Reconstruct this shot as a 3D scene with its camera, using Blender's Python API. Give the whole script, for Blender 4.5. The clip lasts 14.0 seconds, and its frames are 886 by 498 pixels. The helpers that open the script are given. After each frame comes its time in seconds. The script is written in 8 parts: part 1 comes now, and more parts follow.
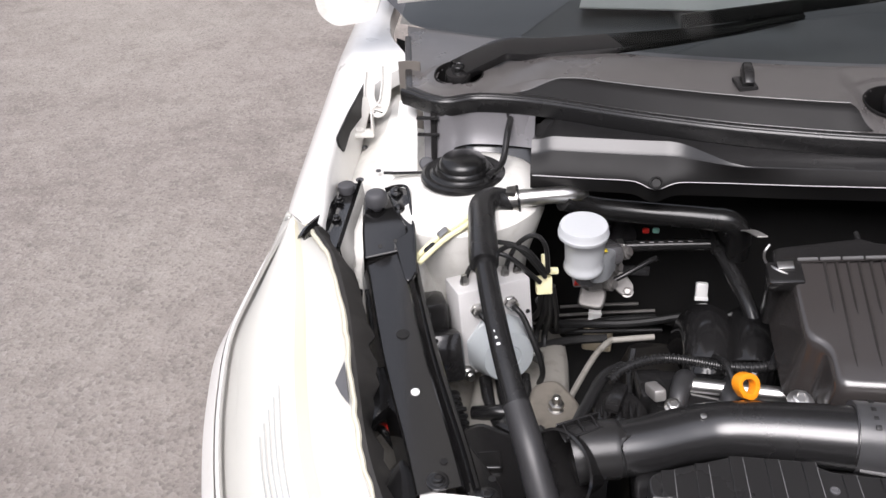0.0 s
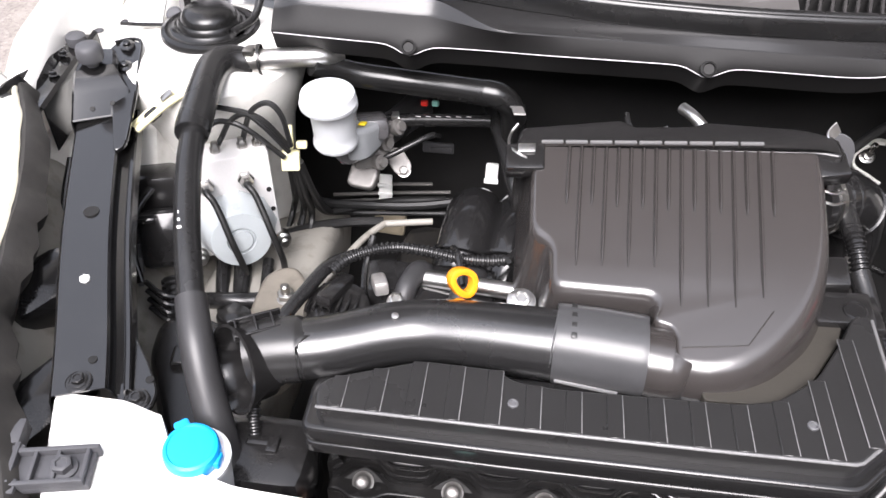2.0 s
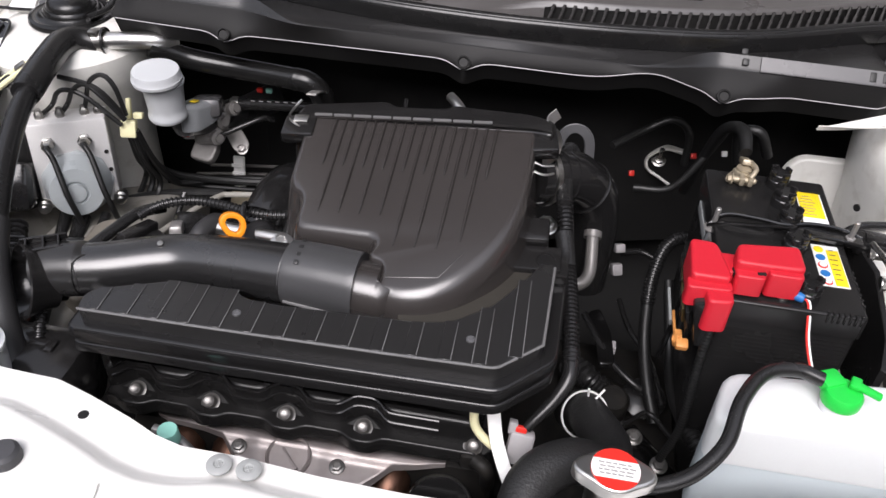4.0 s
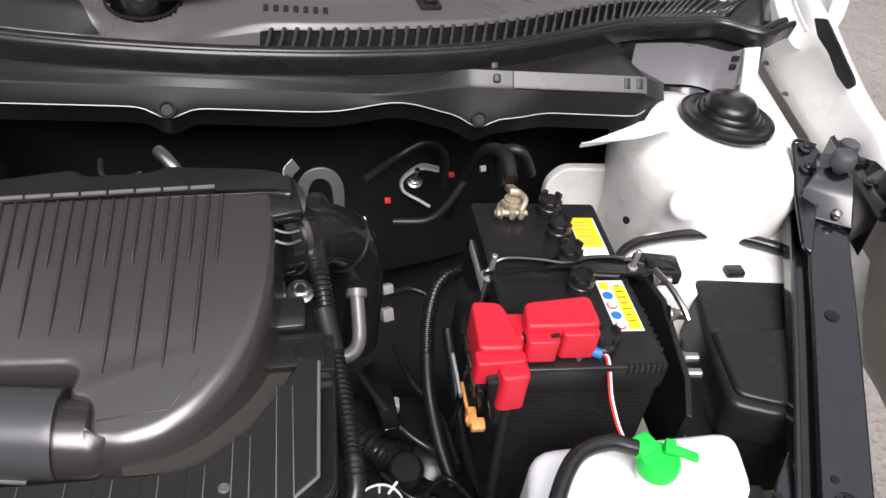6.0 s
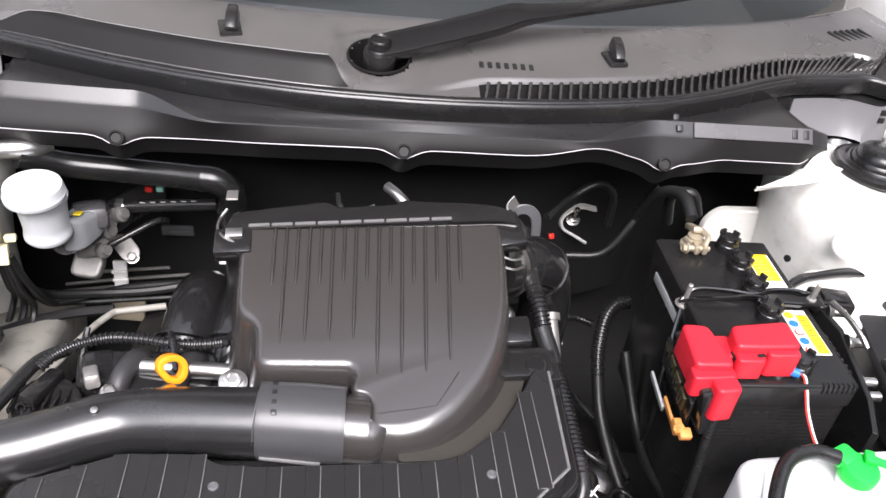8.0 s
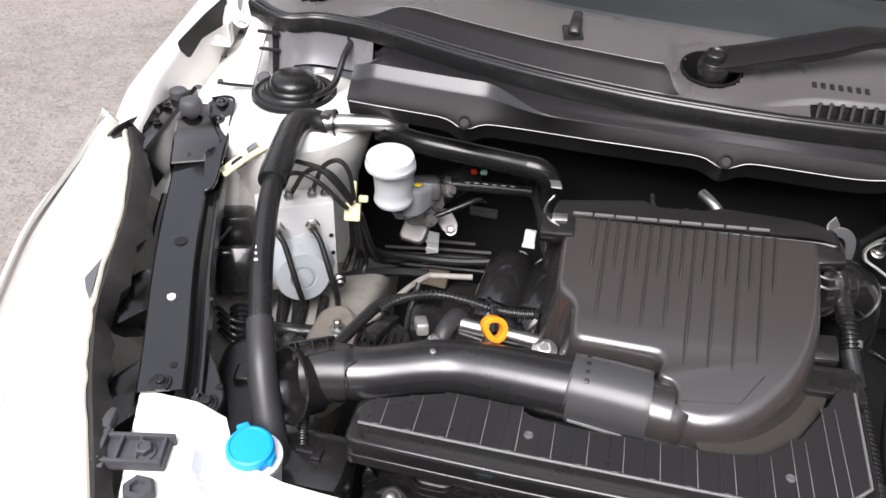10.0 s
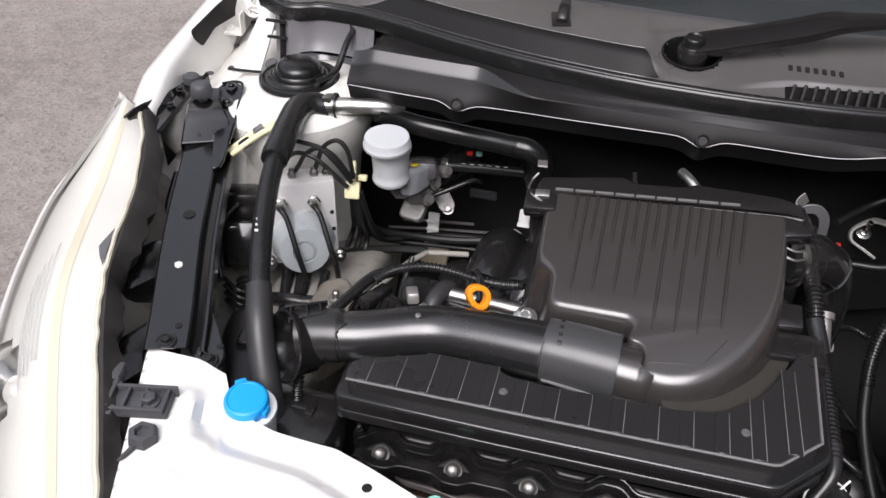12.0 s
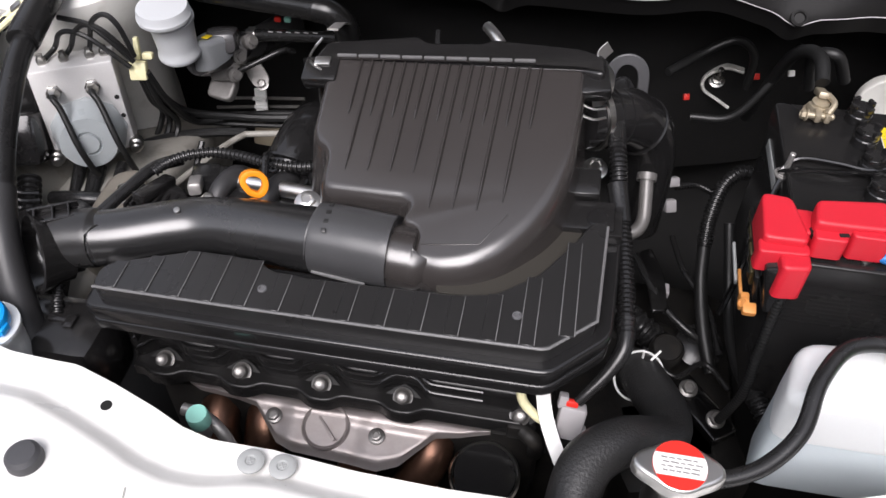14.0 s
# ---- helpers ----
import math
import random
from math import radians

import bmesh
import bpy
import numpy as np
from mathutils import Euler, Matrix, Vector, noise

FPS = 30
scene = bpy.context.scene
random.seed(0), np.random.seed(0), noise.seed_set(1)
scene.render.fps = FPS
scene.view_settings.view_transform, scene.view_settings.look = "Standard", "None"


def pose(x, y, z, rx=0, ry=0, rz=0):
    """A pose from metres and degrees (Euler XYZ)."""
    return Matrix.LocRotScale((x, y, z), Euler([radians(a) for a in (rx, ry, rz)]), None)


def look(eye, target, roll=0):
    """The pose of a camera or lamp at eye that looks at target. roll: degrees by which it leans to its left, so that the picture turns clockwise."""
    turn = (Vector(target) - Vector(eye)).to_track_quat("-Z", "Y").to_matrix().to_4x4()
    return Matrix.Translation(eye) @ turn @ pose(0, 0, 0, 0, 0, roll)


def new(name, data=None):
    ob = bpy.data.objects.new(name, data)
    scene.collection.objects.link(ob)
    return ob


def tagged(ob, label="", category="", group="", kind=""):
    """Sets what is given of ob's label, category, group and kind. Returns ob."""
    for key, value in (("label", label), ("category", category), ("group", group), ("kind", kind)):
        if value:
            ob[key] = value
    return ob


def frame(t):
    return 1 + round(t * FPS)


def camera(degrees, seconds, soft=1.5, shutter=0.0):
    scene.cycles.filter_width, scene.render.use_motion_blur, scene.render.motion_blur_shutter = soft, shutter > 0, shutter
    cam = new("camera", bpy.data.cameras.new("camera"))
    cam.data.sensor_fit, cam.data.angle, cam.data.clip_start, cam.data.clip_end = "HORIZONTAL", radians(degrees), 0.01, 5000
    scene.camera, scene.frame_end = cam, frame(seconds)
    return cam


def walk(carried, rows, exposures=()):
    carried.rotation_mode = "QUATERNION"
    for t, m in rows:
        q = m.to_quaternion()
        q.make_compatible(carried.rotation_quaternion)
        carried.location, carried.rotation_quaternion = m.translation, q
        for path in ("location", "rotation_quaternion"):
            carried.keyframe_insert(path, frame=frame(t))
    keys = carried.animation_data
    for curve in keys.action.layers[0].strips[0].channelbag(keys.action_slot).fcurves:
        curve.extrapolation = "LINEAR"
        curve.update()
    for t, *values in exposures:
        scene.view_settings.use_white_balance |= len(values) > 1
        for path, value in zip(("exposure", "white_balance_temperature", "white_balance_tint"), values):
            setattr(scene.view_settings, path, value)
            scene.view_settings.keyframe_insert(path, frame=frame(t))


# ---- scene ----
cam = camera(56.5, 14.0)
PATH = [
    (0, (0.216, 0.242, 1.376), (-0.073, 1.895, 0.289), -2.8),
    (0.5, (0.244, 0.297, 1.371), (-0.1, 1.909, 0.238), -1.9),
    (1, (0.315, 0.357, 1.333), (0.002, 1.906, 0.107), -0.9),
    (1.5, (0.39, 0.378, 1.32), (0.178, 1.882, 0.019), 0.4),
    (2, (0.442, 0.366, 1.314), (0.277, 1.845, -0.021), 1.3),
    (2.5, (0.459, 0.32, 1.314), (0.292, 1.791, -0.031), 2.8),
    (3, (0.488, 0.247, 1.321), (0.274, 1.743, 0.012), 3.8),
    (3.5, (0.595, 0.212, 1.336), (0.385, 1.735, 0.057), 3.4),
    (4, (0.705, 0.239, 1.343), (0.519, 1.783, 0.085), 4.0),
    (4.2, (0.74, 0.259, 1.336), (0.571, 1.802, 0.076), 4.2),
    (6.3, (0.693, 0.42, 1.32), (1.169, 1.91, 0.074), 9.4),
    (6.5, (0.647, 0.419, 1.328), (1.16, 1.91, 0.098), 9.2),
    (7, (0.597, 0.4, 1.335), (1.12, 1.905, 0.125), 8.9),
    (7.5, (0.563, 0.381, 1.343), (1.005, 1.923, 0.149), 8.6),
    (8, (0.537, 0.347, 1.353), (0.812, 1.934, 0.168), 7.8),
    (8.5, (0.509, 0.307, 1.354), (0.617, 1.91, 0.164), 7.8),
    (9, (0.483, 0.276, 1.366), (0.429, 1.87, 0.159), 7.1),
    (9.2, (0.474, 0.275, 1.369), (0.356, 1.865, 0.16), 6.3),
    (11.3, (0.45, 0.256, 1.384), (0.103, 1.797, 0.157), 2.4),
    (11.5, (0.456, 0.242, 1.393), (0.112, 1.791, 0.174), 2.5),
    (12, (0.512, 0.226, 1.388), (0.161, 1.767, 0.162), 2.5),
    (12.5, (0.621, 0.266, 1.363), (0.283, 1.706, 0.017), 2.3),
    (13, (0.677, 0.347, 1.329), (0.378, 1.65, -0.159), -0.0),
    (13.5, (0.675, 0.397, 1.282), (0.419, 1.65, -0.255), -0.6),
    (14, (0.684, 0.336, 1.345), (0.452, 1.686, -0.112), 0.6),
]
EXPOSURES = [(t, e, 6380, 15) for t, e in ((0, 1.1), (0.5, 1.05), (1, 1.07), (1.5, 1.3), (2, 2.04), (2.5, 2.1), (3, 1.18), (4, 0.9), (6.5, 1.36), (7, 1.52), (8, 1.82), (9, 1.82), (11.5, 0.87), (12.5, 0.98), (13.5, 1.0), (14, 0.98))]
walk(cam, [(t, look(eye, target, roll)) for t, eye, target, roll in PATH], EXPOSURES)

# ---- daylight: a bright overcast sky ----
world = bpy.data.worlds.new("sky")
scene.world = world
world.use_nodes = True
wn = world.node_tree.nodes
sky = wn.new("ShaderNodeTexSky")
sky.sky_type, sky.sun_disc = "NISHITA", False
SUN_EL, SUN_ROT = radians(52), radians(184)
sky.sun_elevation, sky.sun_rotation = SUN_EL, SUN_ROT
sky.air_density, sky.dust_density = 1.0, 2.0
wn["Background"].inputs["Strength"].default_value = 0.14
tame = wn.new("ShaderNodeHueSaturation")
tame.inputs["Saturation"].default_value = 0.25
world.node_tree.links.new(sky.outputs["Color"], tame.inputs["Color"])
world.node_tree.links.new(tame.outputs["Color"], wn["Background"].inputs["Color"])
sun_data = bpy.data.lights.new("sun", "SUN")
sun_data.energy, sun_data.angle, sun_data.color = 1.8, radians(42), (1.0, 0.965, 0.94)
sun = new("sun", sun_data)
sun.matrix_world = look((0.3, -2.6, 5.2), (0.64, 0.9, 0.8))


# ---- helpers ----
LOC = {}
MID = 0.64  # the car's middle line


def mirror(p):
    return (2 * MID - p[0], *p[1:])


def mesh_of(name, bm, mat, angle=38):
    me = bpy.data.meshes.new(name)
    bmesh.ops.recalc_face_normals(bm, faces=bm.faces)
    bm.to_mesh(me)
    bm.free()
    me.polygons.foreach_set("use_smooth", [True] * len(me.polygons))
    me.set_sharp_from_angle(angle=radians(angle))
    me.materials.append(mat)
    return me


def thing(name, loc, label, category, group="", kind=""):
    ob = new(name)
    ob.empty_display_size = 0.02
    ob.location = loc
    LOC[ob] = Vector(loc)
    return tagged(ob, label, category, group, kind)


def part(name, bm, mat, parent, label="", angle=38):
    base = LOC[parent]
    bmesh.ops.translate(bm, verts=bm.verts, vec=-base)
    ob = new(name, mesh_of(name, bm, mat, angle))
    ob.parent = parent
    LOC[ob] = base
    return tagged(ob, label)


def single(name, bm, mat, label, category, group="", kind="", angle=38):
    ob = new(name, mesh_of(name, bm, mat, angle))
    LOC[ob] = Vector((0, 0, 0))
    return tagged(ob, label, category, group, kind)


def B():
    return bmesh.new()


def rbox(bm, c, size, r=0.003, rot=(0, 0, 0), seg=2):
    """A box about c with rounded edges, turned by degrees."""
    t = B()
    bmesh.ops.create_cube(t, size=1, matrix=Matrix.Diagonal((*size, 1)))
    if r:
        bmesh.ops.bevel(t, geom=t.edges[:], offset=min(r, 0.45 * min(size)), segments=seg, affect="EDGES", profile=0.5)
    bmesh.ops.transform(t, matrix=pose(*c, *rot), verts=t.verts)
    return join(bm, t)


def join(bm, t):
    me = bpy.data.meshes.new("t")
    t.to_mesh(me)
    t.free()
    bm.from_mesh(me)
    bpy.data.meshes.remove(me)
    return bm


def spline(pts, res=8):
    pts = [Vector(p) for p in pts]
    if len(pts) == 2:
        return [pts[0].lerp(pts[1], i / res) for i in range(res + 1)]
    ext = [2 * pts[0] - pts[1], *pts, 2 * pts[-1] - pts[-2]]
    out = []
    for i in range(1, len(ext) - 2):
        a, b, c, d = ext[i - 1:i + 3]
        for k in range(res):
            u = k / res
            out.append(0.5 * (2 * b + (c - a) * u + (2 * a - 5 * b + 4 * c - d) * u * u + (3 * b - a - 3 * c + d) * u ** 3))
    out.append(pts[-1])
    return out


def along(vals, n):
    vals = vals if isinstance(vals, (list, tuple)) else [vals, vals]
    return [float(np.interp(i / (n - 1), np.linspace(0, 1, len(vals)), vals)) for i in range(n)]


def even(path, step):
    """The path again, in even steps."""
    d = [0.0]
    for a, b in zip(path, path[1:]):
        d.append(d[-1] + (b - a).length)
    n = max(2, int(d[-1] / step))
    s = np.linspace(0, d[-1], n + 1)
    xyz = [np.interp(s, d, [p[k] for p in path]) for k in range(3)]
    return [Vector(p) for p in zip(*xyz)]


def sweep(bm, path, profile, scale=1.0, up=(0, 0, 1), closed=True, caps=True):
    """A profile of (side, up) points carried along a path; scale may run along it."""
    n, m = len(path), len(profile)
    sc = scale if isinstance(scale, list) and len(scale) == n else along(scale, n)
    rings, side = [], None
    for i, p in enumerate(path):
        d = (path[min(i + 1, n - 1)] - path[max(i - 1, 0)]).normalized()
        if side is None:
            side = d.cross(Vector(up))
            if side.length < 1e-4:
                side = d.cross(Vector((0, 1, 0)))
        side = (side - d * side.dot(d)).normalized()
        top = side.cross(d)
        rings.append([bm.verts.new(p + sc[i] * (side * a + top * b)) for a, b in profile])
    for r, q in zip(rings, rings[1:]):
        for k in range(m if closed else m - 1):
            bm.faces.new((r[k], r[(k + 1) % m], q[(k + 1) % m], q[k]))
    if caps and closed:
        bm.faces.new(rings[0][::-1])
        bm.faces.new(rings[-1])
    return bm


def ring(seg, r=1.0):
    return [(r * math.cos(2 * math.pi * k / seg), r * math.sin(2 * math.pi * k / seg)) for k in range(seg)]


def tube(bm, pts, r, seg=14, res=8, smooth=True, rib=0.0, pitch=0.006):
    """A pipe or hose through the points; rib: depth of its corrugation."""
    path = spline(pts, res) if smooth else [Vector(p) for p in pts]
    if rib:
        path = even(path, pitch / 4)
        rr = along(r, len(path))
        rr = [a + rib * (1 if (i % 4) < 2 else -1) for i, a in enumerate(rr)]
        return sweep(bm, path, ring(seg), rr)
    return sweep(bm, path, ring(seg), along(r, len(path)))


def lathe(bm, base, axis, profile, seg=24):
    """Rings of (radius, height) round an axis from base."""
    z = Vector(axis).normalized()
    m = z.to_track_quat("Z", "Y").to_matrix()
    base = Vector(base)
    last = None
    for r, h in profile:
        if r <= 1e-6:
            cur = [bm.verts.new(base + z * h)]
        else:
            cur = [bm.verts.new(base + m @ Vector((r * a, r * b, h))) for a, b in ring(seg)]
        if last:
            for k in range(seg):
                a, b = last[k % len(last)], last[(k + 1) % len(last)]
                c, d = cur[(k + 1) % len(cur)], cur[k % len(cur)]
                f = list(dict.fromkeys((a, b, c, d)))
                if len(f) > 2:
                    bm.faces.new(f)
        last = cur
    return bm


def cyl(bm, a, b, r, seg=18, bev=0.0015):
    a, b = Vector(a), Vector(b)
    h = (b - a).length
    return lathe(bm, a, b - a, [(0, 0), (r - bev, 0), (r, bev), (r, h - bev), (r - bev, h), (0, h)], seg)


def hexbolt(bm, p, axis, r, h=None):
    """A hexagon head on its washer flange."""
    h = h or r * 0.9
    lathe(bm, p, axis, [(0, 0), (r * 1.35, 0), (r * 1.35, h * 0.18), (r * 1.1, h * 0.3), (0, h * 0.3)], 18)
    lathe(bm, p, axis, [(r, h * 0.25), (r, h * 0.9), (r * 0.82, h), (r * 0.6, h), (r * 0.5, h * 0.85), (0, h * 0.85)], 6)
    return bm


def inset(poly, d):
    """A 2D outline moved inwards by d, one distance or one for each point."""
    n = len(poly)
    ds = d if isinstance(d, list) else [d] * n
    area = sum(poly[i][0] * poly[(i + 1) % n][1] - poly[(i + 1) % n][0] * poly[i][1] for i in range(n))
    s = 1 if area > 0 else -1
    out = []
    for i in range(n):
        p, a, b = Vector(poly[i][:2]), Vector(poly[i - 1][:2]), Vector(poly[(i + 1) % n][:2])
        u, v = (p - a).normalized(), (b - p).normalized()
        nu, nv = Vector((-u.y, u.x)) * s, Vector((-v.y, v.x)) * s
        w = (nu + nv)
        w = w / max(0.35, w.dot(nu))
        out.append((p.x + w.x * ds[i], p.y + w.y * ds[i]))
    return out


def slab(bm, poly, top, bottom, bev=0.004, seg=3):
    """A plate over a 2D outline; top and bottom give the height at (x, y); its upper edge is rounded."""
    rows = []
    rows.append([bm.verts.new((x, y, bottom(x, y))) for x, y in poly])
    for k in range(seg + 1):
        a = math.pi / 2 * k / seg
        q = inset(poly, bev * (1 - math.cos(a)))
        rows.append([bm.verts.new((x, y, top(x, y) - bev * (1 - math.sin(a)))) for x, y in q])
    q = inset(poly, bev + 0.0006)
    rows.append([bm.verts.new((x, y, top(x, y))) for x, y in q])
    n = len(poly)
    for r, q in zip(rows, rows[1:]):
        for k in range(n):
            bm.faces.new((r[k], r[(k + 1) % n], q[(k + 1) % n], q[k]))
    bm.faces.new(rows[-1])
    bm.faces.new(rows[0][::-1])
    return bm


def rounded(poly, r, n=4):
    """An outline with its corners rounded."""
    out = []
    for i, p in enumerate(poly):
        p, a, b = Vector(p), Vector(poly[i - 1]), Vector(poly[(i + 1) % len(poly)])
        ra = min(r, 0.45 * (a - p).length, 0.45 * (b - p).length)
        s, e = p + (a - p).normalized() * ra, p + (b - p).normalized() * ra
        for k in range(n + 1):
            u = k / n
            out.append(tuple((1 - u) ** 2 * s + 2 * u * (1 - u) * p + u * u * e))
    return out


def sheet(bm, fn, us, vs, keep=None):
    """A grid of points fn(u, v)."""
    g = [[bm.verts.new(fn(u, v)) for v in vs] for u in us]
    for i in range(len(us) - 1):
        for j in range(len(vs) - 1):
            if keep is None or keep(us[i], vs[j]):
                bm.faces.new((g[i][j], g[i + 1][j], g[i + 1][j + 1], g[i][j + 1]))
    return bm


def loft(bm, curves, res=None):
    """A surface through rows of points."""
    n = len(curves[0])
    g = [[bm.verts.new(p) for p in c] for c in curves]
    for a, b in zip(g, g[1:]):
        for k in range(n - 1):
            bm.faces.new((a[k], a[k + 1], b[k + 1], b[k]))
    return bm


def thicken(bm, t):
    bmesh.ops.recalc_face_normals(bm, faces=bm.faces)
    bmesh.ops.solidify(bm, geom=bm.faces[:], thickness=t)
    return bm


def smoothstep(a, b, x):
    u = min(1.0, max(0.0, (x - a) / (b - a)))
    return u * u * (3 - 2 * u)


# ---- materials ----
def material(name, color, rough=0.5, metal=0.0, vary=0.15, grain=300.0, bump=0.15, patch=14.0, rvary=0.12, coat=0.0, spec=0.5, trans=0.0, sub=0.0, bump_d=0.0006, dust=None):
    m = bpy.data.materials.new(name)
    m.use_nodes = True
    nt = m.node_tree
    n, L = nt.nodes, nt.links.new
    p = n["Principled BSDF"]
    tc = n.new("ShaderNodeTexCoord")
    geo = n.new("ShaderNodeObjectInfo")
    big, fine = n.new("ShaderNodeTexNoise"), n.new("ShaderNodeTexNoise")
    big.inputs["Scale"].default_value, big.inputs["Detail"].default_value = patch, 6
    fine.inputs["Scale"].default_value, fine.inputs["Detail"].default_value = grain, 3
    for t in (big, fine):
        L(tc.outputs["Object"], t.inputs["Vector"])
    ramp = n.new("ShaderNodeMix")
    ramp.data_type = "RGBA"
    lo = [c * (1 - vary) for c in color[:3]] + [1]
    hi = [min(1, c * (1 + vary)) for c in color[:3]] + [1]
    ramp.inputs["A"].default_value, ramp.inputs["B"].default_value = lo, hi
    mix = n.new("ShaderNodeMath")
    mix.operation = "MULTIPLY_ADD"
    mix.inputs[1].default_value, mix.inputs[2].default_value = 0.35, 0.0
    L(fine.outputs["Fac"], mix.inputs[0])
    add = n.new("ShaderNodeMath")
    add.operation = "MULTIPLY_ADD"
    add.inputs[1].default_value = 0.65
    L(big.outputs["Fac"], add.inputs[0])
    L(mix.outputs[0], add.inputs[2])
    L(add.outputs[0], ramp.inputs["Factor"])
    col = ramp.outputs["Result"]
    if dust:
        sp = n.new("ShaderNodeTexNoise")
        sp.inputs["Scale"].default_value, sp.inputs["Detail"].default_value = 45, 8
        L(tc.outputs["Object"], sp.inputs["Vector"])
        mr = n.new("ShaderNodeMapRange")
        mr.inputs["From Min"].default_value, mr.inputs["From Max"].default_value = 0.52, 0.75
        mr.inputs["To Max"].default_value = dust[3]
        L(sp.outputs["Fac"], mr.inputs["Value"])
        dm = n.new("ShaderNodeMix")
        dm.data_type = "RGBA"
        dm.inputs["B"].default_value = (*dust[:3], 1)
        L(mr.outputs["Result"], dm.inputs["Factor"])
        L(col, dm.inputs["A"])
        col = dm.outputs["Result"]
    L(col, p.inputs["Base Color"])
    rr = n.new("ShaderNodeMapRange")
    rr.inputs["To Min"].default_value, rr.inputs["To Max"].default_value = max(0.02, rough - rvary), min(1, rough + rvary)
    L(big.outputs["Fac"], rr.inputs["Value"])
    L(rr.outputs["Result"], p.inputs["Roughness"])
    if bump:
        bp = n.new("ShaderNodeBump")
        bp.inputs["Strength"].default_value, bp.inputs["Distance"].default_value = bump, bump_d
        L(fine.outputs["Fac"], bp.inputs["Height"])
        L(bp.outputs["Normal"], p.inputs["Normal"])
    p.inputs["Metallic"].default_value = metal
    p.inputs["Coat Weight"].default_value = coat
    p.inputs["Coat Roughness"].default_value = 0.08
    p.inputs["Specular IOR Level"].default_value = spec
    p.inputs["Transmission Weight"].default_value = trans
    if sub:
        p.inputs["Subsurface Weight"].default_value = sub
        p.inputs["Subsurface Radius"].default_value = (0.02, 0.02, 0.02)
        p.inputs["Subsurface Scale"].default_value = 0.3
    return m


WHITE = material("white car paint", (0.82, 0.81, 0.78), 0.3, vary=0.03, bump=0.03, coat=0.6, rvary=0.08, dust=(0.5, 0.46, 0.4, 0.12))
WHITE_IN = material("inner white paint", (0.74, 0.73, 0.69), 0.42, vary=0.06, bump=0.05, coat=0.2, dust=(0.34, 0.31, 0.26, 0.35))
PLASTIC = material("satin black plastic", (0.015, 0.0144, 0.0144), 0.18, vary=0.2, grain=900, bump=0.12, bump_d=0.0003, rvary=0.06)
LID = material("grained grey-black plastic", (0.0365, 0.0325, 0.031), 0.22, vary=0.12, grain=1400, spec=1.0, bump=0.25, bump_d=0.0002, rvary=0.04)
BOXBLACK = material("dull black moulded plastic", (0.013, 0.0126, 0.0126), 0.26, vary=0.25, bump=0.10, grain=900, bump_d=0.0003, rvary=0.08, spec=0.3, dust=(0.05, 0.047, 0.043, 0.10))
GLOSS = material("glossy black plastic", (0.014, 0.0136, 0.0138), 0.14, vary=0.2, bump=0.06, rvary=0.04)
SLEEVE = material("worn grey-black sleeve", (0.055, 0.055, 0.057), 0.30, vary=0.2, bump=0.1, rvary=0.05)
RUBBER = material("black rubber", (0.015, 0.0148, 0.015), 0.26, vary=0.25, bump=0.1, dust=(0.06, 0.057, 0.052, 0.10), rvary=0.08)
GREYRUB = material("grey rubber", (0.060, 0.060, 0.065), 0.6, vary=0.15, bump=0.2)
BLACKPAINT = material("black enamel on steel", (0.006, 0.0058, 0.0059), 0.16, vary=0.12, bump=0.04, coat=0.5, spec=0.8, grain=220, rvary=0.04, dust=(0.10, 0.095, 0.09, 0.04))
DARK = material("dark sound insulation", (0.016, 0.0157, 0.0155), 0.55, vary=0.3, bump=0.3, grain=120, spec=0.2)
GRIME = material("oily dark castings", (0.014, 0.0131, 0.0122), 0.5, vary=0.5, bump=0.5, grain=160, spec=0.25, dust=(0.075, 0.066, 0.053, 0.25))
CAP = material("shiny black moulded rubber", (0.009, 0.0089, 0.0089), 0.26, vary=0.2, bump=0.08, rvary=0.06)
SATIN = material("satin black sheet", (0.019, 0.0186, 0.0188), 0.24, vary=0.2, bump=0.08, rvary=0.06)
# inner white made darker: shade of the deep bay painted in, with dust
DIMWHITE = material("white paint dimmed by shade and dust", (0.27, 0.257, 0.230), 0.5, vary=0.18, bump=0.1, grain=90, dust=(0.09, 0.078, 0.062, 0.75))
COWL = material("weathered grey cowl plastic", (0.084, 0.0790, 0.0775), 0.30, vary=0.14, grain=900, spec=0.9, bump=0.25, bump_d=0.0003, dust=(0.13, 0.124, 0.118, 0.18))
ALU = material("machined aluminium", (0.72, 0.71, 0.69), 0.34, metal=1.0, vary=0.08, bump=0.1)
CAST = material("cast aluminium", (0.40, 0.385, 0.37), 0.36, metal=0.6, vary=0.2, bump=0.6, grain=260)
ZINC = material("zinc plated steel", (0.42, 0.41, 0.39), 0.30, metal=1.0, vary=0.15, bump=0.1)
MOTOR = material("pale grey coated motor", (0.40, 0.43, 0.44), 0.32, vary=0.08, bump=0.05, coat=0.2)
STEEL = material("dull steel bolt", (0.26, 0.25, 0.24), 0.38, metal=0.8, vary=0.2, bump=0.15)
SHIELD = material("stamped heat shield", (0.40, 0.36, 0.35), 0.42, metal=0.55, vary=0.14, bump=0.35, grain=180, dust=(0.26, 0.2, 0.17, 0.35))
COPPER = material("heat browned exhaust", (0.16, 0.085, 0.058), 0.36, metal=0.85, vary=0.5, bump=0.5, grain=90, dust=(0.34, 0.20, 0.13, 0.35))
RED = material("red plastic cover", (0.56, 0.016, 0.030), 0.46, vary=0.08, bump=0.08)
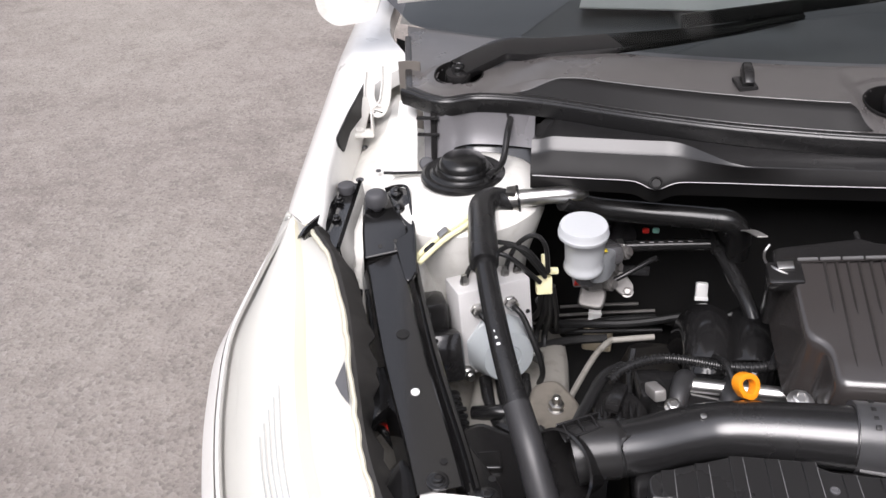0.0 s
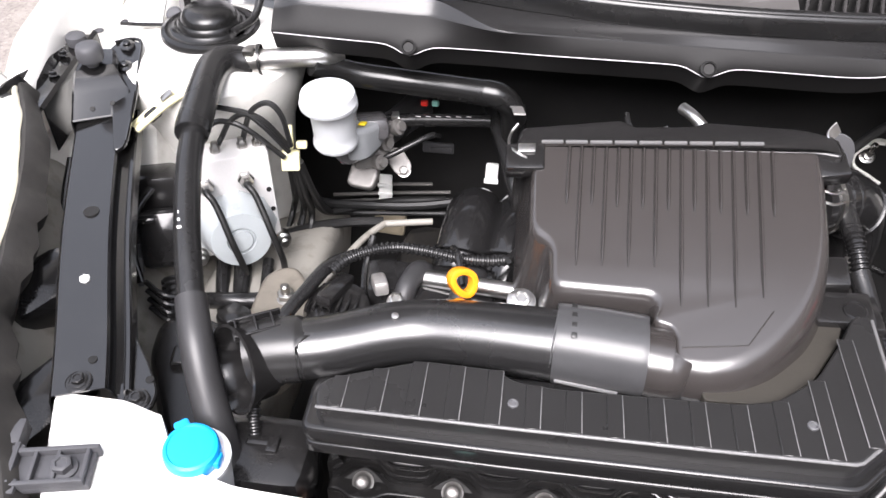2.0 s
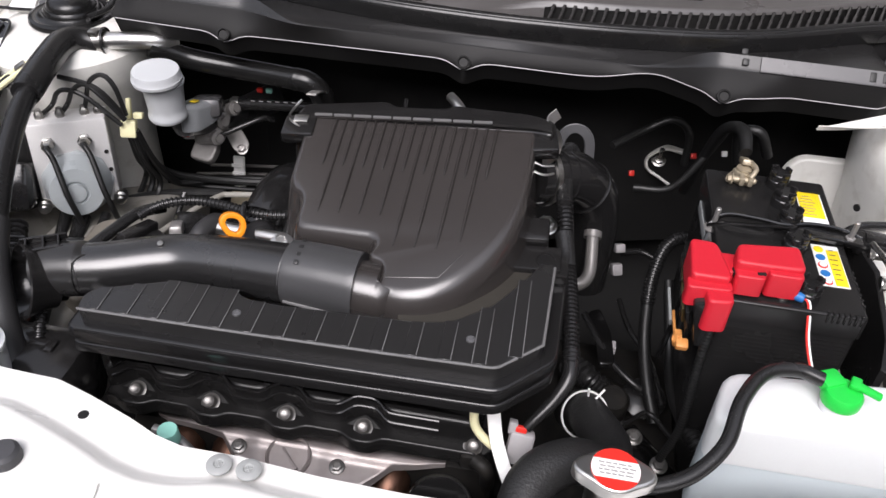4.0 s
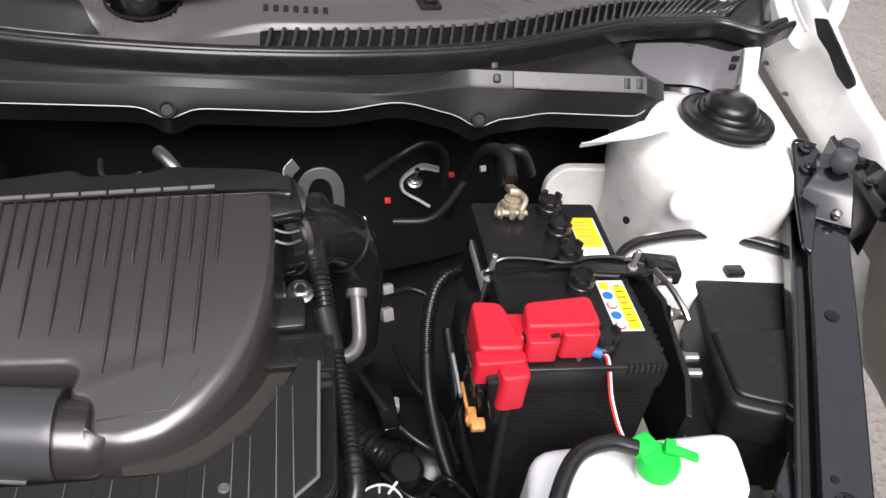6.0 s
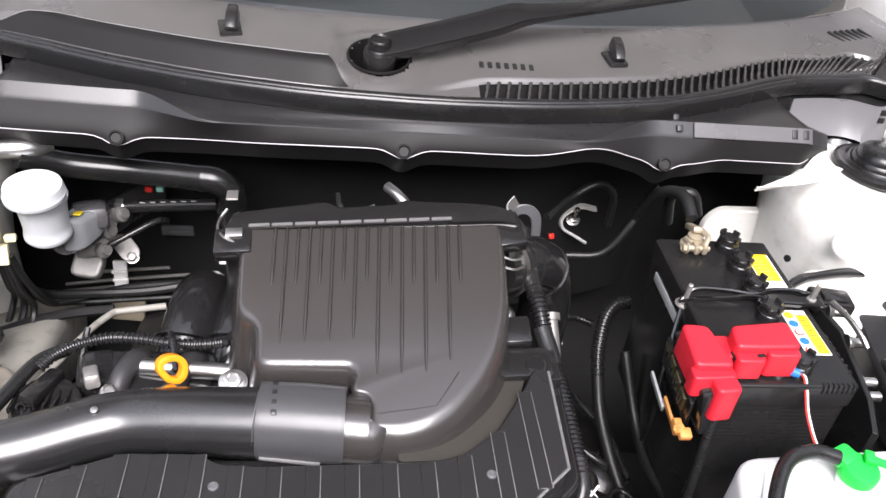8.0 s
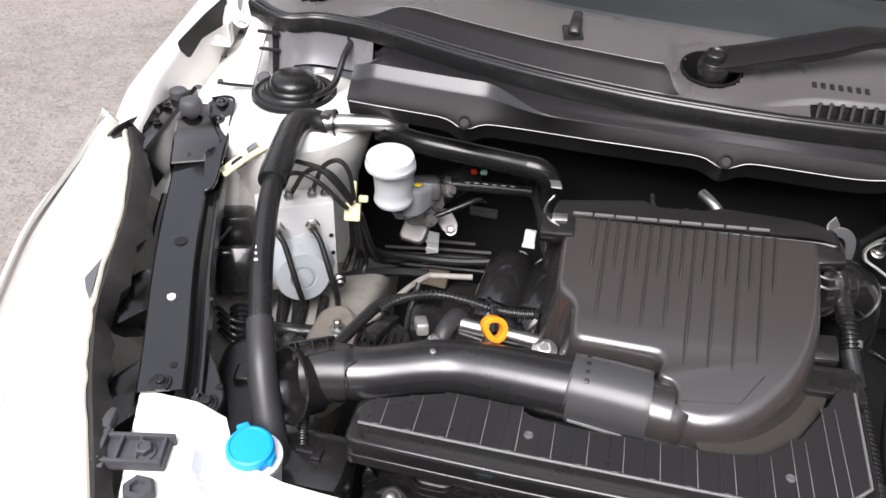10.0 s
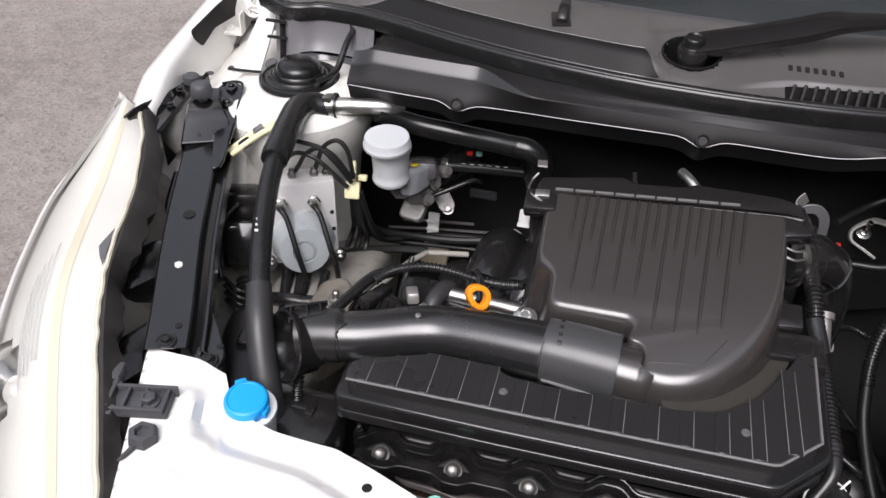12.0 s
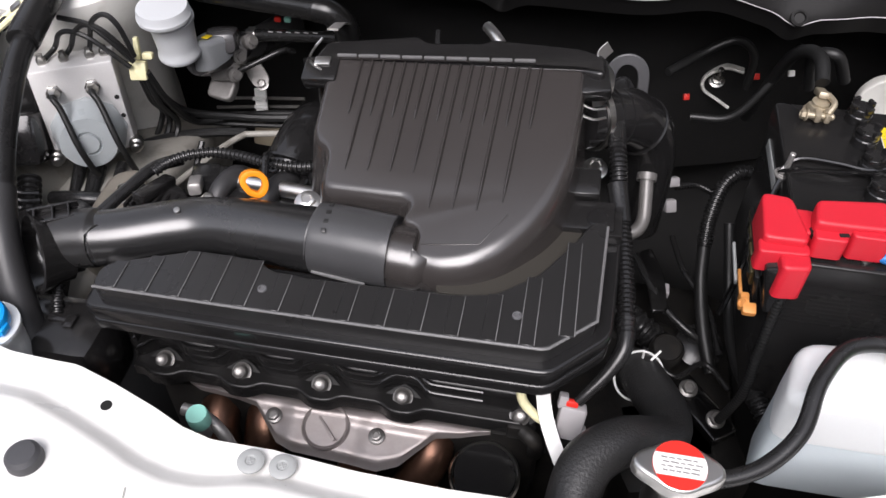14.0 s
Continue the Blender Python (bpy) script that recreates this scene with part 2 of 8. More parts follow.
GREEN = material("green plastic cap", (0.010, 0.58, 0.06), 0.42, vary=0.06, bump=0.06)
BLUE = material("blue plastic cap", (0.005, 0.33, 0.82), 0.38, vary=0.05, bump=0.06)
ORANGE = material("orange plastic", (0.90, 0.30, 0.010), 0.4, vary=0.06, bump=0.05)
MINT = material("mint plastic cap", (0.30, 0.66, 0.56), 0.45, vary=0.05, bump=0.05)
MILK = material("milky translucent plastic", (0.78, 0.80, 0.80), 0.38, vary=0.04, bump=0.08, sub=0.4)
COOLANT = material("blue-grey fluid behind plastic", (0.55, 0.61, 0.635), 0.38, vary=0.05, bump=0.05, sub=0.3)
RESERVOIR = material("pale grey nylon", (0.52, 0.535, 0.55), 0.4, vary=0.05, bump=0.05)
BLOCK = material("machined valve block", (0.66, 0.65, 0.64), 0.45, metal=0.25, vary=0.12, bump=0.2, grain=500)
CONCRETE = material("plain grey of the unseen walls", (0.16, 0.15, 0.14), 0.9, vary=0.2, grain=40, bump=0.4, patch=1.2)
CREAM = material("cream nylon clip", (0.78, 0.74, 0.46), 0.45, vary=0.1, bump=0.05)
YELLOW = material("yellow printed label", (0.90, 0.66, 0.015), 0.4, vary=0.03, bump=0.0)
PAPER = material("white printed label", (0.85, 0.85, 0.83), 0.45, vary=0.03, bump=0.0)
PRINTBLUE = material("blue print", (0.02, 0.16, 0.45), 0.45, vary=0.03, bump=0.0)
PRINTRED = material("red print", (0.72, 0.03, 0.02), 0.42, vary=0.03, bump=0.0)
PRINTDARK = material("dark print", (0.06, 0.06, 0.06), 0.5, vary=0.03, bump=0.0)
GREYCONN = material("grey connector plastic", (0.46, 0.44, 0.45), 0.45, vary=0.08, bump=0.1)
MIDCONN = material("dusty grey connector", (0.36, 0.345, 0.35), 0.45, vary=0.1, bump=0.1)
GRAINED = material("grained black plastic", (0.021, 0.0205, 0.0205), 0.3, vary=0.12, grain=1200, bump=0.2, bump_d=0.0002)
DUCT = material("smooth black duct plastic", (0.016, 0.0157, 0.016), 0.27, spec=1.0, vary=0.12, bump=0.03, rvary=0.03)
MATT = material("dull black hose", (0.010, 0.010, 0.010), 0.45, vary=0.2, bump=0.15)
WORNHOSE = material("dusty grey-black hose", (0.030, 0.0295, 0.0305), 0.42, vary=0.2, bump=0.1)
CLIPGREY = material("pale grey clip plastic", (0.34, 0.35, 0.345), 0.45, vary=0.1, bump=0.1)
MIDGREY = material("mid grey plastic", (0.10, 0.10, 0.104), 0.4, vary=0.1, bump=0.1)
BRASS = material("dull brass", (0.44, 0.38, 0.28), 0.45, metal=0.6, vary=0.25, bump=0.3)
COPPERBAR = material("orange-brown fusible link", (0.62, 0.26, 0.07), 0.45, vary=0.15, bump=0.1)
DUSTY = material("brown dusty plastic", (0.028, 0.0245, 0.019), 0.75, vary=0.3, bump=0.3, grain=200)
BRAID = material("braided black hose sheath", (0.020, 0.0198, 0.0198), 0.42, vary=0.35, grain=420, bump=0.6, bump_d=0.0012)
# paler tone that paints highlights along black edges
EDGELIGHT = material("grey-black edge with painted highlight", (0.15, 0.148, 0.148), 0.18, vary=0.2, bump=0.05, rvary=0.05)
SHEETGREY = material("worn satin grey sheet", (0.085, 0.083, 0.085), 0.28, metal=0.2, vary=0.2, bump=0.1, grain=120)
PANEL = material("grey satin sheet metal", (0.19, 0.186, 0.194), 0.30, metal=0.2, vary=0.12, bump=0.1)
CHROME = material("bright reflector", (0.74, 0.735, 0.71), 0.32, metal=0.2, vary=0.04, bump=0.0)
MIRROR = material("mirror reflector", (0.85, 0.85, 0.85), 0.12, metal=1.0, vary=0.04, bump=0.0)
# duller, darker black that paints shade on the scuttle and cowl
SHADEBLACK = material("dull black with shade put in", (0.012, 0.0116, 0.0116), 0.5, vary=0.25, bump=0.12, grain=300, spec=0.18)
HAZE = material("hazy white lens lining", (0.60, 0.595, 0.575), 0.35, vary=0.15, bump=0.04, patch=9.0)
TORN = material("torn dusty foam rubber", (0.020, 0.0185, 0.017), 0.6, vary=0.5, bump=0.5, grain=140, dust=(0.07, 0.065, 0.058, 0.3))
LINKPLATE = material("dull bronze plate", (0.085, 0.070, 0.032), 0.4, metal=0.4, vary=0.3, bump=0.2)
CHAMBER = material("grey translucent nylon", (0.24, 0.25, 0.258), 0.4, vary=0.2, bump=0.08, patch=30.0, sub=0.2)
LENSGREY = material("hazy grey lens edge", (0.50, 0.495, 0.48), 0.4, vary=0.1, bump=0.05)
WALLBROWN = material("inner panel brown with shade put in", (0.15, 0.135, 0.12), 0.6, vary=0.25, bump=0.1, grain=90)
DULLCAST = material("dull cast fittings", (0.19, 0.182, 0.174), 0.42, metal=0.4, vary=0.25, bump=0.4, grain=220)
SLATGREY = material("worn black slat plastic", (0.040, 0.038, 0.038), 0.22, vary=0.2, bump=0.05, spec=0.8)
TAN = material("dusty tan casting", (0.20, 0.18, 0.15), 0.5, metal=0.2, vary=0.3, bump=0.5, grain=140, dust=(0.07, 0.06, 0.05, 0.6))
CREAMBAND = material("yellowed lens edge", (0.60, 0.57, 0.46), 0.4, vary=0.08, bump=0.05)


def clear(name, tint, gloss_rough=0.03, ior=1.5):
    """Thin clear sheet: it lets light through and mirrors more at a flat angle."""
    m = bpy.data.materials.new(name)
    m.use_nodes = True
    n, L = m.node_tree.nodes, m.node_tree.links.new
    n.remove(n["Principled BSDF"])
    t, g, mx, f = n.new("ShaderNodeBsdfTransparent"), n.new("ShaderNodeBsdfGlossy"), n.new("ShaderNodeMixShader"), n.new("ShaderNodeFresnel")
    t.inputs["Color"].default_value = (*tint, 1)
    g.inputs["Roughness"].default_value = gloss_rough
    f.inputs["IOR"].default_value = ior
    L(f.outputs[0], mx.inputs[0])
    L(t.outputs[0], mx.inputs[1])
    L(g.outputs[0], mx.inputs[2])
    L(mx.outputs[0], n["Material Output"].inputs["Surface"])
    return m


LENS = clear("headlight lens", (0.97, 0.97, 0.95), 0.06)
SCREEN = clear("windscreen glass", (0.50, 0.53, 0.52), 0.02, 1.6)


def asphalt():
    """Worn asphalt: dark binder, pale stones, dusty patches, faint scuffs."""
    m = bpy.data.materials.new("worn asphalt")
    m.use_nodes = True
    n, L = m.node_tree.nodes, m.node_tree.links.new
    p = n["Principled BSDF"]
    tc = n.new("ShaderNodeTexCoord")

    def noise_of(scale, detail, rough=0.6):
        t = n.new("ShaderNodeTexNoise")
        t.inputs["Scale"].default_value, t.inputs["Detail"].default_value, t.inputs["Roughness"].default_value = scale, detail, rough
        L(tc.outputs["Object"], t.inputs["Vector"])
        return t.outputs["Fac"]

    def span(value, a, b, lo=0.0, hi=1.0):
        r = n.new("ShaderNodeMapRange")
        for k, q in (("From Min", a), ("From Max", b), ("To Min", lo), ("To Max", hi)):
            r.inputs[k].default_value = q
        L(value, r.inputs["Value"])
        return r.outputs["Result"]

    def blend(fac, a, b):
        x = n.new("ShaderNodeMix")
        x.data_type = "RGBA"
        L(fac, x.inputs["Factor"])
        for k, q in (("A", a), ("B", b)):
            if isinstance(q, tuple):
                x.inputs[k].default_value = (*q, 1)
            else:
                L(q, x.inputs[k])
        return x.outputs["Result"]
    stones = n.new("ShaderNodeTexVoronoi")
    stones.inputs["Scale"].default_value = 95
    L(tc.outputs["Object"], stones.inputs["Vector"])
    sep = n.new("ShaderNodeSeparateColor")
    L(stones.outputs["Color"], sep.inputs["Color"])
    col = blend(span(noise_of(1.7, 6), 0.32, 0.68), (0.165, 0.143, 0.128), (0.265, 0.236, 0.214))
    col = blend(span(noise_of(0.55, 4), 0.42, 0.62, 0, 0.6), col, (0.285, 0.262, 0.232))
    col = blend(span(noise_of(9, 8, 0.7), 0.42, 0.70, 0, 0.65), col, (0.33, 0.295, 0.265))
    col = blend(span(noise_of(4.2, 9, 0.72), 0.56, 0.66, 0, 0.4), col, (0.13, 0.114, 0.102))
    col = blend(span(sep.outputs["Red"], 0.72, 0.95, 0, 0.35), col, (0.36, 0.33, 0.30))
    col = blend(span(sep.outputs["Green"], 0.70, 0.95, 0, 0.4), col, (0.10, 0.088, 0.08))
    col = blend(span(noise_of(38, 6, 0.75), 0.62, 0.72, 0, 0.6), col, (0.10, 0.088, 0.08))
    L(col, p.inputs["Base Color"])
    p.inputs["Roughness"].default_value = 0.82
    b1, b2 = n.new("ShaderNodeBump"), n.new("ShaderNodeBump")
    b1.inputs["Strength"].default_value, b1.inputs["Distance"].default_value = 0.5, 0.004
    b2.inputs["Strength"].default_value, b2.inputs["Distance"].default_value = 0.6, 0.02
    L(stones.outputs["Distance"], b1.inputs["Height"])
    L(noise_of(14, 8, 0.7), b2.inputs["Height"])
    L(b1.outputs["Normal"], b2.inputs["Normal"])
    L(b2.outputs["Normal"], p.inputs["Normal"])
    return m


ASPHALT = asphalt()

# ---- ground ----
bm = B()
sheet(bm, lambda u, v: (u, v, 0.0), [-300, -20, -4, 4, 20, 300], [-300, -20, -4, 4, 20, 300])
single("ground", bm, ASPHALT, "worn grey-brown asphalt yard with pale patches", "ground", kind="structure")

# plain unseen walls added round the yard to block low sky light
for name, c, size in (("unseen_wall_south", (MID, -3.6, 1.9), (15.0, 0.2, 3.8)), ("unseen_wall_west", (-6.9, 2.7, 1.9), (0.2, 12.8, 3.8)), ("unseen_wall_east", (4.85, 2.7, 2.3), (0.2, 12.8, 4.6)), ("unseen_wall_north", (MID, 9.2, 1.9), (15.3, 0.2, 3.8))):
    single(name, rbox(B(), c, size, 0.01), CONCRETE, "unseen plain grey wall added to block low sky light", "wall", kind="structure")


# ---- car body ----
body = thing("car_body", (MID, 1.0, 0.3), "white car front with the bonnet open over the engine bay", "car body")

# radiator support: pressed white panel with a lower rear flange
EDGE_X = [0.0, 0.170, 0.185, 0.232, 0.296, 0.334, 0.377, 0.404, 0.433, 0.488, 0.56, 0.64]
EDGE_Y = [0.735, 0.733, 0.692, 0.681, 0.679, 0.667, 0.651, 0.639, 0.632, 0.632, 0.626, 0.624]


def support_rear(x):
    return float(np.interp(MID - abs(x - MID), EDGE_X, EDGE_Y))


def support_z(x, y):
    xm = MID - abs(x - MID)
    back = support_rear(xm) - y
    if xm < 0.19:
        side = smoothstep(0.185, 0.150, xm)
        rise = max(side, smoothstep(0.018, 0.045, back))
    else:
        rise = smoothstep(0.028, 0.050, back + 0.012 * smoothstep(0.45, 0.52, xm))
    front = smoothstep(0.52, 0.44, y)
    return 0.773 + 0.014 * rise - 0.05 * front * front + 0.004 * smoothstep(0.30, 0.2, xm)


def support_point(u, v):
    x0 = 0.085 + u * (2 * MID - 0.17)
    y = 0.42 + v * (support_rear(x0) - 0.42)
    left = 0.099 + max(0, 0.727 - y) * 0.37
    x = MID + (x0 - MID) * (MID - left) / (MID - 0.085)
    return x, y, support_z(x, y)


bm = B()
us = sorted(set([i / 160 for i in range(161)]))
sheet(bm, support_point, us, [i / 60 for i in range(61)])
lip = B()
sheet(lip, lambda u, v: (support_point(u, 1)[0], support_point(u, 1)[1] + 0.001 * v, support_point(u, 1)[2] - 0.022 * v), us, [0, 0.15, 1])
join(bm, lip)
for s in (0, 1):
    lip = B()
    sheet(lip, lambda u, v: (support_point(s, u)[0], support_point(s, u)[1], support_point(s, u)[2] - 0.03 * v), [i / 40 for i in range(41)], [0, 0.15, 1])
    join(bm, lip)
bmesh.ops.remove_doubles(bm, verts=bm.verts, dist=0.0002)
support = part("radiator_support", bm, WHITE, body, "white painted pressed steel radiator support")
for p in ((0.357, 0.646), (MID * 2 - 0.357, 0.646)):
    bm = B()
    cyl(bm, (*p, support_z(*p) - 0.006), (*p, support_z(*p) + 0.0008), 0.0047, 20, 0.0003)
    part("hole", bm, DARK, support, "dark drilled hole")
for crease in ([(0.318, 0.552, 0.7885), (0.33, 0.545, 0.7885), (0.352, 0.528, 0.7885)], [(0.41, 0.575, 0.7885), (0.412, 0.558, 0.7885), (0.405, 0.52, 0.7885)], [(0.185, 0.606, 0.792), (0.215, 0.598, 0.7915)]):
    bm = B()
    tube(bm, crease, 0.0008, 6)
    part("pressed_crease", bm, WHITE_IN, support)

# radiator and fan shroud under the support
bm = B()
rbox(bm, (MID, 0.575, 0.55), (0.72, 0.045, 0.36), 0.006)
rbox(bm, (MID, 0.615, 0.55), (0.66, 0.03, 0.34), 0.01)
for i in range(5):
    rbox(bm, (0.36 + i * 0.14, 0.634, 0.55), (0.012, 0.01, 0.33), 0.003)
single("radiator", bm, PLASTIC, "black radiator with its plastic fan shroud behind the support", "radiator")


# fenders
def fender_line(y):
    x = float(np.interp(y, [0.95, 1.05, 1.2, 1.4, 1.6, 1.9, 2.4], [-0.083, -0.094, -0.112, -0.132, -0.150, -0.166, -0.180]))
    z = float(np.interp(y, [0.95, 1.05, 1.2, 1.4, 1.6, 1.9, 2.4], [0.880, 0.886, 0.896, 0.908, 0.926, 0.95, 0.98]))
    return x, z


def fender(flip):
    bm = B()
    ys = [1.066 + i * 0.02 for i in range(69)]
    prof = [(0.024, -0.085), (0.021, -0.030), (0.018, -0.010), (0.013, -0.003), (0.005, 0.0), (-0.006, -0.003), (-0.022, -0.016), (-0.042, -0.05), (-0.065, -0.11), (-0.09, -0.22), (-0.105, -0.36), (-0.10, -0.55)]
    rows = []
    for y in ys:
        x, z = fender_line(y)
        k = smoothstep(1.0, 1.12, y)
        z -= 0.022 * smoothstep(1.14, 1.06, y)
        up = 0.050 * smoothstep(1.18, 1.50, y) if flip else 0.0
        z += up
        broad = 0.0 if flip else sum(float(np.interp(y + d, [1.29, 1.34, 1.376, 1.403, 1.449, 1.478, 1.52, 1.58, 1.65], [0.0, 0.008, 0.022, 0.026, 0.050, 0.080, 0.066, 0.036, 0.025])) for d in (-0.01, 0.01)) / 2
        rows.append([(x + a * (1 if a > 0 else 0.55 + 0.45 * k) + 0.004 + broad * smoothstep(-0.01, 0.018, a), y + (0.0 if b > -0.05 else 0.11 * (b + 0.05) * -1.0 * (1 - smoothstep(1.02, 1.5, y))), z + b * (1.0 if a < 0.018 else 1 - 0.7 * smoothstep(0.0, 0.02, broad)) - (up if b < -0.08 and a > 0 else 0.0)) for a, b in prof])
    if flip:
        rows = [[(mirror(p)[0] + 0.022, *p[1:]) for p in r] for r in rows]
    loft(bm, rows)
    return thicken(bm, 0.0012)


for s in (0, 1):
    f = part("fender", fender(s), WHITE, body, "glossy white painted front fender")
    # turned-in flange with screw and round holes
    for y, r in ((1.165, 0.009), (1.33, 0.0045), (1.41, 0.0045)):
        bm = B()
        x, z = fender_line(y)
        p = (x + 0.040, y, z - 0.068) if y > 1.2 else (x + 0.034, y, z - 0.060)
        hexbolt(bm, (mirror(p)[0] + 0.022, *p[1:]) if s else p, (0, 0, 1), r * 0.8)
        part("flange_bolt", bm, GREYRUB, f)


# strut towers, rounded turrets in the inner wing
def tower(flip):
    bm = B()
    c = (0.082, 1.172)
    prof = [(0.0, 0.872), (0.055, 0.872), (0.080, 0.871), (0.096, 0.866), (0.106, 0.856), (0.111, 0.838), (0.107, 0.80), (0.101, 0.76), (0.098, 0.70), (0.096, 0.52), (0.096, 0.35)]
    if not flip:
        prof = [(0.0, 0.872), (0.055, 0.872), (0.080, 0.870), (0.098, 0.864), (0.108, 0.852), (0.108, 0.835), (0.098, 0.80), (0.086, 0.76), (0.080, 0.70), (0.08, 0.52), (0.08, 0.35)]
    seg = 56
    last = None
    for r, z in prof:
        cur = []
        for k in range(seg):
            a = 2 * math.pi * k / seg
            ca, sa = math.cos(a), math.sin(a)
            rr = r * (1 + 0.10 * max(0, sa) ** 2)
            if flip and sa < 0:
                rr *= 1 + 0.16 * (-sa) ** 3 * smoothstep(0.05, 0.10, r)
            p = (c[0] + rr * ca, c[1] + rr * sa, z + (0.006 * ca if r > 0 else 0))
            cur.append(bm.verts.new(mirror(p) if flip else p))
        if last:
            for k in range(seg):
                bm.faces.new((last[k], last[(k + 1) % seg], cur[(k + 1) % seg], cur[k]))
        last = cur
    bmesh.ops.remove_doubles(bm, verts=bm.verts, dist=0.0001)
    return bm


for s in (0, 1):
    t = part("strut_tower", tower(s), WHITE_IN, body, "white painted strut tower")
    bm = B()
    prof = [(0.053, 0.870), (0.0555, 0.873), (0.0545, 0.878), (0.050, 0.880), (0.045, 0.8785), (0.042, 0.8795), (0.039, 0.8825), (0.0365, 0.8825), (0.0355, 0.886), (0.0335, 0.8885), (0.0315, 0.8885), (0.030, 0.894), (0.026, 0.899), (0.016, 0.9015), (0, 0.9025)]
    c = (0.083, 1.183, 0) if not s else mirror((0.062, 1.184, -0.005))
    lathe(bm, c, (0, 0, 1), [(r, z + 0.010) for r, z in prof] if s else prof, 48)
    part("rubber_cap", bm, CAP, t, "round black rubber strut cap with moulded rings")


# inner wings: shelf to the fender, wall and front rail
def wing(flip):
    bm = B()
    rows = []
    for i in range(50):
        y = 0.72 + i * 0.02
        fx, fz = fender_line(max(1.02, y))
        k = smoothstep(0.98, 1.10, y)
        outer = (fx + 0.025, y, fz - 0.083) if y > 1.0 else (-0.075 + 0.6 * (1.0 - y), y, 0.74)
        shelf = 0.845 + 0.02 * smoothstep(1.2, 1.4, y)
        lowz = 0.62 + (shelf - 0.62) * k
        inner_x = 0.02 + 0.0 * k
        rows.append([outer, (outer[0] * 0.6 + inner_x * 0.4, y, lowz), (inner_x, y, lowz - 0.005), (inner_x + 0.025, y, lowz - 0.02), (inner_x + 0.035, y, lowz - 0.07), (0.075, y, 0.56), (0.08, y, 0.30)])
    rows = [[(mirror(p) if flip else p) for p in r] for r in rows]
    return loft(bm, rows)


def rail(flip):
    bm = B()
    path = spline([(0.13, 0.66, 0.62), (0.155, 0.80, 0.63), (0.17, 0.95, 0.645), (0.17, 1.06, 0.63), (0.165, 1.14, 0.60), (0.16, 1.20, 0.56)], 8)
    if flip:
        path = [Vector(mirror(p)) for p in path]
    return sweep(bm, path, rounded([(-0.06, -0.06), (0.06, -0.06), (0.06, 0.04), (-0.06, 0.04)], 0.018, 3))


for s in (0, 1):
    part("inner_wing", wing(s), WHITE_IN, body, "white inner wing panel")
    # the rail's darker white holds the shade low in the bay
    part("chassis_rail", rail(s), DIMWHITE, body, "white chassis rail below the wing")
    if not s:
        continue
    # white upright strip beside the tower
    bm = B()
    pts = [(0.012, 1.145, 0.868), (0.006, 1.22, 0.874), (-0.012, 1.32, 0.882), (-0.03, 1.42, 0.89)]
    pts = [mirror(p) for p in pts] if s else pts
    sweep(bm, spline(pts, 5), rounded([(-0.014, -0.03), (0.014, -0.03), (0.014, 0.006), (-0.014, 0.006)], 0.004, 2))
    part("wing_rib", bm, WHITE, body)

# firewall and floor
bm = B()
sheet(bm, lambda u, v: (u, 1.345 + 0.02 * math.sin(u * 9) * (1 - v) - 0.12 * smoothstep(0.35, 0.0, v), 0.28 + 0.64 * v), [0.02 + i * 0.0248 for i in range(51)], [i / 24 for i in range(25)])
part("firewall", bm, DARK, body, "black insulated firewall")
# unseen dark floor added so no bright ground shows through the bay
bm = B()
rbox(bm, (MID, 0.95, 0.235), (1.40, 0.86, 0.02), 0.004)
part("unseen_floor", bm, DARK, body)
bm = B()
rbox(bm, (MID, 0.44, 0.48), (1.30, 0.05, 0.46), 0.02)
part("front_bumper", bm, WHITE, body)

# hinge arms of the bonnet: U-shaped pressed plates
for s in (0, 1):
    bm = B()
    rows = []
    mids = [(1.312, 1.03), (1.350, 0.960), (1.388, 0.914), (1.408, 0.900), (1.426, 0.907), (1.436, 0.928), (1.436, 0.955), (1.420, 1.03)]
    wide = [0.028, 0.026, 0.027, 0.030, 0.028, 0.025, 0.024, 0.018]
    if not s:
        mids = [(1.331, 0.950), (1.333, 0.925), (1.338, 0.897), (1.346, 0.882), (1.352, 0.880), (1.358, 0.888), (1.361, 0.905), (1.356, 0.940)]
        wide = [0.016, 0.016, 0.017, 0.020, 0.022, 0.020, 0.017, 0.016]
    line = spline([(x, 1.372, z) for x, z in mids], 6)
    ws = [float(np.interp(k / (len(line) - 1), [m / 7 for m in range(8)], wide)) for k in range(len(line))]
    for k, p in enumerate(line):
        t = (line[min(k + 1, len(line) - 1)] - line[max(k - 1, 0)]).normalized()
        n = Vector((-t.z, 0, t.x)) * ws[k] / 2
        ring_pts = [p - n + Vector((0, -0.006, 0)), p - n * 0.8, p + n * 0.8, p + n + Vector((0, -0.006, 0))]
        rows.append([tuple(q) if s else mirror(tuple(q)) for q in ring_pts])
    loft(bm, rows)
    thicken(bm, 0.002)
    hinge = part("bonnet_hinge", bm, WHITE, body, "white U-shaped bonnet hinge arm")
    if not s:
        continue
    bm = B()
    pts = [(1.412, 1.372, 0.890), (1.412, 1.37, 0.872), (1.413, 1.366, 0.864), (1.432, 1.362, 0.862)]
    tube(bm, [q if s else mirror(q) for q in pts], 0.002, 8, 4)
    part("hinge_rod", bm, WHITE, hinge)
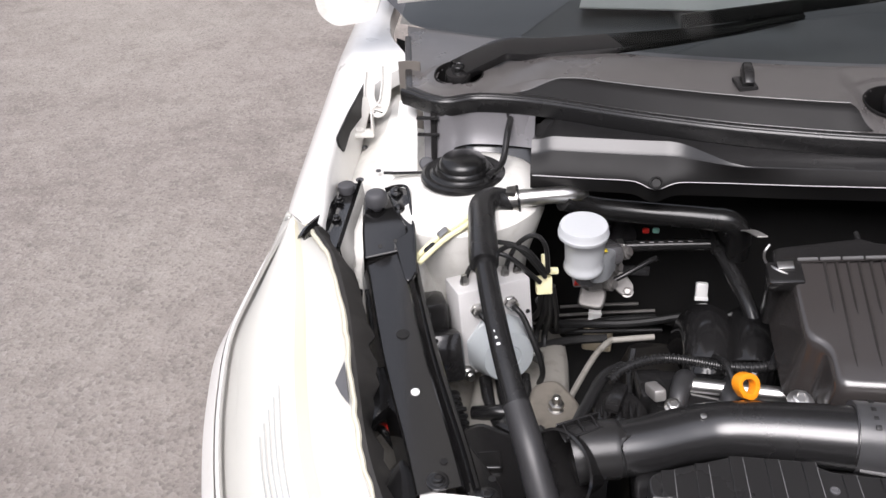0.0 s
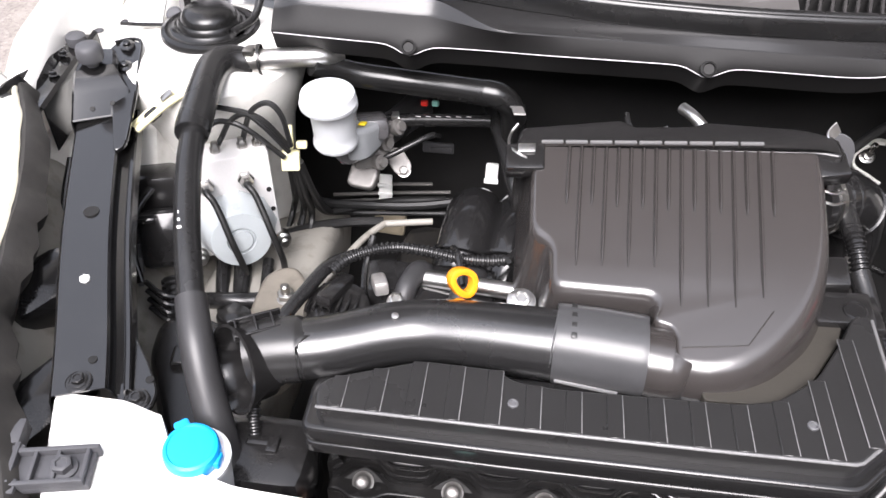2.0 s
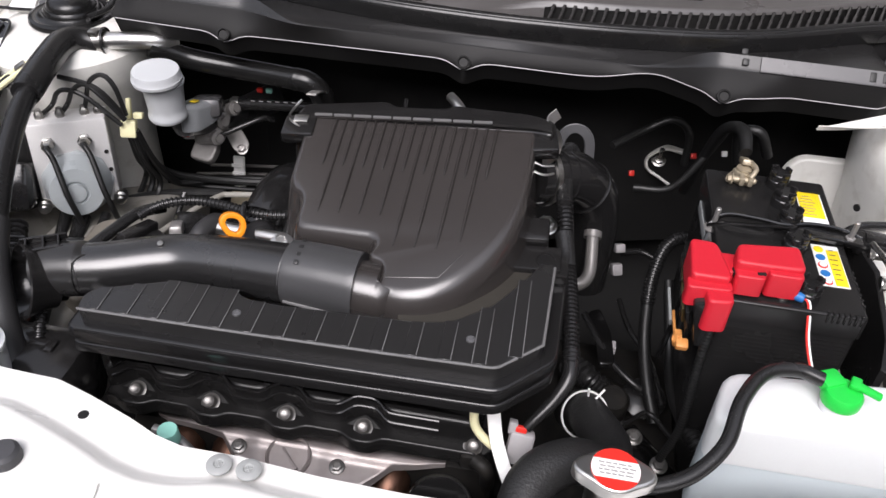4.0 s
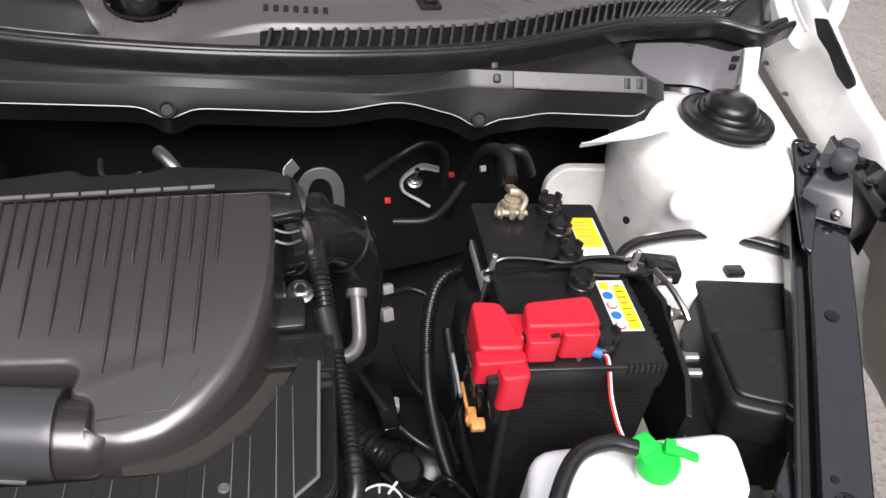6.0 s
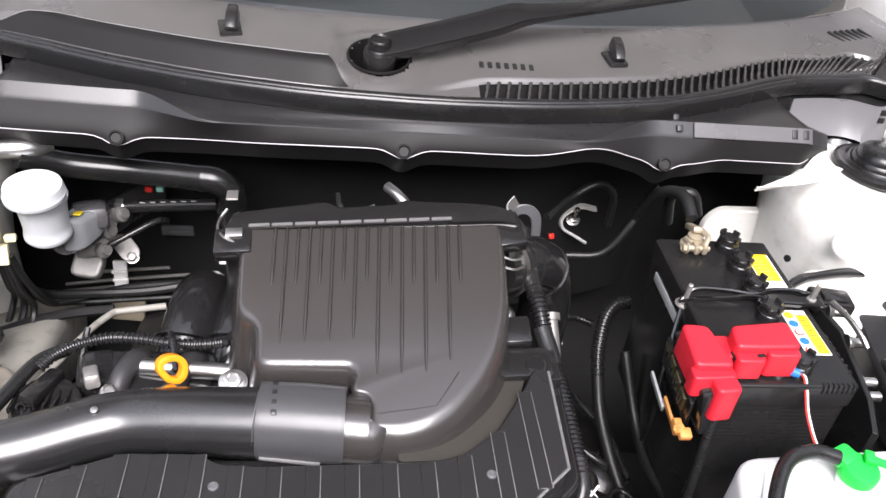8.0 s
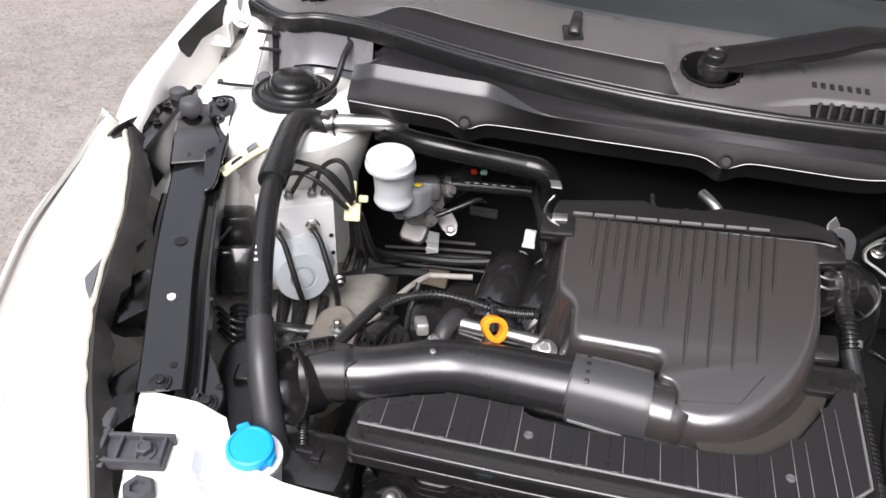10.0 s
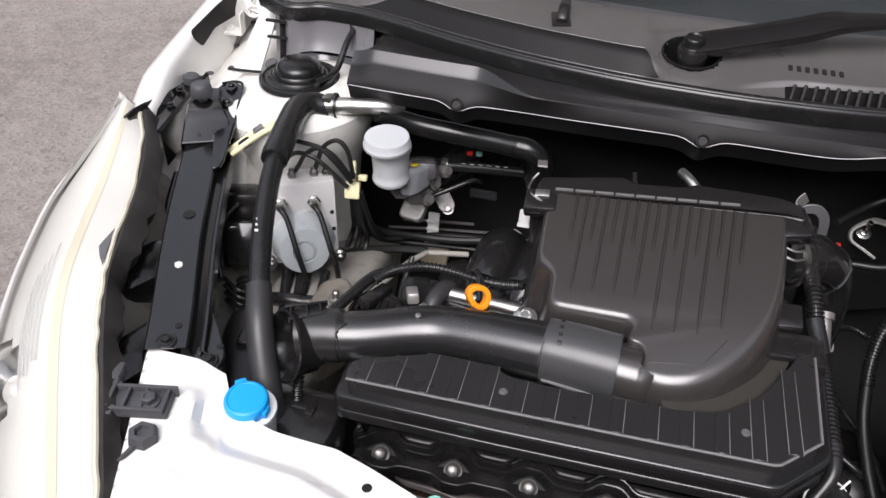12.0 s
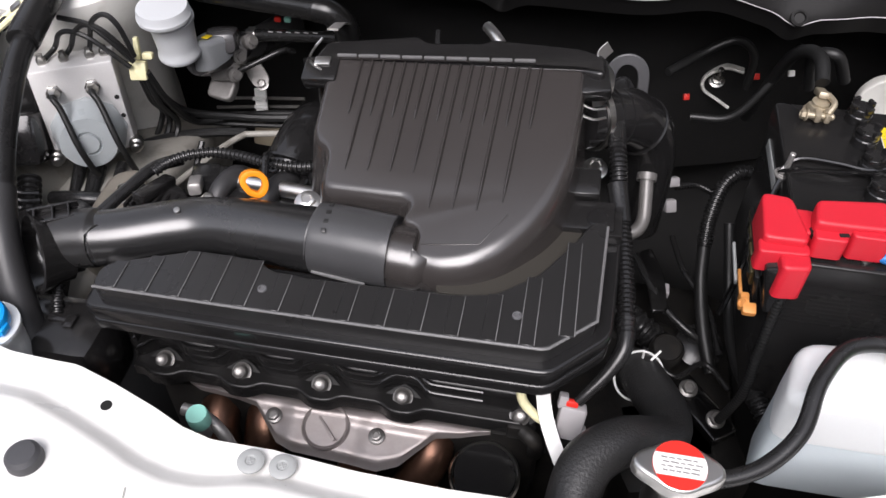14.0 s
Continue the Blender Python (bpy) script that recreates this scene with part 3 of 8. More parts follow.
# dark plates painting the shaded gap between wing and fender by the hinge
bm = B()
slab(bm, rounded([(1.219, 0.911), (1.226, 0.916), (1.320, 0.950), (1.345, 0.940), (1.322, 0.924), (1.290, 0.918), (1.256, 0.903), (1.228, 0.899)], 0.005, 3), lambda x, y: 0.003, lambda x, y: 0.0, 0.001)
bmesh.ops.transform(bm, matrix=Matrix(((0, 0, -1, 1.394), (1, 0, 0, 0), (0, 1, 0, 0), (0, 0, 0, 1))), verts=bm.verts)
part("gap_shade", bm, DARK, body, "dark plate standing for the shaded fender gap")
bm = B()
slab(bm, rounded([(1.216, 0.905), (1.300, 0.9125), (1.405, 0.916), (1.43, 0.895), (1.394, 0.8707), (1.349, 0.877), (1.28, 0.884), (1.239, 0.872), (1.222, 0.890)], 0.006, 3), lambda x, y: 0.003, lambda x, y: 0.0, 0.001)
bmesh.ops.transform(bm, matrix=Matrix(((0, 0, 1, -0.093), (1, 0, 0, 0), (0, 1, 0, 0), (0, 0, 0, 1))), verts=bm.verts)
part("gap_shade", bm, DARK, body, "dark plate standing for the shaded fender gap")
# small bolted bracket on the wing below the hinge
bm = B()
rbox(bm, (-0.083, 1.325, 0.862), (0.030, 0.024, 0.005), 0.0015, (0, 0, 8))
rbox(bm, (-0.069, 1.326, 0.877), (0.003, 0.022, 0.034), 0.001, (0, 0, 8))
bracket = part("hinge_bracket", bm, WHITE_IN, body, "white painted hinge bracket")
bm = B()
hexbolt(bm, (-0.088, 1.323, 0.864), (0, -0.1, 1), 0.0075, 0.007)
part("bolt", bm, WHITE_IN, bracket)
# this panel's brown paints the shade behind the hinge
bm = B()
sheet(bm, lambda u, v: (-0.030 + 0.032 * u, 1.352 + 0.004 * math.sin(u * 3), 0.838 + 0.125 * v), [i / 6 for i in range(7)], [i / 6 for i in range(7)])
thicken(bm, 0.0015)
part("hinge_pillar", bm, WALLBROWN, body, "panel behind the hinge, its shade painted as brown")
for p, r in (((-0.0595, 1.1945, 0.8545), 0.0045), ((-0.0397, 1.2219, 0.8545), 0.003)):
    bm = B()
    lathe(bm, p, (0, 0, 1), [(r + 0.001, 0), (r + 0.001, 0.0012), (r, 0.0014), (r * 0.9, 0.0004), (0, 0.0004)], 18)
    part("wing_plug", bm, GREYRUB, body)

# raised bonnet, white underside with a stamped frame
bm = B()
bon = pose(MID, 1.47, 1.05, 118, 0, 0)


def bonnet_pt(u, v, d=0.0):
    x = (u - 0.5) * 1.36 * (1 - 0.10 * v * v)
    return tuple(bon @ Vector((x, v * 0.95, 0.05 * (4 * (u - 0.5) ** 2) + d)))


sheet(bm, bonnet_pt, [i / 24 for i in range(25)], [i / 16 for i in range(17)])
thicken(bm, 0.004)
bonnet = part("bonnet", bm, WHITE, body, "white bonnet standing open")
bm = B()
slab(bm, rounded([(-0.180, 1.03), (-0.174, 0.994), (-0.150, 0.976), (-0.115, 0.981), (-0.086, 0.990), (-0.060, 1.06), (-0.030, 1.10), (-0.030, 1.25), (-0.17, 1.25)], 0.012, 4), lambda x, y: 0.006, lambda x, y: -0.006, 0.004)
bmesh.ops.transform(bm, matrix=Matrix(((1, 0, 0, 0), (0, 0, 1, 1.47), (0, 1, 0, 0), (0, 0, 0, 1))), verts=bm.verts)
part("bonnet_corner", bm, WHITE_IN, bonnet, "rounded rear corner of the bonnet")
bm = B()
for u in (0.04, 0.28, 0.5, 0.72, 0.96):
    path = [Vector(bonnet_pt(u + (0.5 - u) * 0.12 * k / 8, 0.04 + k / 8 * 0.92, 0.014)) for k in range(9)]
    sweep(bm, path, rounded([(-0.035, -0.012), (0.035, -0.012), (0.025, 0.012), (-0.025, 0.012)], 0.006, 2), up=tuple(bon.to_3x3() @ Vector((0, 0, 1))))
part("bonnet_frame", bm, WHITE_IN, bonnet)
# unseen liner, added to darken what the shiny black parts reflect
bm = B()
sheet(bm, lambda u, v: bonnet_pt(0.5 + (u - 0.5) * (1 - 0.1 * v), v, 0.030 + 0.004 * math.sin(u * 40) * math.sin(v * 30)), [0.07 + i * 0.0215 for i in range(41)], [0.20 + i * 0.036 for i in range(21)])
thicken(bm, 0.004)
part("unseen_liner", bm, DARK, bonnet, "unseen dark liner added to darken reflections in the bay")


# ---- cowl between bay and windscreen ----
STRIP_X = [-0.06, 0.012, 0.06, 0.14, 0.21, 0.28, 0.40, 0.52, 0.64]
STRIP_Y = [1.232, 1.246, 1.262, 1.258, 1.230, 1.196, 1.154, 1.129, 1.121]
STRIP_Z = [0.936, 0.941, 0.939, 0.941, 0.945, 0.948, 0.952, 0.955, 0.956]


def eased(x, table):
    """The table's value at x, eased over a few centimetres, alike on both sides of the car."""
    return sum(w * float(np.interp(MID - abs(x + d - MID), STRIP_X, table)) for d, w in ((-0.03, 0.25), (-0.015, 0.25), (0.0, 0.0), (0.015, 0.25), (0.03, 0.25)))


def strip_y(x):
    wave = 0.014 * math.exp(-((x - 1.226) / 0.030) ** 2) - 0.012 * math.exp(-((x - 1.272) / 0.022) ** 2) + 0.03 * smoothstep(1.27, 1.35, x)
    wave += -0.015 * math.exp(-((x - 0.053) / 0.021) ** 2) + 0.022 * smoothstep(0.03, -0.01, x)
    return eased(max(0.07, min(x, 1.22)), STRIP_Y) + 0.016 * smoothstep(0.90, 1.12, x) + wave


def strip_z(x):
    return eased(max(0.06, min(x, 1.22)), STRIP_Z) + 0.003 * smoothstep(0.90, 1.12, x)


def cowl_end(y):
    """How far the cowl reaches to the battery side at this depth."""
    return 1.290 + 0.46 * (y - 1.285)


def cowl_start(y):
    """How far the cowl reaches to the brake side at this depth."""
    return 0.009 - 0.19 * (y - 1.224)


def glass_y(x):
    return 1.268 + 0.60 * (x - MID) ** 2


def glass_z(x):
    return 0.994 - 0.10 * (x - MID) ** 2


cowl = thing("cowl_panel", (MID, 1.2, 0.95), "weathered dark grey plastic cowl panel below the windscreen", "cowl panel")
WIPER = [(0.584, 1.190), (0.0615, 1.323)]


def cowl_z(x, y):
    a, b = strip_y(x) + 0.010, glass_y(x)
    v = min(1.0, max(0.0, (y - a) / (b - a)))
    z = strip_z(x) + 0.008 + (glass_z(x) - strip_z(x) - 0.008) * v ** 0.9
    d = y - a
    # stepped face in front of the wiper; it runs out beside the pivot
    if x < 0.60:
        wall = min(1.0, max(0.0, (d - 0.005) / 0.019))
        slant = smoothstep(0.556, 0.530 - 0.4 * max(0.0, 0.02 - d), x) * smoothstep(0.12, 0.19, x)
        z += (0.020 * wall * (1 - v) ** 0.7 - 0.002) * slant
    if x > 0.60:
        w = channel(x)
        rear = smoothstep(w - 0.001, w + 0.004, d)
        z += 0.008 * rear * (1 - v) * smoothstep(0.62, 0.70, x)
    for wx, wy in WIPER:
        r = math.hypot(x - wx, y - wy)
        z += 0.004 * smoothstep(0.060, 0.042, r)
    return z


def channel(x):
    """Depth of the grille channel behind the seal."""
    return sum(w * float(np.interp(x + d, [0.60, 0.70, 1.0, 1.1, 1.2, 1.25, 1.30, 1.345, 1.42], [0.0, 0.026, 0.032, 0.034, 0.044, 0.064, 0.086, 0.10, 0.09])) for d, w in ((-0.02, 0.3), (0.0, 0.4), (0.02, 0.3)))


def in_well(x, y):
    return any(math.hypot(x - wx, y - wy) < 0.0335 for wx, wy in WIPER)


bm = B()


def cowl_pt(u, row):
    x = u
    a, b = strip_y(x) + 0.010, glass_y(x) + 0.004
    w = max(channel(x), 0.026 * (1 - smoothstep(0.60, 0.69, x)))
    if row <= 1:
        d = 0.003 * row
    elif row <= 13:
        d = 0.003 + (w - 0.003) * (row - 1) / 12
    else:
        d = w + (b - a - w) * (row - 13) / 40
    x = min(max(x, cowl_start(a + d)), cowl_end(a + d))
    return x, a + d, cowl_z(x, a + d)


sheet(bm, cowl_pt, [-0.12 + i * 0.004 for i in range(381)], list(range(54)), lambda u, row: not in_well(*cowl_pt(u, row)[:2]) and not (0.690 < u < 1.40 and 1 <= row < 13) and cowl_start(cowl_pt(u, row)[1]) - 0.006 < u < cowl_end(cowl_pt(u, row)[1]) + 0.006)
top = part("cowl_top", bm, COWL, cowl, angle=50)
for wx, wy in WIPER:
    bm = B()
    # the well's shade is put into its dull black
    lathe(bm, (wx, wy, cowl_z(wx, wy) + 0.0015), (0, -0.16, 1), [(0.0350, -0.001), (0.0342, 0.0012), (0.0328, 0.0010), (0.032, -0.004), (0.030, -0.040), (0, -0.042)], 40)
    part("pivot_well", bm, SHADEBLACK, cowl, "round well for the wiper pivot")
# dark trough below the grille, with a flat end plate
bm = B()


def trough_pt(x, v):
    y = strip_y(x) + 0.006 + (channel(x) + 0.008) * v
    return x, y, cowl_z(x, y) - 0.001 - (0.011 + 0.016 * math.sin(math.pi * min(1.0, v + 0.25) * 0.9)) * smoothstep(1.0, 0.86, v)


sheet(bm, trough_pt, [0.66 + i * 0.0105 for i in range(66)], [i / 8 for i in range(9)], lambda x, v: x < cowl_end(trough_pt(x, v)[1]) + 0.006)
part("trough", bm, DARK, cowl)
bm = B()


def end_plate(u, v):
    a = Vector((1.240, strip_y(1.240) + 0.012, 0)).lerp(Vector((1.336, strip_y(1.336) + 0.010 + channel(1.336), 0)), v)
    b = Vector((1.298, strip_y(1.298) + 0.010, 0)).lerp(Vector((1.356, 1.432, 0)), v)
    p = a.lerp(b, u)
    return p.x, p.y, cowl_z(p.x, p.y) - 0.003


sheet(bm, end_plate, [i / 6 for i in range(7)], [i / 10 for i in range(11)])
thicken(bm, 0.002)
part("grille_end_plate", bm, SATIN, cowl, "flat black plate at the grille's end")
bm = B()
sweep(bm, [Vector((cowl_end(y), y, cowl_z(cowl_end(y), y) + 0.001)) for y in [1.288 + 0.02 * k for k in range(9)]], rounded([(-0.005, -0.012), (0.005, -0.012), (0.005, 0.004), (-0.005, 0.004)], 0.002, 2))
part("end_bead", bm, RUBBER, cowl)
bm = B()
sweep(bm, [Vector((cowl_start(y), y, cowl_z(cowl_start(y), y) - 0.002)) for y in [1.282 + 0.02 * k for k in range(12)]], rounded([(-0.005, -0.014), (0.005, -0.014), (0.005, 0.004), (-0.005, 0.004)], 0.002, 2))
part("end_bead", bm, SATIN, cowl)

# matt black strip between seal and ridge on the brake side, painting shade
bm = B()


def shade_strip_pt(x, v):
    end = 0.022 * v
    xx = min(x, 0.552 - end)
    y = strip_y(xx) + 0.016 + 0.026 * v * smoothstep(0.13, 0.24, xx)
    return xx, y, cowl_z(xx, y) + 0.0016


sheet(bm, shade_strip_pt, [0.14 + i * 0.0104 for i in range(41)], [i / 6 for i in range(7)])
bmesh.ops.remove_doubles(bm, verts=bm.verts, dist=0.0002)
part("shade_strip", bm, SHADEBLACK, cowl, "dark strip painting shade on the cowl's steep front")
# thin pale line painting a highlight along the ridge
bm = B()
tube(bm, [Vector(shade_strip_pt(0.15 + i * 0.0101, 1.0)) + Vector((0, 0.001, 0.0005)) for i in range(41)], 0.0009, 6, 1)
part("shade_strip_edge", bm, EDGELIGHT, cowl)

# rubber weather strip along the front edge
bm = B()
xs = [-0.006 + i * 0.0111 for i in range(121)]
path = [Vector((x, strip_y(x) + 0.004, strip_z(x) + 0.004)) for x in xs]
sweep(bm, path, rounded([(-0.012, -0.013), (0.010, -0.014), (0.013, 0.006), (0.010, 0.010), (0.0065, 0.009), (0.005, 0.002), (0.0025, 0.002), (0.001, 0.007), (-0.004, 0.009), (-0.008, 0.006), (-0.009, -0.001), (-0.011, -0.002), (-0.013, -0.006)], 0.0018, 3))
part("weather_strip", bm, RUBBER, cowl, "black rubber bonnet seal")

# black backing sheet added for the shadow gap under the seal
bm = B()
sheet(bm, lambda x, v: (x, strip_y(x) + 0.002 - 0.006 * v, strip_z(x) - 0.006 - 0.030 * v), [1.05 + i * 0.01 for i in range(25)], [0, 0.5, 1])
part("seal_shade", bm, SATIN, cowl)

# front scuttle sheet with screw tabs on a wavy edge
TABS = (0.319, 0.611, 0.905)


def scut_edge(x):
    z = 0.915 + 0.006 * math.exp(-((x - MID) / 0.25) ** 2)
    y = 1.101 + 0.012 * smoothstep(0.35, 0.05, x) - 0.004 * math.exp(-((x - MID) / 0.2) ** 2)
    z0, y0 = z, y
    for t in TABS:
        z -= 0.008 * math.exp(-((x - t) / 0.016) ** 2)
        y -= 0.006 * math.exp(-((x - t) / 0.016) ** 2)
    side = smoothstep(0.80, 0.90, x) + smoothstep(0.48, 0.38, x)
    y, z = y + 0.018 * side, z - 0.0085 * side
    z += 0.014 * math.exp(-((x - 0.822) / 0.045) ** 2)
    y += 0.015 * smoothstep(0.93, 0.99, x) + 0.02 * smoothstep(1.075, 1.108, x)
    return y, z, y0, z0


def scut_pt(x, v):
    ya, za, y0, z0 = scut_edge(x)
    far = smoothstep(0.80, 0.90, x) + smoothstep(0.42, 0.33, x)
    yc, zc = max(y0, 1.101) + 0.004 + 0.026 * far, 0.936
    y1, z1 = strip_y(x) - 0.004, strip_z(x) - 0.010
    yc, zc = yc + 0.006 * far, zc - 0.005 * far
    yb, zb = yc + 0.011 * far, zc + 0.013 * far
    end = smoothstep(1.080, 1.106, x) + smoothstep(0.200, 0.174, x)
    if v < 0.45:
        k = v / 0.45
        return x, ya + (yc - ya) * k ** 1.4, za + (zc - za) * k - 0.006 * end * k
    if v < 0.5:
        k = (v - 0.45) / 0.05
        return x, yc + 0.0015 * k, zc + 0.0010 * k - 0.006 * end
    if v < 0.9:
        k = (v - 0.5) / 0.4
        if k < 0.5:
            k *= 2
            return x, yc + 0.0015 + (yb - yc) * k, zc + 0.001 + (zb - zc) * k - 0.006 * end
        k = 2 * k - 1
        return x, yb + 0.0015 + (y1 - yb - 0.0015) * k, zb + 0.001 + (z1 - zb) * k - 0.022 * end * k - 0.006 * end
    k = (v - 0.9) / 0.1
    return x, y1 + 0.005 * k, z1 + 0.014 * k - 0.028 * end


bm = B()
sheet(bm, scut_pt, [0.172 + i * 0.006 for i in range(157)], [0.45 + i * 0.05 for i in range(12)])
upper_face = bm
bm = B()
sheet(bm, scut_pt, [0.172 + i * 0.006 for i in range(157)], [i / 20 for i in range(10)])
edge = B()
sheet(edge, lambda x, v: (x, scut_edge(x)[0] + 0.012 * v, scut_edge(x)[1] - 0.004 * v - 0.02 * v * v), [0.172 + i * 0.006 for i in range(157)], [0, 0.2, 1])
join(bm, edge)
bmesh.ops.remove_doubles(bm, verts=bm.verts, dist=0.0002)
# one sheet, two blacks: the steep lower face is darkened as if shaded
scut = part("scuttle_sheet", bm, SHADEBLACK, cowl, "lower scuttle face with screw tabs, shade put into its dull black", angle=25)
part("scuttle_top", upper_face, SATIN, cowl, "satin black top face of the scuttle", angle=25)
bm = B()
tube(bm, [(x, scut_edge(x)[0] - 0.0004, scut_edge(x)[1]) for x in [0.175 + i * 0.008 for i in range(116)]], 0.0006, 5, 1)
part("sheet_edge", bm, GREYCONN, scut, "bare bright sheet edge")
for t in TABS:
    bm = B()
    y, z = scut_edge(t)[:2]
    lathe(bm, (t, y - 0.001, z + 0.009), (0, -0.75, 0.66), [(0.008, 0), (0.008, 0.003), (0.006, 0.004), (0.005, 0.002), (0, 0.002)], 18)
    part("screw", bm, DARK, scut)
bm = B()
sheet(bm, lambda x, v: tuple(Vector(scut_pt(x, v)) + Vector((0, -0.0012, 0.0010))), [0.942 + i * 0.006 for i in range(25)], [0.47 + i * 0.028 for i in range(9)])
thicken(bm, 0.0008)
part("grey_bracket", bm, SHEETGREY, scut, "grey satin bracket on the scuttle")
for x, v in ((0.925, 0.85), (0.925, 0.60), (1.064, 0.60), (1.078, 0.60)):
    bm = B()
    q = scut_pt(x, v)
    rbox(bm, (q[0], q[1] - 0.0016, q[2] + 0.0016), (0.007, 0.011 if x > 1 else 0.008, 0.002), 0.0008, (50, 0, 0))
    part("slot", bm, MATT, scut, "dark rectangular slot")

# grey side plates between cowl and strut cap
for s in (0, 1):
    bm = B()

    def side_pt(u, v):
        x = 0.022 + 0.150 * u
        low = 0.046 + 0.035 * smoothstep(0.30, 0.18, u)
        p = (x, strip_y(x) - 0.004 - 0.014 * (1 - v) ** 2, strip_z(x) - 0.004 - low * (1 - v))
        return mirror(p) if s else p
    sheet(bm, side_pt, [i / 24 for i in range(25)], [i / 10 for i in range(11)])
    thicken(bm, 0.0012)
    side = part("side_plate", bm, PANEL, cowl, "grey satin metal side plate")
    bm = B()

    def low_pt(u, v):
        x = 0.052 + 0.130 * u
        p = (x, strip_y(x) + 0.012 - 0.03 * (1 - v), strip_z(x) - 0.045 - 0.05 * (1 - v))
        return mirror(p) if s else p
    sheet(bm, low_pt, [i / 16 for i in range(17)], [i / 6 for i in range(7)])
    thicken(bm, 0.0012)
    part("lower_baffle", bm, BLACKPAINT, cowl, "black baffle below the side plate")
    if s:
        for dz in (-0.012, -0.023):
            bm = B()
            rbox(bm, (1.236, strip_y(0.044) - 0.0075, strip_z(0.044) + dz), (0.009, 0.003, 0.007), 0.0008)
            part("slot", bm, DARK, side, "dark rectangular slot")
        bm = B()
        sweep(bm, [Vector((1.270, 1.236, 0.868)), Vector((1.264, 1.240, 0.90)), Vector((1.258, 1.248, 0.938))], rounded([(-0.010, -0.003), (0.010, -0.003), (0.010, 0.003), (-0.010, 0.003)], 0.002, 2), up=(0, 1, 0))
        part("plate_post", bm, WHITE, side, "white painted post")
    else:
        for u in (0.10,):
            a, b2 = Vector(side_pt(u, 0.02)), Vector(side_pt(u, 0.98))
            bm = B()
            sweep(bm, [a, a.lerp(b2, 0.5), b2], rounded([(-0.004, -0.005), (0.004, -0.005), (0.004, 0.005), (-0.004, 0.005)], 0.001, 1))
            part("plate_post", bm, PLASTIC, side)
        bm = B()
        sweep(bm, [Vector((0.004, 1.190, 0.868)), Vector((-0.003, 1.250, 0.893)), Vector((-0.012, 1.318, 0.916))], rounded([(-0.017, -0.003), (0.017, -0.003), (0.017, 0.003), (-0.017, 0.003)], 0.002, 2), [1.0, 0.9, 0.72])
        part("plate_post", bm, WHITE, side, "white painted post")
        bm = B()
        tube(bm, [(-0.022, 1.180, 0.8745), (0.0, 1.183, 0.8735), (0.030, 1.187, 0.8735)], 0.0022, 8, 3)
        part("post_seal", bm, RUBBER, side)
        for z0, z1 in ((0.9265, 0.930), (0.9025, 0.906)):
            bm = B()
            rbox(bm, (0.030, 1.2365, (z0 + z1) / 2), (0.030, 0.006, z1 - z0), 0.001)
            part("plate_frame", bm, PLASTIC, side, "black crossbar on the side plate")
        bm = B()
        lathe(bm, (0.030, 1.212, 0.872), (0, -0.6, 0.8), [(0.0095, 0), (0.0095, 0.005), (0.0075, 0.007), (0, 0.0075)], 20)
        part("plate_bolt", bm, GREYRUB, side, "round grey plug on the side plate")

# grille slats
def slat_mesh():
    bm = B()
    rbox(bm, (0, 0, 0), (0.0042, 1.0, 0.010), 0.001, seg=1)
    rbox(bm, (0.0005, -0.42, 0.004), (0.0058, 0.13, 0.008), 0.001, seg=1)
    return mesh_of("slat", bm, SLATGREY)


slat_data = slat_mesh()
for i in range(52):
    x = 0.697 + i * 0.0120 if i < 34 else 1.093 + (i - 33) * 0.0077
    far_x = x + 0.006 + 0.010 * smoothstep(0.8, 1.09, x) if i < 34 else 1.109 + (i - 33) * 0.0120
    y = strip_y(x) + 0.010
    far_y = strip_y(far_x) + 0.010 + channel(far_x)
    p = Vector((x, y, cowl_z(x, y) - 0.005))
    q = Vector((far_x, far_y, cowl_z(far_x, far_y + 0.004) - 0.007))
    d = q - p
    flat = math.hypot(d.x, d.y)
    ob = new("slat", slat_data)
    ob.parent = cowl
    ob.matrix_local = Matrix.Translation((p + q) / 2 - LOC[cowl]) @ pose(0, 0, 0, math.degrees(math.atan2(d.z, flat)), 0, -math.degrees(math.atan2(d.x, d.y))) @ Matrix.Diagonal((1, d.length, 1, 1))
for i in range(7):
    x = 0.697 + i * 0.0095
    y = 1.186 + 0.05 * (x - 0.697)
    bm = B()
    rbox(bm, (x, y, cowl_z(x, y) + 0.0002), (0.005, 0.010, 0.003), 0.001, (12, 0, 0))
    part("drain_slot", bm, DARK, cowl, "small dark drain slot")
for i in range(6):
    x, y = 1.244 + i * 0.0135, 1.412 + i * 0.0072
    bm = B()
    rbox(bm, (x, y, cowl_z(x, y) + 0.0004), (0.0055, 0.030, 0.003), 0.001, (8, 0, 28))
    part("vent_slot", bm, DARK, cowl, "dark slanted vent slot")
# washer jets
for x in (0.425, 0.862):
    y = strip_y(x) + 0.075
    bm = B()
    z = cowl_z(x, y)
    rbox(bm, (x - 0.002, y, z + 0.002), (0.024, 0.030, 0.006), 0.0025, (8, 0, 12))
    jet = part("washer_jet", bm, SATIN, cowl, "small black windscreen washer jet")
    bm = B()
    path = [Vector((x, y - 0.012, z + 0.006)), Vector((x, y - 0.006, z + 0.011)), Vector((x, y + 0.004, z + 0.016)), Vector((x, y + 0.016, z + 0.018)), Vector((x, y + 0.020, z + 0.017))]
    sweep(bm, path, rounded([(-0.0085, -0.009), (0.0085, -0.009), (0.006, 0.006), (-0.006, 0.006)], 0.003, 2), [0.85, 1, 1, 0.9, 0.6])
    part("nozzle", bm, SATIN, jet)

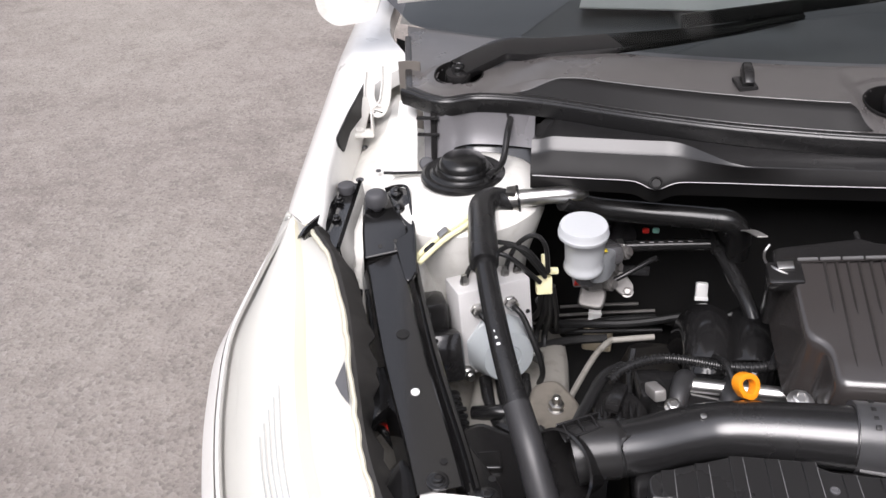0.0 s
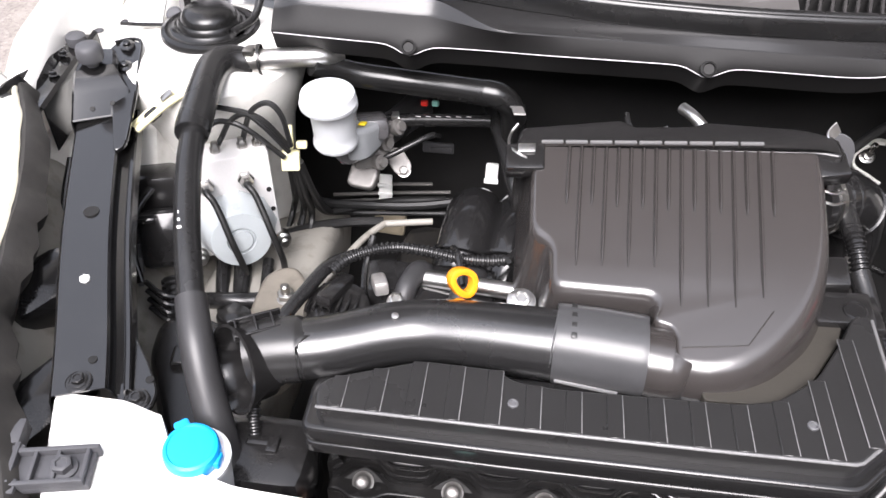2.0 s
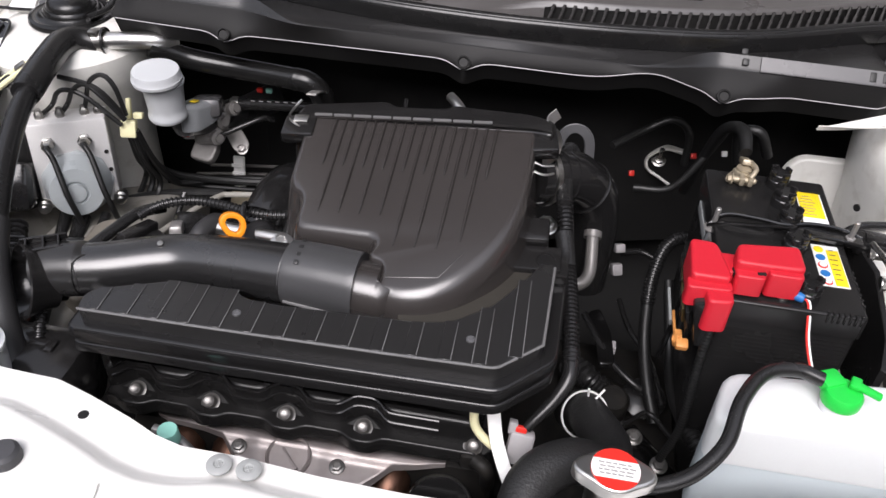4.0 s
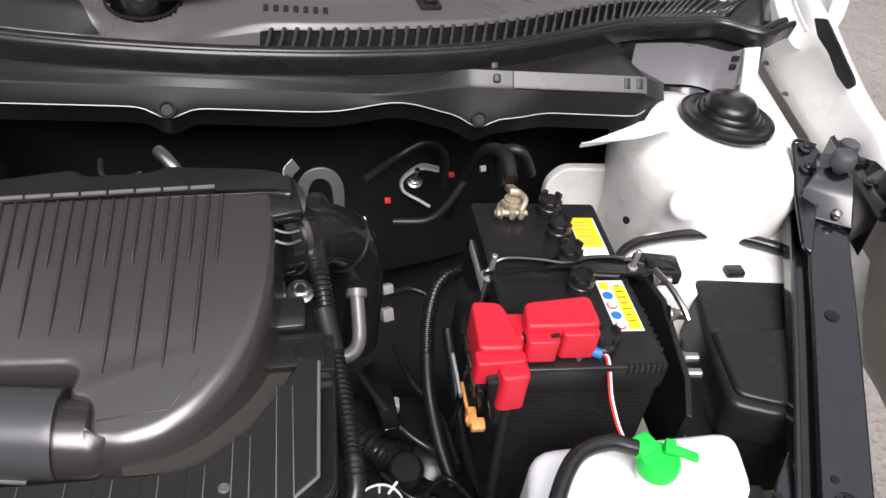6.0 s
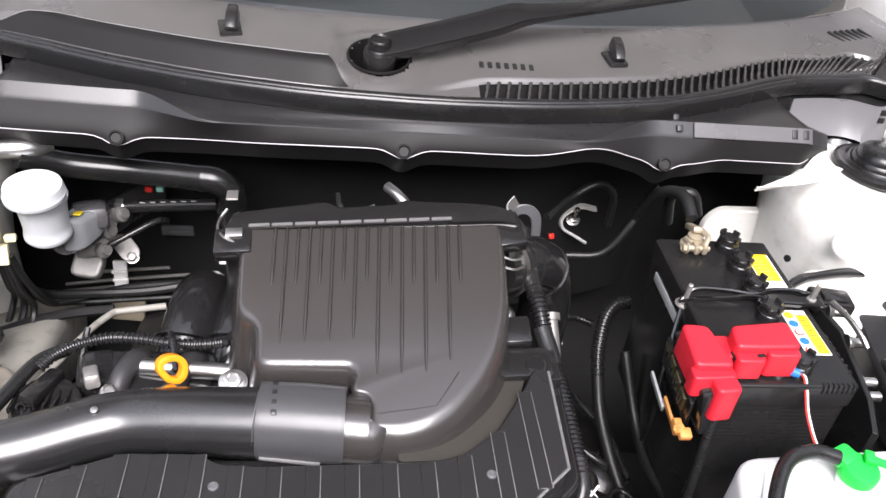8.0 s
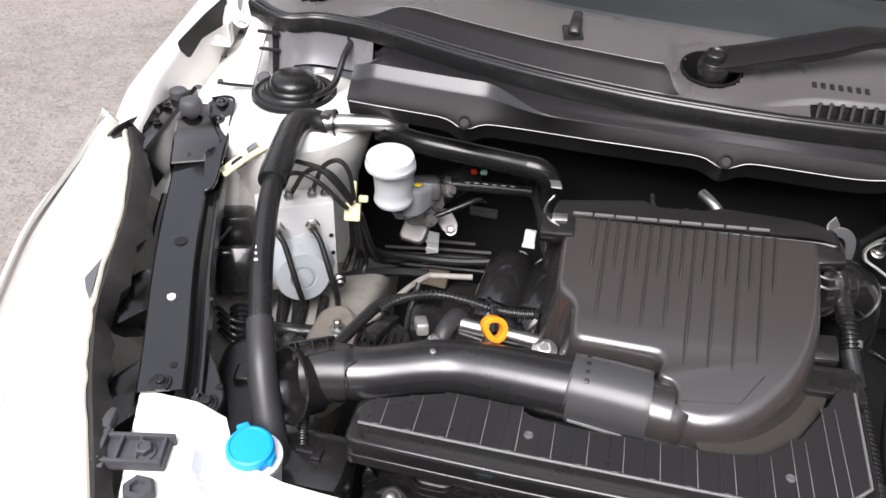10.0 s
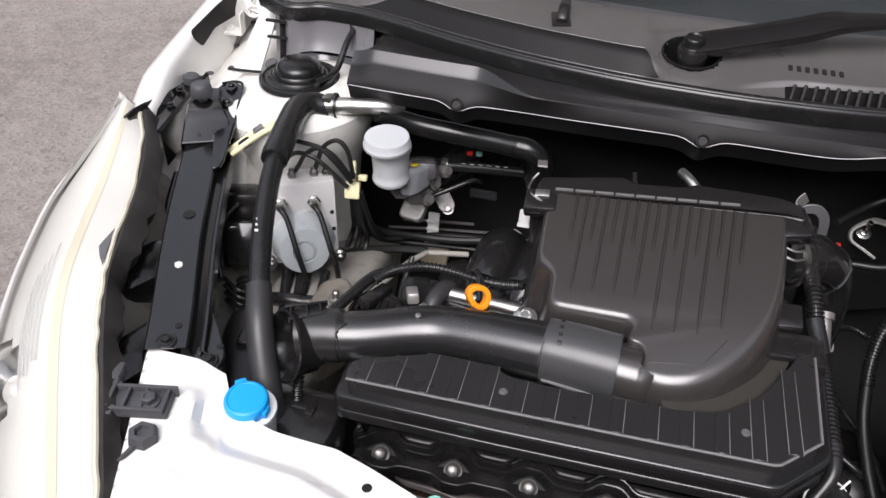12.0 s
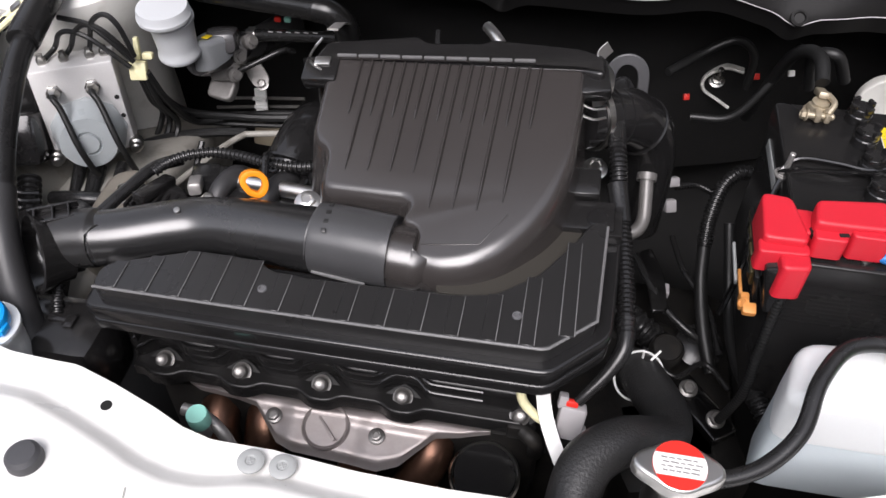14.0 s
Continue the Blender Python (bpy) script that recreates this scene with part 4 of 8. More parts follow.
# ---- windscreen ----
bm = B()


def glass_pt(u, v, d=0.0):
    x = MID + (u - 0.5) * 1.42 * (1 - 0.12 * v)
    x0 = MID + (u - 0.5) * 1.42
    return x, glass_y(x0) + v * 0.62 - 0.09 * v * 4 * (u - 0.5) ** 2 + d, glass_z(x0) + 0.004 + 0.40 * v


sheet(bm, glass_pt, [i / 40 for i in range(41)], [i / 10 for i in range(11)])
glass = single("windscreen", bm, SCREEN, "dark raked windscreen with soft reflections", "windscreen", kind="structure")
bm = B()
sheet(bm, lambda u, v: (MID + (u - 0.5) * 1.56, glass_y(MID + (u - 0.5) * 1.56) + 0.05 + 0.75 * v, 0.93 + 0.02 * math.sin(v * 3) + 0.05 * smoothstep(0.44, 0.5, abs(u - 0.5))), [i / 20 for i in range(21)], [i / 6 for i in range(7)])
single("dashboard", bm, MIDGREY, "dark dashboard top behind the windscreen", "dashboard")
bm = B()
rbox(bm, (0.40, 1.70, 0.962), (0.34, 0.20, 0.003), 0.001, (0, 0, -4))
single("paper_sheet", bm, PAPER, "white paper sheet lying on the dashboard", "paper")
bm = B()
sheet(bm, lambda u, v: (MID + (u - 0.5) * 1.44, glass_y(MID + (u - 0.5) * 1.44) + 0.0, 0.55 + v * 0.37), [i / 20 for i in range(21)], [0, 1])
part("cabin_bulkhead", bm, DARK, body)


# ---- wipers ----
def wiper(pivot, pts, blade, label, wide=1.0, cap=1.0):
    w = thing("wiper_arm", pivot, label, "wiper", "windscreen wipers")
    bm = B()
    sweep(bm, spline(pts, 5), rounded([(-0.017, -0.007), (0.017, -0.007), (0.0165, 0.005), (-0.0165, 0.005)], 0.002, 2), [wide * k for k in (1.0, 1.0, 1.0, 0.85, 0.55, 0.5)], up=(0, -0.35, 1))
    arm = part("arm", bm, GLOSS, w, "black painted wiper arm")
    bm = B()
    p = Vector(pivot)
    lathe(bm, p - Vector((0, 0, 0.034)), (0, -0.15, 1), [(0, 0), (0.016, 0), (0.0165, 0.02), (0.018, 0.026), (0.018, 0.038), (0.0165, 0.041), (0, 0.0415)], 28)
    part("pivot", bm, PLASTIC, w)
    bm = B()
    lathe(bm, p + Vector((0, 0, 0.004)), (0, -0.15, 1), [(r * cap, z * cap) for r, z in ((0.0150, 0), (0.0150, 0.003), (0.0128, 0.0045), (0.0122, 0.012), (0.0100, 0.0145), (0.0085, 0.0125), (0, 0.0125))], 26)
    part("nut", bm, CAP, w, "black cap over the pivot nut")
    bm = B()
    sweep(bm, spline(blade, 6), rounded([(-0.004, -0.008), (0.004, -0.008), (0.003, 0.010), (-0.003, 0.010)], 0.001, 2))
    part("blade", bm, RUBBER, w)
    return w


wiper((0.584, 1.182, 0.988), [(0.584, 1.182, 0.995), (0.64, 1.196, 1.006), (0.70, 1.213, 1.018), (0.735, 1.225, 1.026), (0.76, 1.232, 1.028), (0.84, 1.262, 1.030), (0.98, 1.325, 1.034)], [(0.70, 1.335, 1.04), (0.95, 1.36, 1.045), (1.15, 1.46, 1.05)], "black wiper arm with hex nut on its pivot")
wiper((0.0615, 1.320, 0.957), [(0.0615, 1.320, 0.964), (0.093, 1.350, 0.971), (0.122, 1.374, 0.976), (0.166, 1.366, 0.979), (0.262, 1.364, 0.988), (0.36, 1.374, 0.996), (0.44, 1.388, 1.004), (0.52, 1.405, 1.018)], [(0.36, 1.385, 1.012), (0.50, 1.402, 1.026), (0.70, 1.43, 1.047)], "black wiper arm lying along the windscreen base", 1.1, 0.72)


# ---- braces from tower to support ----
def brace(flip):
    b = thing("brace_bar", mirror((0.135, 0.735, 0.79)) if flip else (0.135, 0.735, 0.79), "black enamelled pressed steel brace bar bolted to the radiator support", "brace", "brace bars")

    def P(p):
        if not flip:
            return Vector(p)
        return Vector(mirror(p)) + Vector((-0.016 + 0.095 * (p[1] - 0.74), -0.012 * smoothstep(0.9, 0.74, p[1]), 0))
    sgn = -1 if flip else 1
    path = [P(p) for p in [(0.000, 1.060, 0.842), (0.0075, 1.034, 0.838), (0.0525, 0.898, 0.8185), (0.0995, 0.779, 0.802), (0.1165, 0.733, 0.7955)]]
    w = 0.0200
    prof = [(w + 0.010, -0.040), (w + 0.004, -0.008), (w + 0.002, -0.0015), (w, 0.0), (-w, 0.0), (-w - 0.002, -0.0015), (-w - 0.003, -0.004), (-w - 0.0045, -0.012), (-w - 0.0105, -0.0135), (-w - 0.0120, -0.009), (-w - 0.0135, -0.0075), (-w - 0.0165, -0.0075), (-w - 0.0180, -0.009), (-w - 0.0195, -0.022)]
    bm = B()
    sweep(bm, even(spline(path, 4), 0.015), [(a * sgn, c) for a, c in prof], closed=False)
    thicken(bm, 0.0014)
    part("channel", bm, BLACKPAINT, b, angle=30)
    # foot splayed towards the engine
    bm = B()
    foot = [(0.092, 0.872), (0.107, 0.848), (0.130, 0.806), (0.152, 0.780), (0.171, 0.752), (0.172, 0.736), (0.160, 0.726), (0.146, 0.730), (0.133, 0.756), (0.112, 0.81)]
    foot = [tuple(P((*q, 0)))[:2] for q in foot]
    slab(bm, rounded(foot, 0.006), lambda x, y: 0.7825 + 0.11 * max(0, y - 0.77), lambda x, y: 0.7785 + 0.11 * max(0, y - 0.77), 0.0015)
    part("foot", bm, BLACKPAINT, b)
    for p in ((0.1135, 0.742, 0.7965), (0.158, 0.741, 0.7825)):
        bm = B()
        lathe(bm, P(p), (0, -0.05, 1), [(0.0105, 0), (0.0105, 0.0012), (0.0095, 0.0018), (0.008, 0.0018), (0, 0.0018)], 24)
        hexbolt(bm, P(p) + Vector((0, 0, 0.0012)), (0, -0.05, 1), 0.0055, 0.0055)
        part("bolt", bm, GLOSS, b)
    for p, r in (((0.116, 0.763, 0.7998), 0.0036), ((0.1605, 0.762, 0.7832), 0.0036), ((0.0500, 0.9165, 0.8214), 0.0072)):
        bm = B()
        cyl(bm, P(p) - Vector((0, 0, 0.004)), P(p) + Vector((0, 0, 0.0006)), r, 20, 0.0002)
        part("hole", bm, DARK, b)
    if not flip:
        bm = B()
        for k in range(6):
            a = k * math.pi / 3
            rbox(bm, P((0.0765 + 0.0022 * math.cos(a), 0.840 + 0.0022 * math.sin(a), 0.8120)), (0.0042, 0.0016, 0.0032), 0.0006, (0, 25, math.degrees(a)))
        lathe(bm, P((0.0765, 0.840, 0.8095)), (0, -0.1, 1), [(0.0045, 0), (0.0045, 0.002), (0.002, 0.004), (0, 0.0045)], 12)
        part("clip", bm, PAPER, b, "small white plastic clip")
    # saddle folded over the bar's end
    left = [(-0.0135, 1.026, 0.8440), (-0.0185, 1.048, 0.8600), (-0.0190, 1.050, 0.8620), (-0.0215, 1.068, 0.8760), (-0.0220, 1.071, 0.8770), (-0.0290, 1.108, 0.8790)]
    right = [(0.0320, 1.056, 0.8400), (0.0250, 1.074, 0.8580), (0.0245, 1.076, 0.8600), (0.0080, 1.090, 0.8750), (0.0070, 1.093, 0.8760), (-0.0030, 1.117, 0.8780)]
    bm = B()
    rows = [[P((p[0] - 0.004, p[1], p[2] - 0.030)) for p in left], [P((p[0] - 0.003, p[1], p[2] - 0.003)) for p in left], [P(p) for p in left], [P(p) for p in right], [P((p[0] + 0.003, p[1], p[2] - 0.003)) for p in right], [P((p[0] + 0.004, p[1], p[2] - 0.026)) for p in right]]
    loft(bm, rows)
    thicken(bm, 0.0014)
    br = part("saddle", bm, BLACKPAINT, b, "folded saddle plate over the bar's end", angle=20)
    # the folded edge's highlight, painted as a paler bead
    bm = B()
    tube(bm, [P((p[0], p[1] - 0.001, p[2])) for p in (left[0], right[0])], 0.0011, 6, 3)
    part("lit_edge", bm, EDGELIGHT, br)
    for u, v in ((0.35, 0.35), (0.72, 0.45)):
        q = Vector(left[0]).lerp(Vector(right[0]), u).lerp(Vector(left[1]).lerp(Vector(right[1]), u), v)
        bm = B()
        cyl(bm, P(q - Vector((0, -0.001, 0.001))), P(q + Vector((0.0003, -0.0012, 0.0010))), 0.0026, 12, 0.0002)
        part("hole", bm, DARK, br)
    if flip:
        bm = B()
        lathe(bm, P((0.000, 1.040, 0.850)), (0, -0.6, 0.8), [(0.006, 0), (0.006, 0.002), (0.004, 0.005), (0, 0.006)], 14)
        part("stud", bm, ZINC, br, "bright stud")
    bm = B()
    stop = P((-0.0095, 1.083, 0.8760))
    lathe(bm, stop, (0, 0, 1), [(0.006, 0), (0.007, 0.005), (0.0125, 0.007), (0.0138, 0.011), (0.0132, 0.019), (0.0118, 0.023), (0.009, 0.0248), (0, 0.0255)], 30)
    part("rubber_stop", bm, GREYRUB, br, "dark grey rubber stop")
    # flanged plate running back to the tower
    bm = B()
    rear = [tuple(P((*c, 0)))[:2] for c in [(-0.012, 1.142), (0.002, 1.152), (0.016, 1.146), (0.026, 1.112), (0.037, 1.070), (0.049, 1.005), (0.040, 0.995), (0.018, 1.05), (-0.004, 1.09), (-0.018, 1.120)]]

    def rear_z(x, y):
        return 0.8710 + 0.26 * (min(y, 1.14) - 1.14)
    slab(bm, rounded(rear, 0.008), rear_z, lambda x, y: rear_z(x, y) - 0.004, 0.0012)
    plate = part("rear_plate", bm, BLACKPAINT, b)
    bm = B()
    rim = [P((c[0], c[1], rear_z(0, c[1]) + 0.001)) for c in [(-0.012, 1.141), (0.002, 1.151), (0.016, 1.145), (0.026, 1.111), (0.037, 1.070), (0.049, 1.008)]]
    tube(bm, rim, 0.0020, 8, 6)
    part("rolled_edge", bm, BLACKPAINT, plate)
    for p in ((0.003, 1.138), (0.011, 1.108)):
        bm = B()
        lathe(bm, P((*p, rear_z(0, p[1]))), (0, -0.25, 1), [(0.0080, 0), (0.0080, 0.0015), (0.0045, 0.0025), (0.004, 0.001), (0, 0.001)], 18)
        hexbolt(bm, P((*p, rear_z(0, p[1]) + 0.001)), (0, -0.25, 1), 0.0045, 0.005)
        part("bolt", bm, BLACKPAINT, plate)
    # pressed arm out to the fender
    bm = B()
    rows = []
    for k in range(11):
        u = k / 10
        y = 1.178 - 0.145 * u
        xo = -0.100 + 0.014 * smoothstep(0, 0.5, u) - 0.010 * smoothstep(0.7, 1, u)
        xi = -0.052 + 0.006 * u
        z = 0.864 - 0.012 * u
        crumple = 0.003 * math.sin(9 * u) * smoothstep(0.3, 0.8, u)
        rows.append([P(q) for q in ((xo - 0.008, y + 0.004, z - 0.012), (xo, y, z + 0.011 + crumple), (xo + 0.004, y, z + 0.012 + crumple), (xo + 0.015, y, z - 0.006), (xo + 0.021, y, z - 0.007), (xi - 0.006, y, z - 0.005), (xi - 0.004, y, z + 0.001), (xi, y, z - 0.002), (xi + 0.008, y - 0.01, z - 0.045))])
    loft(bm, rows)
    thicken(bm, 0.0014)
    arm = part("fender_arm", bm, BLACKPAINT, b, angle=25)
    bm = B()
    lathe(bm, P((-0.068, 1.158, 0.856)), (0, 0, 1), [(0.010, 0), (0.0115, 0.006), (0.011, 0.011), (0.008, 0.013), (0, 0.0135)], 20)
    part("stud", bm, GREYRUB, arm)
    for q in ((-0.072, 1.132, 0.857), (-0.066, 1.095, 0.853)):
        bm = B()
        hexbolt(bm, P(q), (0, 0, 1), 0.0042, 0.005)
        part("bolt", bm, BLACKPAINT, arm)
    return b


brace(False)
brace(True)


# ---- headlights ----
def headlight(flip):
    h = thing("headlight", mirror((-0.08, 0.85, 0.62)) if flip else (-0.08, 0.85, 0.62), "large swept headlight with a hazy clear lens", "headlight", "headlights")

    def P(p):
        return Vector(mirror(p)) if flip else Vector(p)
    inner = spline([(-0.098, 1.066, 0.858), (-0.086, 1.054, 0.857), (-0.046, 0.990, 0.859), (-0.013, 0.915, 0.850), (0.008, 0.852, 0.846), (0.030, 0.785, 0.840), (0.048, 0.735, 0.822), (0.080, 0.675, 0.806), (0.130, 0.590, 0.788), (0.165, 0.525, 0.770)], 5)
    outer = spline([(-0.101, 1.074, 0.857), (-0.124, 1.070, 0.832), (-0.166, 1.015, 0.778), (-0.187, 0.955, 0.747), (-0.178, 0.885, 0.725), (-0.158, 0.815, 0.710), (-0.126, 0.735, 0.695), (-0.084, 0.665, 0.68), (-0.030, 0.590, 0.67), (0.03, 0.52, 0.66)], 5)

    def surf(d):
        rows = []
        for a, b in zip(inner, outer):
            row = []
            for k in range(13):
                u = k / 12
                p = a.lerp(b, u)
                bulge = math.sin(math.pi * min(1, u * 1.0)) * 0.030
                out = Vector((-0.55, -0.25, 0.8)).normalized()
                q = p + out * (bulge - d * (1 if 0 < k else 0.4))
                row.append(P(q))
            # side wall below the outer edge
            row.append(P(b + Vector((0.004, 0.012, -0.06)) - Vector((0, 0, d))))
            row.append(P(b + Vector((0.02, 0.03, -0.14)) - Vector((0, 0, d))))
            rows.append(row)
        return rows
    bm = loft(B(), surf(0.0))
    lens = part("lens", bm, LENS, h, "hazy clear plastic lens")
    lens.visible_shadow = False
    bm = loft(B(), surf(0.009))
    c = P((-0.052, 0.690, 0.735))
    bmesh.ops.delete(bm, geom=[f for f in bm.faces if (f.calc_center_median() - c).length < 0.046], context="FACES")
    part("reflector", bm, CHROME, h, "bright reflector housing")
    out = Vector((-0.55, -0.25, 0.8)).normalized()

    def on_lens(a, b, u, d):
        return P(a.lerp(b, u) + out * (math.sin(math.pi * u) * 0.030 - d))
    bm = B()
    loft(bm, [[on_lens(a, b, u, 0.004) for u in (0.02, 0.06, 0.11, 0.17, 0.22)] for a, b in zip(inner[2:], outer[2:])])
    part("lens_rim", bm, HAZE, h, "hazy pale band along the lens")
    bm = B()
    loft(bm, [[on_lens(a, b, u, 0.0035) for u in (0.205, 0.225, 0.245, 0.265)] for a, b in zip(inner[2:], outer[2:])])
    part("cream_seam", bm, CREAMBAND, h, "narrow yellowed seam under the lens")
    bm = B()
    tube(bm, [on_lens(a, b, 0.80, 0.001) for a, b in zip(inner[1:-2], outer[1:-2])], 0.0036, 6, 1)
    part("lens_edge", bm, LENSGREY, h, "grey edge of the lens")
    bm = B()
    loft(bm, [[on_lens(a, b, u, -0.0022 + 0.003 * abs(u - 0.9)) for u in (0.83, 0.86, 0.90, 0.94, 0.97, 1.0)] for a, b in zip(inner[1:], outer[1:])])
    part("painted_edge", bm, WHITE, h, "white painted edge round the lens")
    k0 = 21
    bm = B()
    trim = [on_lens(inner[k0 + i], outer[k0 + i], u, -0.0035) for i, u in ((0, 0.01), (1, 0.035), (2, 0.06), (3, 0.04), (4, 0.01))]
    bm.faces.new([bm.verts.new(q) for q in trim])
    thicken(bm, 0.001)
    part("dotted_trim", bm, MIDGREY, h, "small grey dotted trim patch")
    rag = random.Random(11)
    bm = B()
    rim = [on_lens(a, b, 0.0, 0.0) + Vector((rag.uniform(-0.0009, 0.0009), rag.uniform(-0.001, 0.001), 0.003)) for a, b in zip(inner[1:-1], outer[1:-1])]
    tube(bm, rim, [0.0022, 0.0030, 0.0020, 0.0034, 0.0024, 0.0030, 0.0020, 0.0032, 0.0024], 7, 3)
    part("waxy_rim", bm, CREAMBAND, h, "uneven waxy rim of the lens")
    for k in range(5):
        u = 0.36 + 0.030 * k
        bm = B()
        tube(bm, [on_lens(a, b, u, 0.0065) for a, b in zip(inner[22 + k:34 + k // 2], outer[22 + k:34 + k // 2])], 0.0006, 5, 1)
        part("flute", bm, RESERVOIR, h, "thin flute in the reflector")
    ax = Vector((-0.30 * (-1 if flip else 1), -0.45, 0.80))
    bm = B()
    lathe(bm, c, ax, [(0.0, -0.030), (0.016, -0.028), (0.030, -0.018), (0.040, -0.004), (0.046, 0.004), (0.050, 0.006), (0.053, 0.002)], 40)
    bowl = part("projector_bowl", bm, MIRROR, h, "bright round projector bowl")
    bm = B()
    lathe(bm, c + ax.normalized() * -0.026, ax, [(0.018, 0), (0.018, 0.010), (0.014, 0.018), (0.007, 0.022), (0, 0.023)], 28)
    part("bulb_shield", bm, CHROME, bowl)
    # black jagged seal between headlight and brace
    bm = B()
    rnd = random.Random(4)
    rows = []
    n = len(inner)
    for i, p in enumerate(inner):
        w = 0.015 + 0.012 * noise.noise(Vector((i * 0.21, 3.1, 0))) + 0.006 * smoothstep(8, 14, i) * smoothstep(28, 22, i) + rnd.uniform(-0.0045, 0.0045)
        rows.append([P(p + Vector((0.001, 0, 0.002))), P(p + Vector((0.006, 0.003, 0.006 + rnd.uniform(-.002, .002)))), P(p + Vector((w * 0.6, 0.008, 0.002 + rnd.uniform(-.003, .003)))), P(p + Vector((w, 0.012, -0.010))), P(p + Vector((w * 0.7, 0.010, -0.024)))])
    loft(bm, rows)
    thicken(bm, 0.002)
    if not flip:
        part("seal", bm, TORN, h, "torn dusty black foam seal")
        bm = B()
        rows = []
        for p in inner[2:]:
            q = p + Vector((-0.012, 0.0, -0.045))
            rows.append([q, q.lerp(Vector((0.13, q.y + 0.02, 0.66)), 0.35) + Vector((0, 0, -0.03)), q.lerp(Vector((0.13, q.y + 0.02, 0.66)), 0.7) + Vector((0, 0, -0.03)), Vector((0.13, q.y + 0.02, 0.64))])
        loft(bm, rows)
        thicken(bm, 0.0012)
        # shade behind the lamp is put into this panel's colour
        part("lamp_panel", bm, DIMWHITE, body, "white panel behind the headlight with shade and dust painted in")
        for c, size, turn in (((0.020, 0.850, 0.772), (0.050, 0.075, 0.060), -30), ((0.070, 0.742, 0.752), (0.050, 0.085, 0.060), -25)):
            bm = B()
            rbox(bm, c, size, 0.012, (0, 20, turn))
            part("rear_housing", bm, GLOSS, h, "black lamp housing back")
    else:
        bm.free()
    return h


headlight(False)
headlight(True)

# ---- engine under the air cleaner ----
engine = thing("engine", (0.52, 0.92, 0.28), "transverse engine with a black valve cover and bolted flange", "engine")
bm = B()
rbox(bm, (0.51, 0.99, 0.46), (0.42, 0.36, 0.36), 0.03)
rbox(bm, (0.51, 0.86, 0.55), (0.40, 0.20, 0.16), 0.02)
part("block", bm, GRIME, engine, "oily dark engine block")
# valve cover with scalloped front flange
COIL = [0.331, 0.411, 0.492, 0.573]


def flange_y(x):
    return 0.754 - 0.008 * max(math.exp(-((x - c) / 0.017) ** 4) for c in COIL)


bm = B()
front = [(0.300 + i * 0.005, flange_y(0.300 + i * 0.005)) for i in range(79)]
slab(bm, front + [(0.70, 0.95), (0.30, 0.95)], lambda x, y: 0.667, lambda x, y: 0.650, 0.003)
part("cover_flange", bm, BOXBLACK, engine)
bm = B()
front = [(0.300 + i * 0.005, 0.764 + 0.012 * max(math.exp(-((0.300 + i * 0.005 - c) / 0.02) ** 4) for c in COIL)) for i in range(79)]
slab(bm, front + [(0.70, 0.97), (0.30, 0.97)], lambda x, y: 0.700 + 0.10 * (y - 0.77), lambda x, y: 0.650, 0.008)
slab(bm, rounded([(0.315, 0.80), (0.685, 0.80), (0.685, 0.96), (0.315, 0.96)], 0.015), lambda x, y: 0.745, lambda x, y: 0.69, 0.010)
part("valve_cover", bm, BOXBLACK, engine, "black valve cover")
bm = B()
for k in (0, 1):
    pts = []
    for i in range(70):
        x = 0.305 + i * 0.005
        h = max(math.exp(-((x - c) / 0.02) ** 4) for c in COIL)
        pts.append((x, 0.7635 + 0.012 * h, 0.697 - 0.014 * k + 0.004 * h))
    tube(bm, pts, 0.0018, 8, 1)
    part("raised_rib", bm, GLOSS, engine)
    bm = B()
for c in [*COIL, 0.686]:
    n = Vector((0, -0.55, 0.84))
    q = Vector((c, 0.763, 0.668))
    bm = B()
    slab(bm, rounded([(-0.021, 0.0), (-0.010, -0.009), (0.0, -0.014), (0.010, -0.009), (0.021, 0.0), (0.010, 0.009), (0.0, 0.014), (-0.010, 0.009)], 0.002, 2), lambda x, y: 0.0, lambda x, y: -0.004, 0.0012)
    bmesh.ops.transform(bm, matrix=Matrix.Translation(q - n * 0.0022) @ n.to_track_quat("Z", "Y").to_matrix().to_4x4(), verts=bm.verts)
    part("bolt_pad", bm, DARK, engine, "black four-pointed pad under the bolt")
    bm = B()
    lathe(bm, q, n, [(0.0098, 0), (0.0098, 0.0015), (0.0074, 0.0022), (0.0068, 0.0030), (0.0066, 0.0085), (0.0058, 0.0092), (0.0042, 0.0080), (0, 0.0080)], 24)
    part("bolt", bm, STEEL, engine, "grey flanged bolt")

# heat shield with its stamped disc
shield = thing("heat_shield", (0.49, 0.74, 0.58), "stamped grey metal heat shield over the exhaust manifold", "heat shield")


def sh_pt(x, d, up=0.0):
    """A point d metres down the sloping shield."""
    return Vector((x, 0.774 - d * 0.96, 0.633 - d * 0.27)) + up * Vector((0, -0.27, 0.96))


bm = B()
top_l, top_r = 0.345, 0.660


def sh_low(x):
    return float(np.interp(x, [0.345, 0.36, 0.40, 0.422, 0.450, 0.468, 0.555, 0.575, 0.606, 0.63, 0.66], [0.008, 0.015, 0.018, 0.022, 0.054, 0.061, 0.066, 0.058, 0.025, 0.021, 0.013]))


def sh_surf(x, v):
    d = v * sh_low(x)
    up = -0.008 * smoothstep(0.010, 0.0, d) + 0.004 * smoothstep(0.05, 0.030, abs(x - 0.496)) * smoothstep(0.008, 0.02, d) - 0.007 * smoothstep(0.85, 1.0, v)
    up += 0.004 * smoothstep(0.028, 0.018, d) * smoothstep(0.006, 0.014, d)
    return tuple(sh_pt(x, d, up))


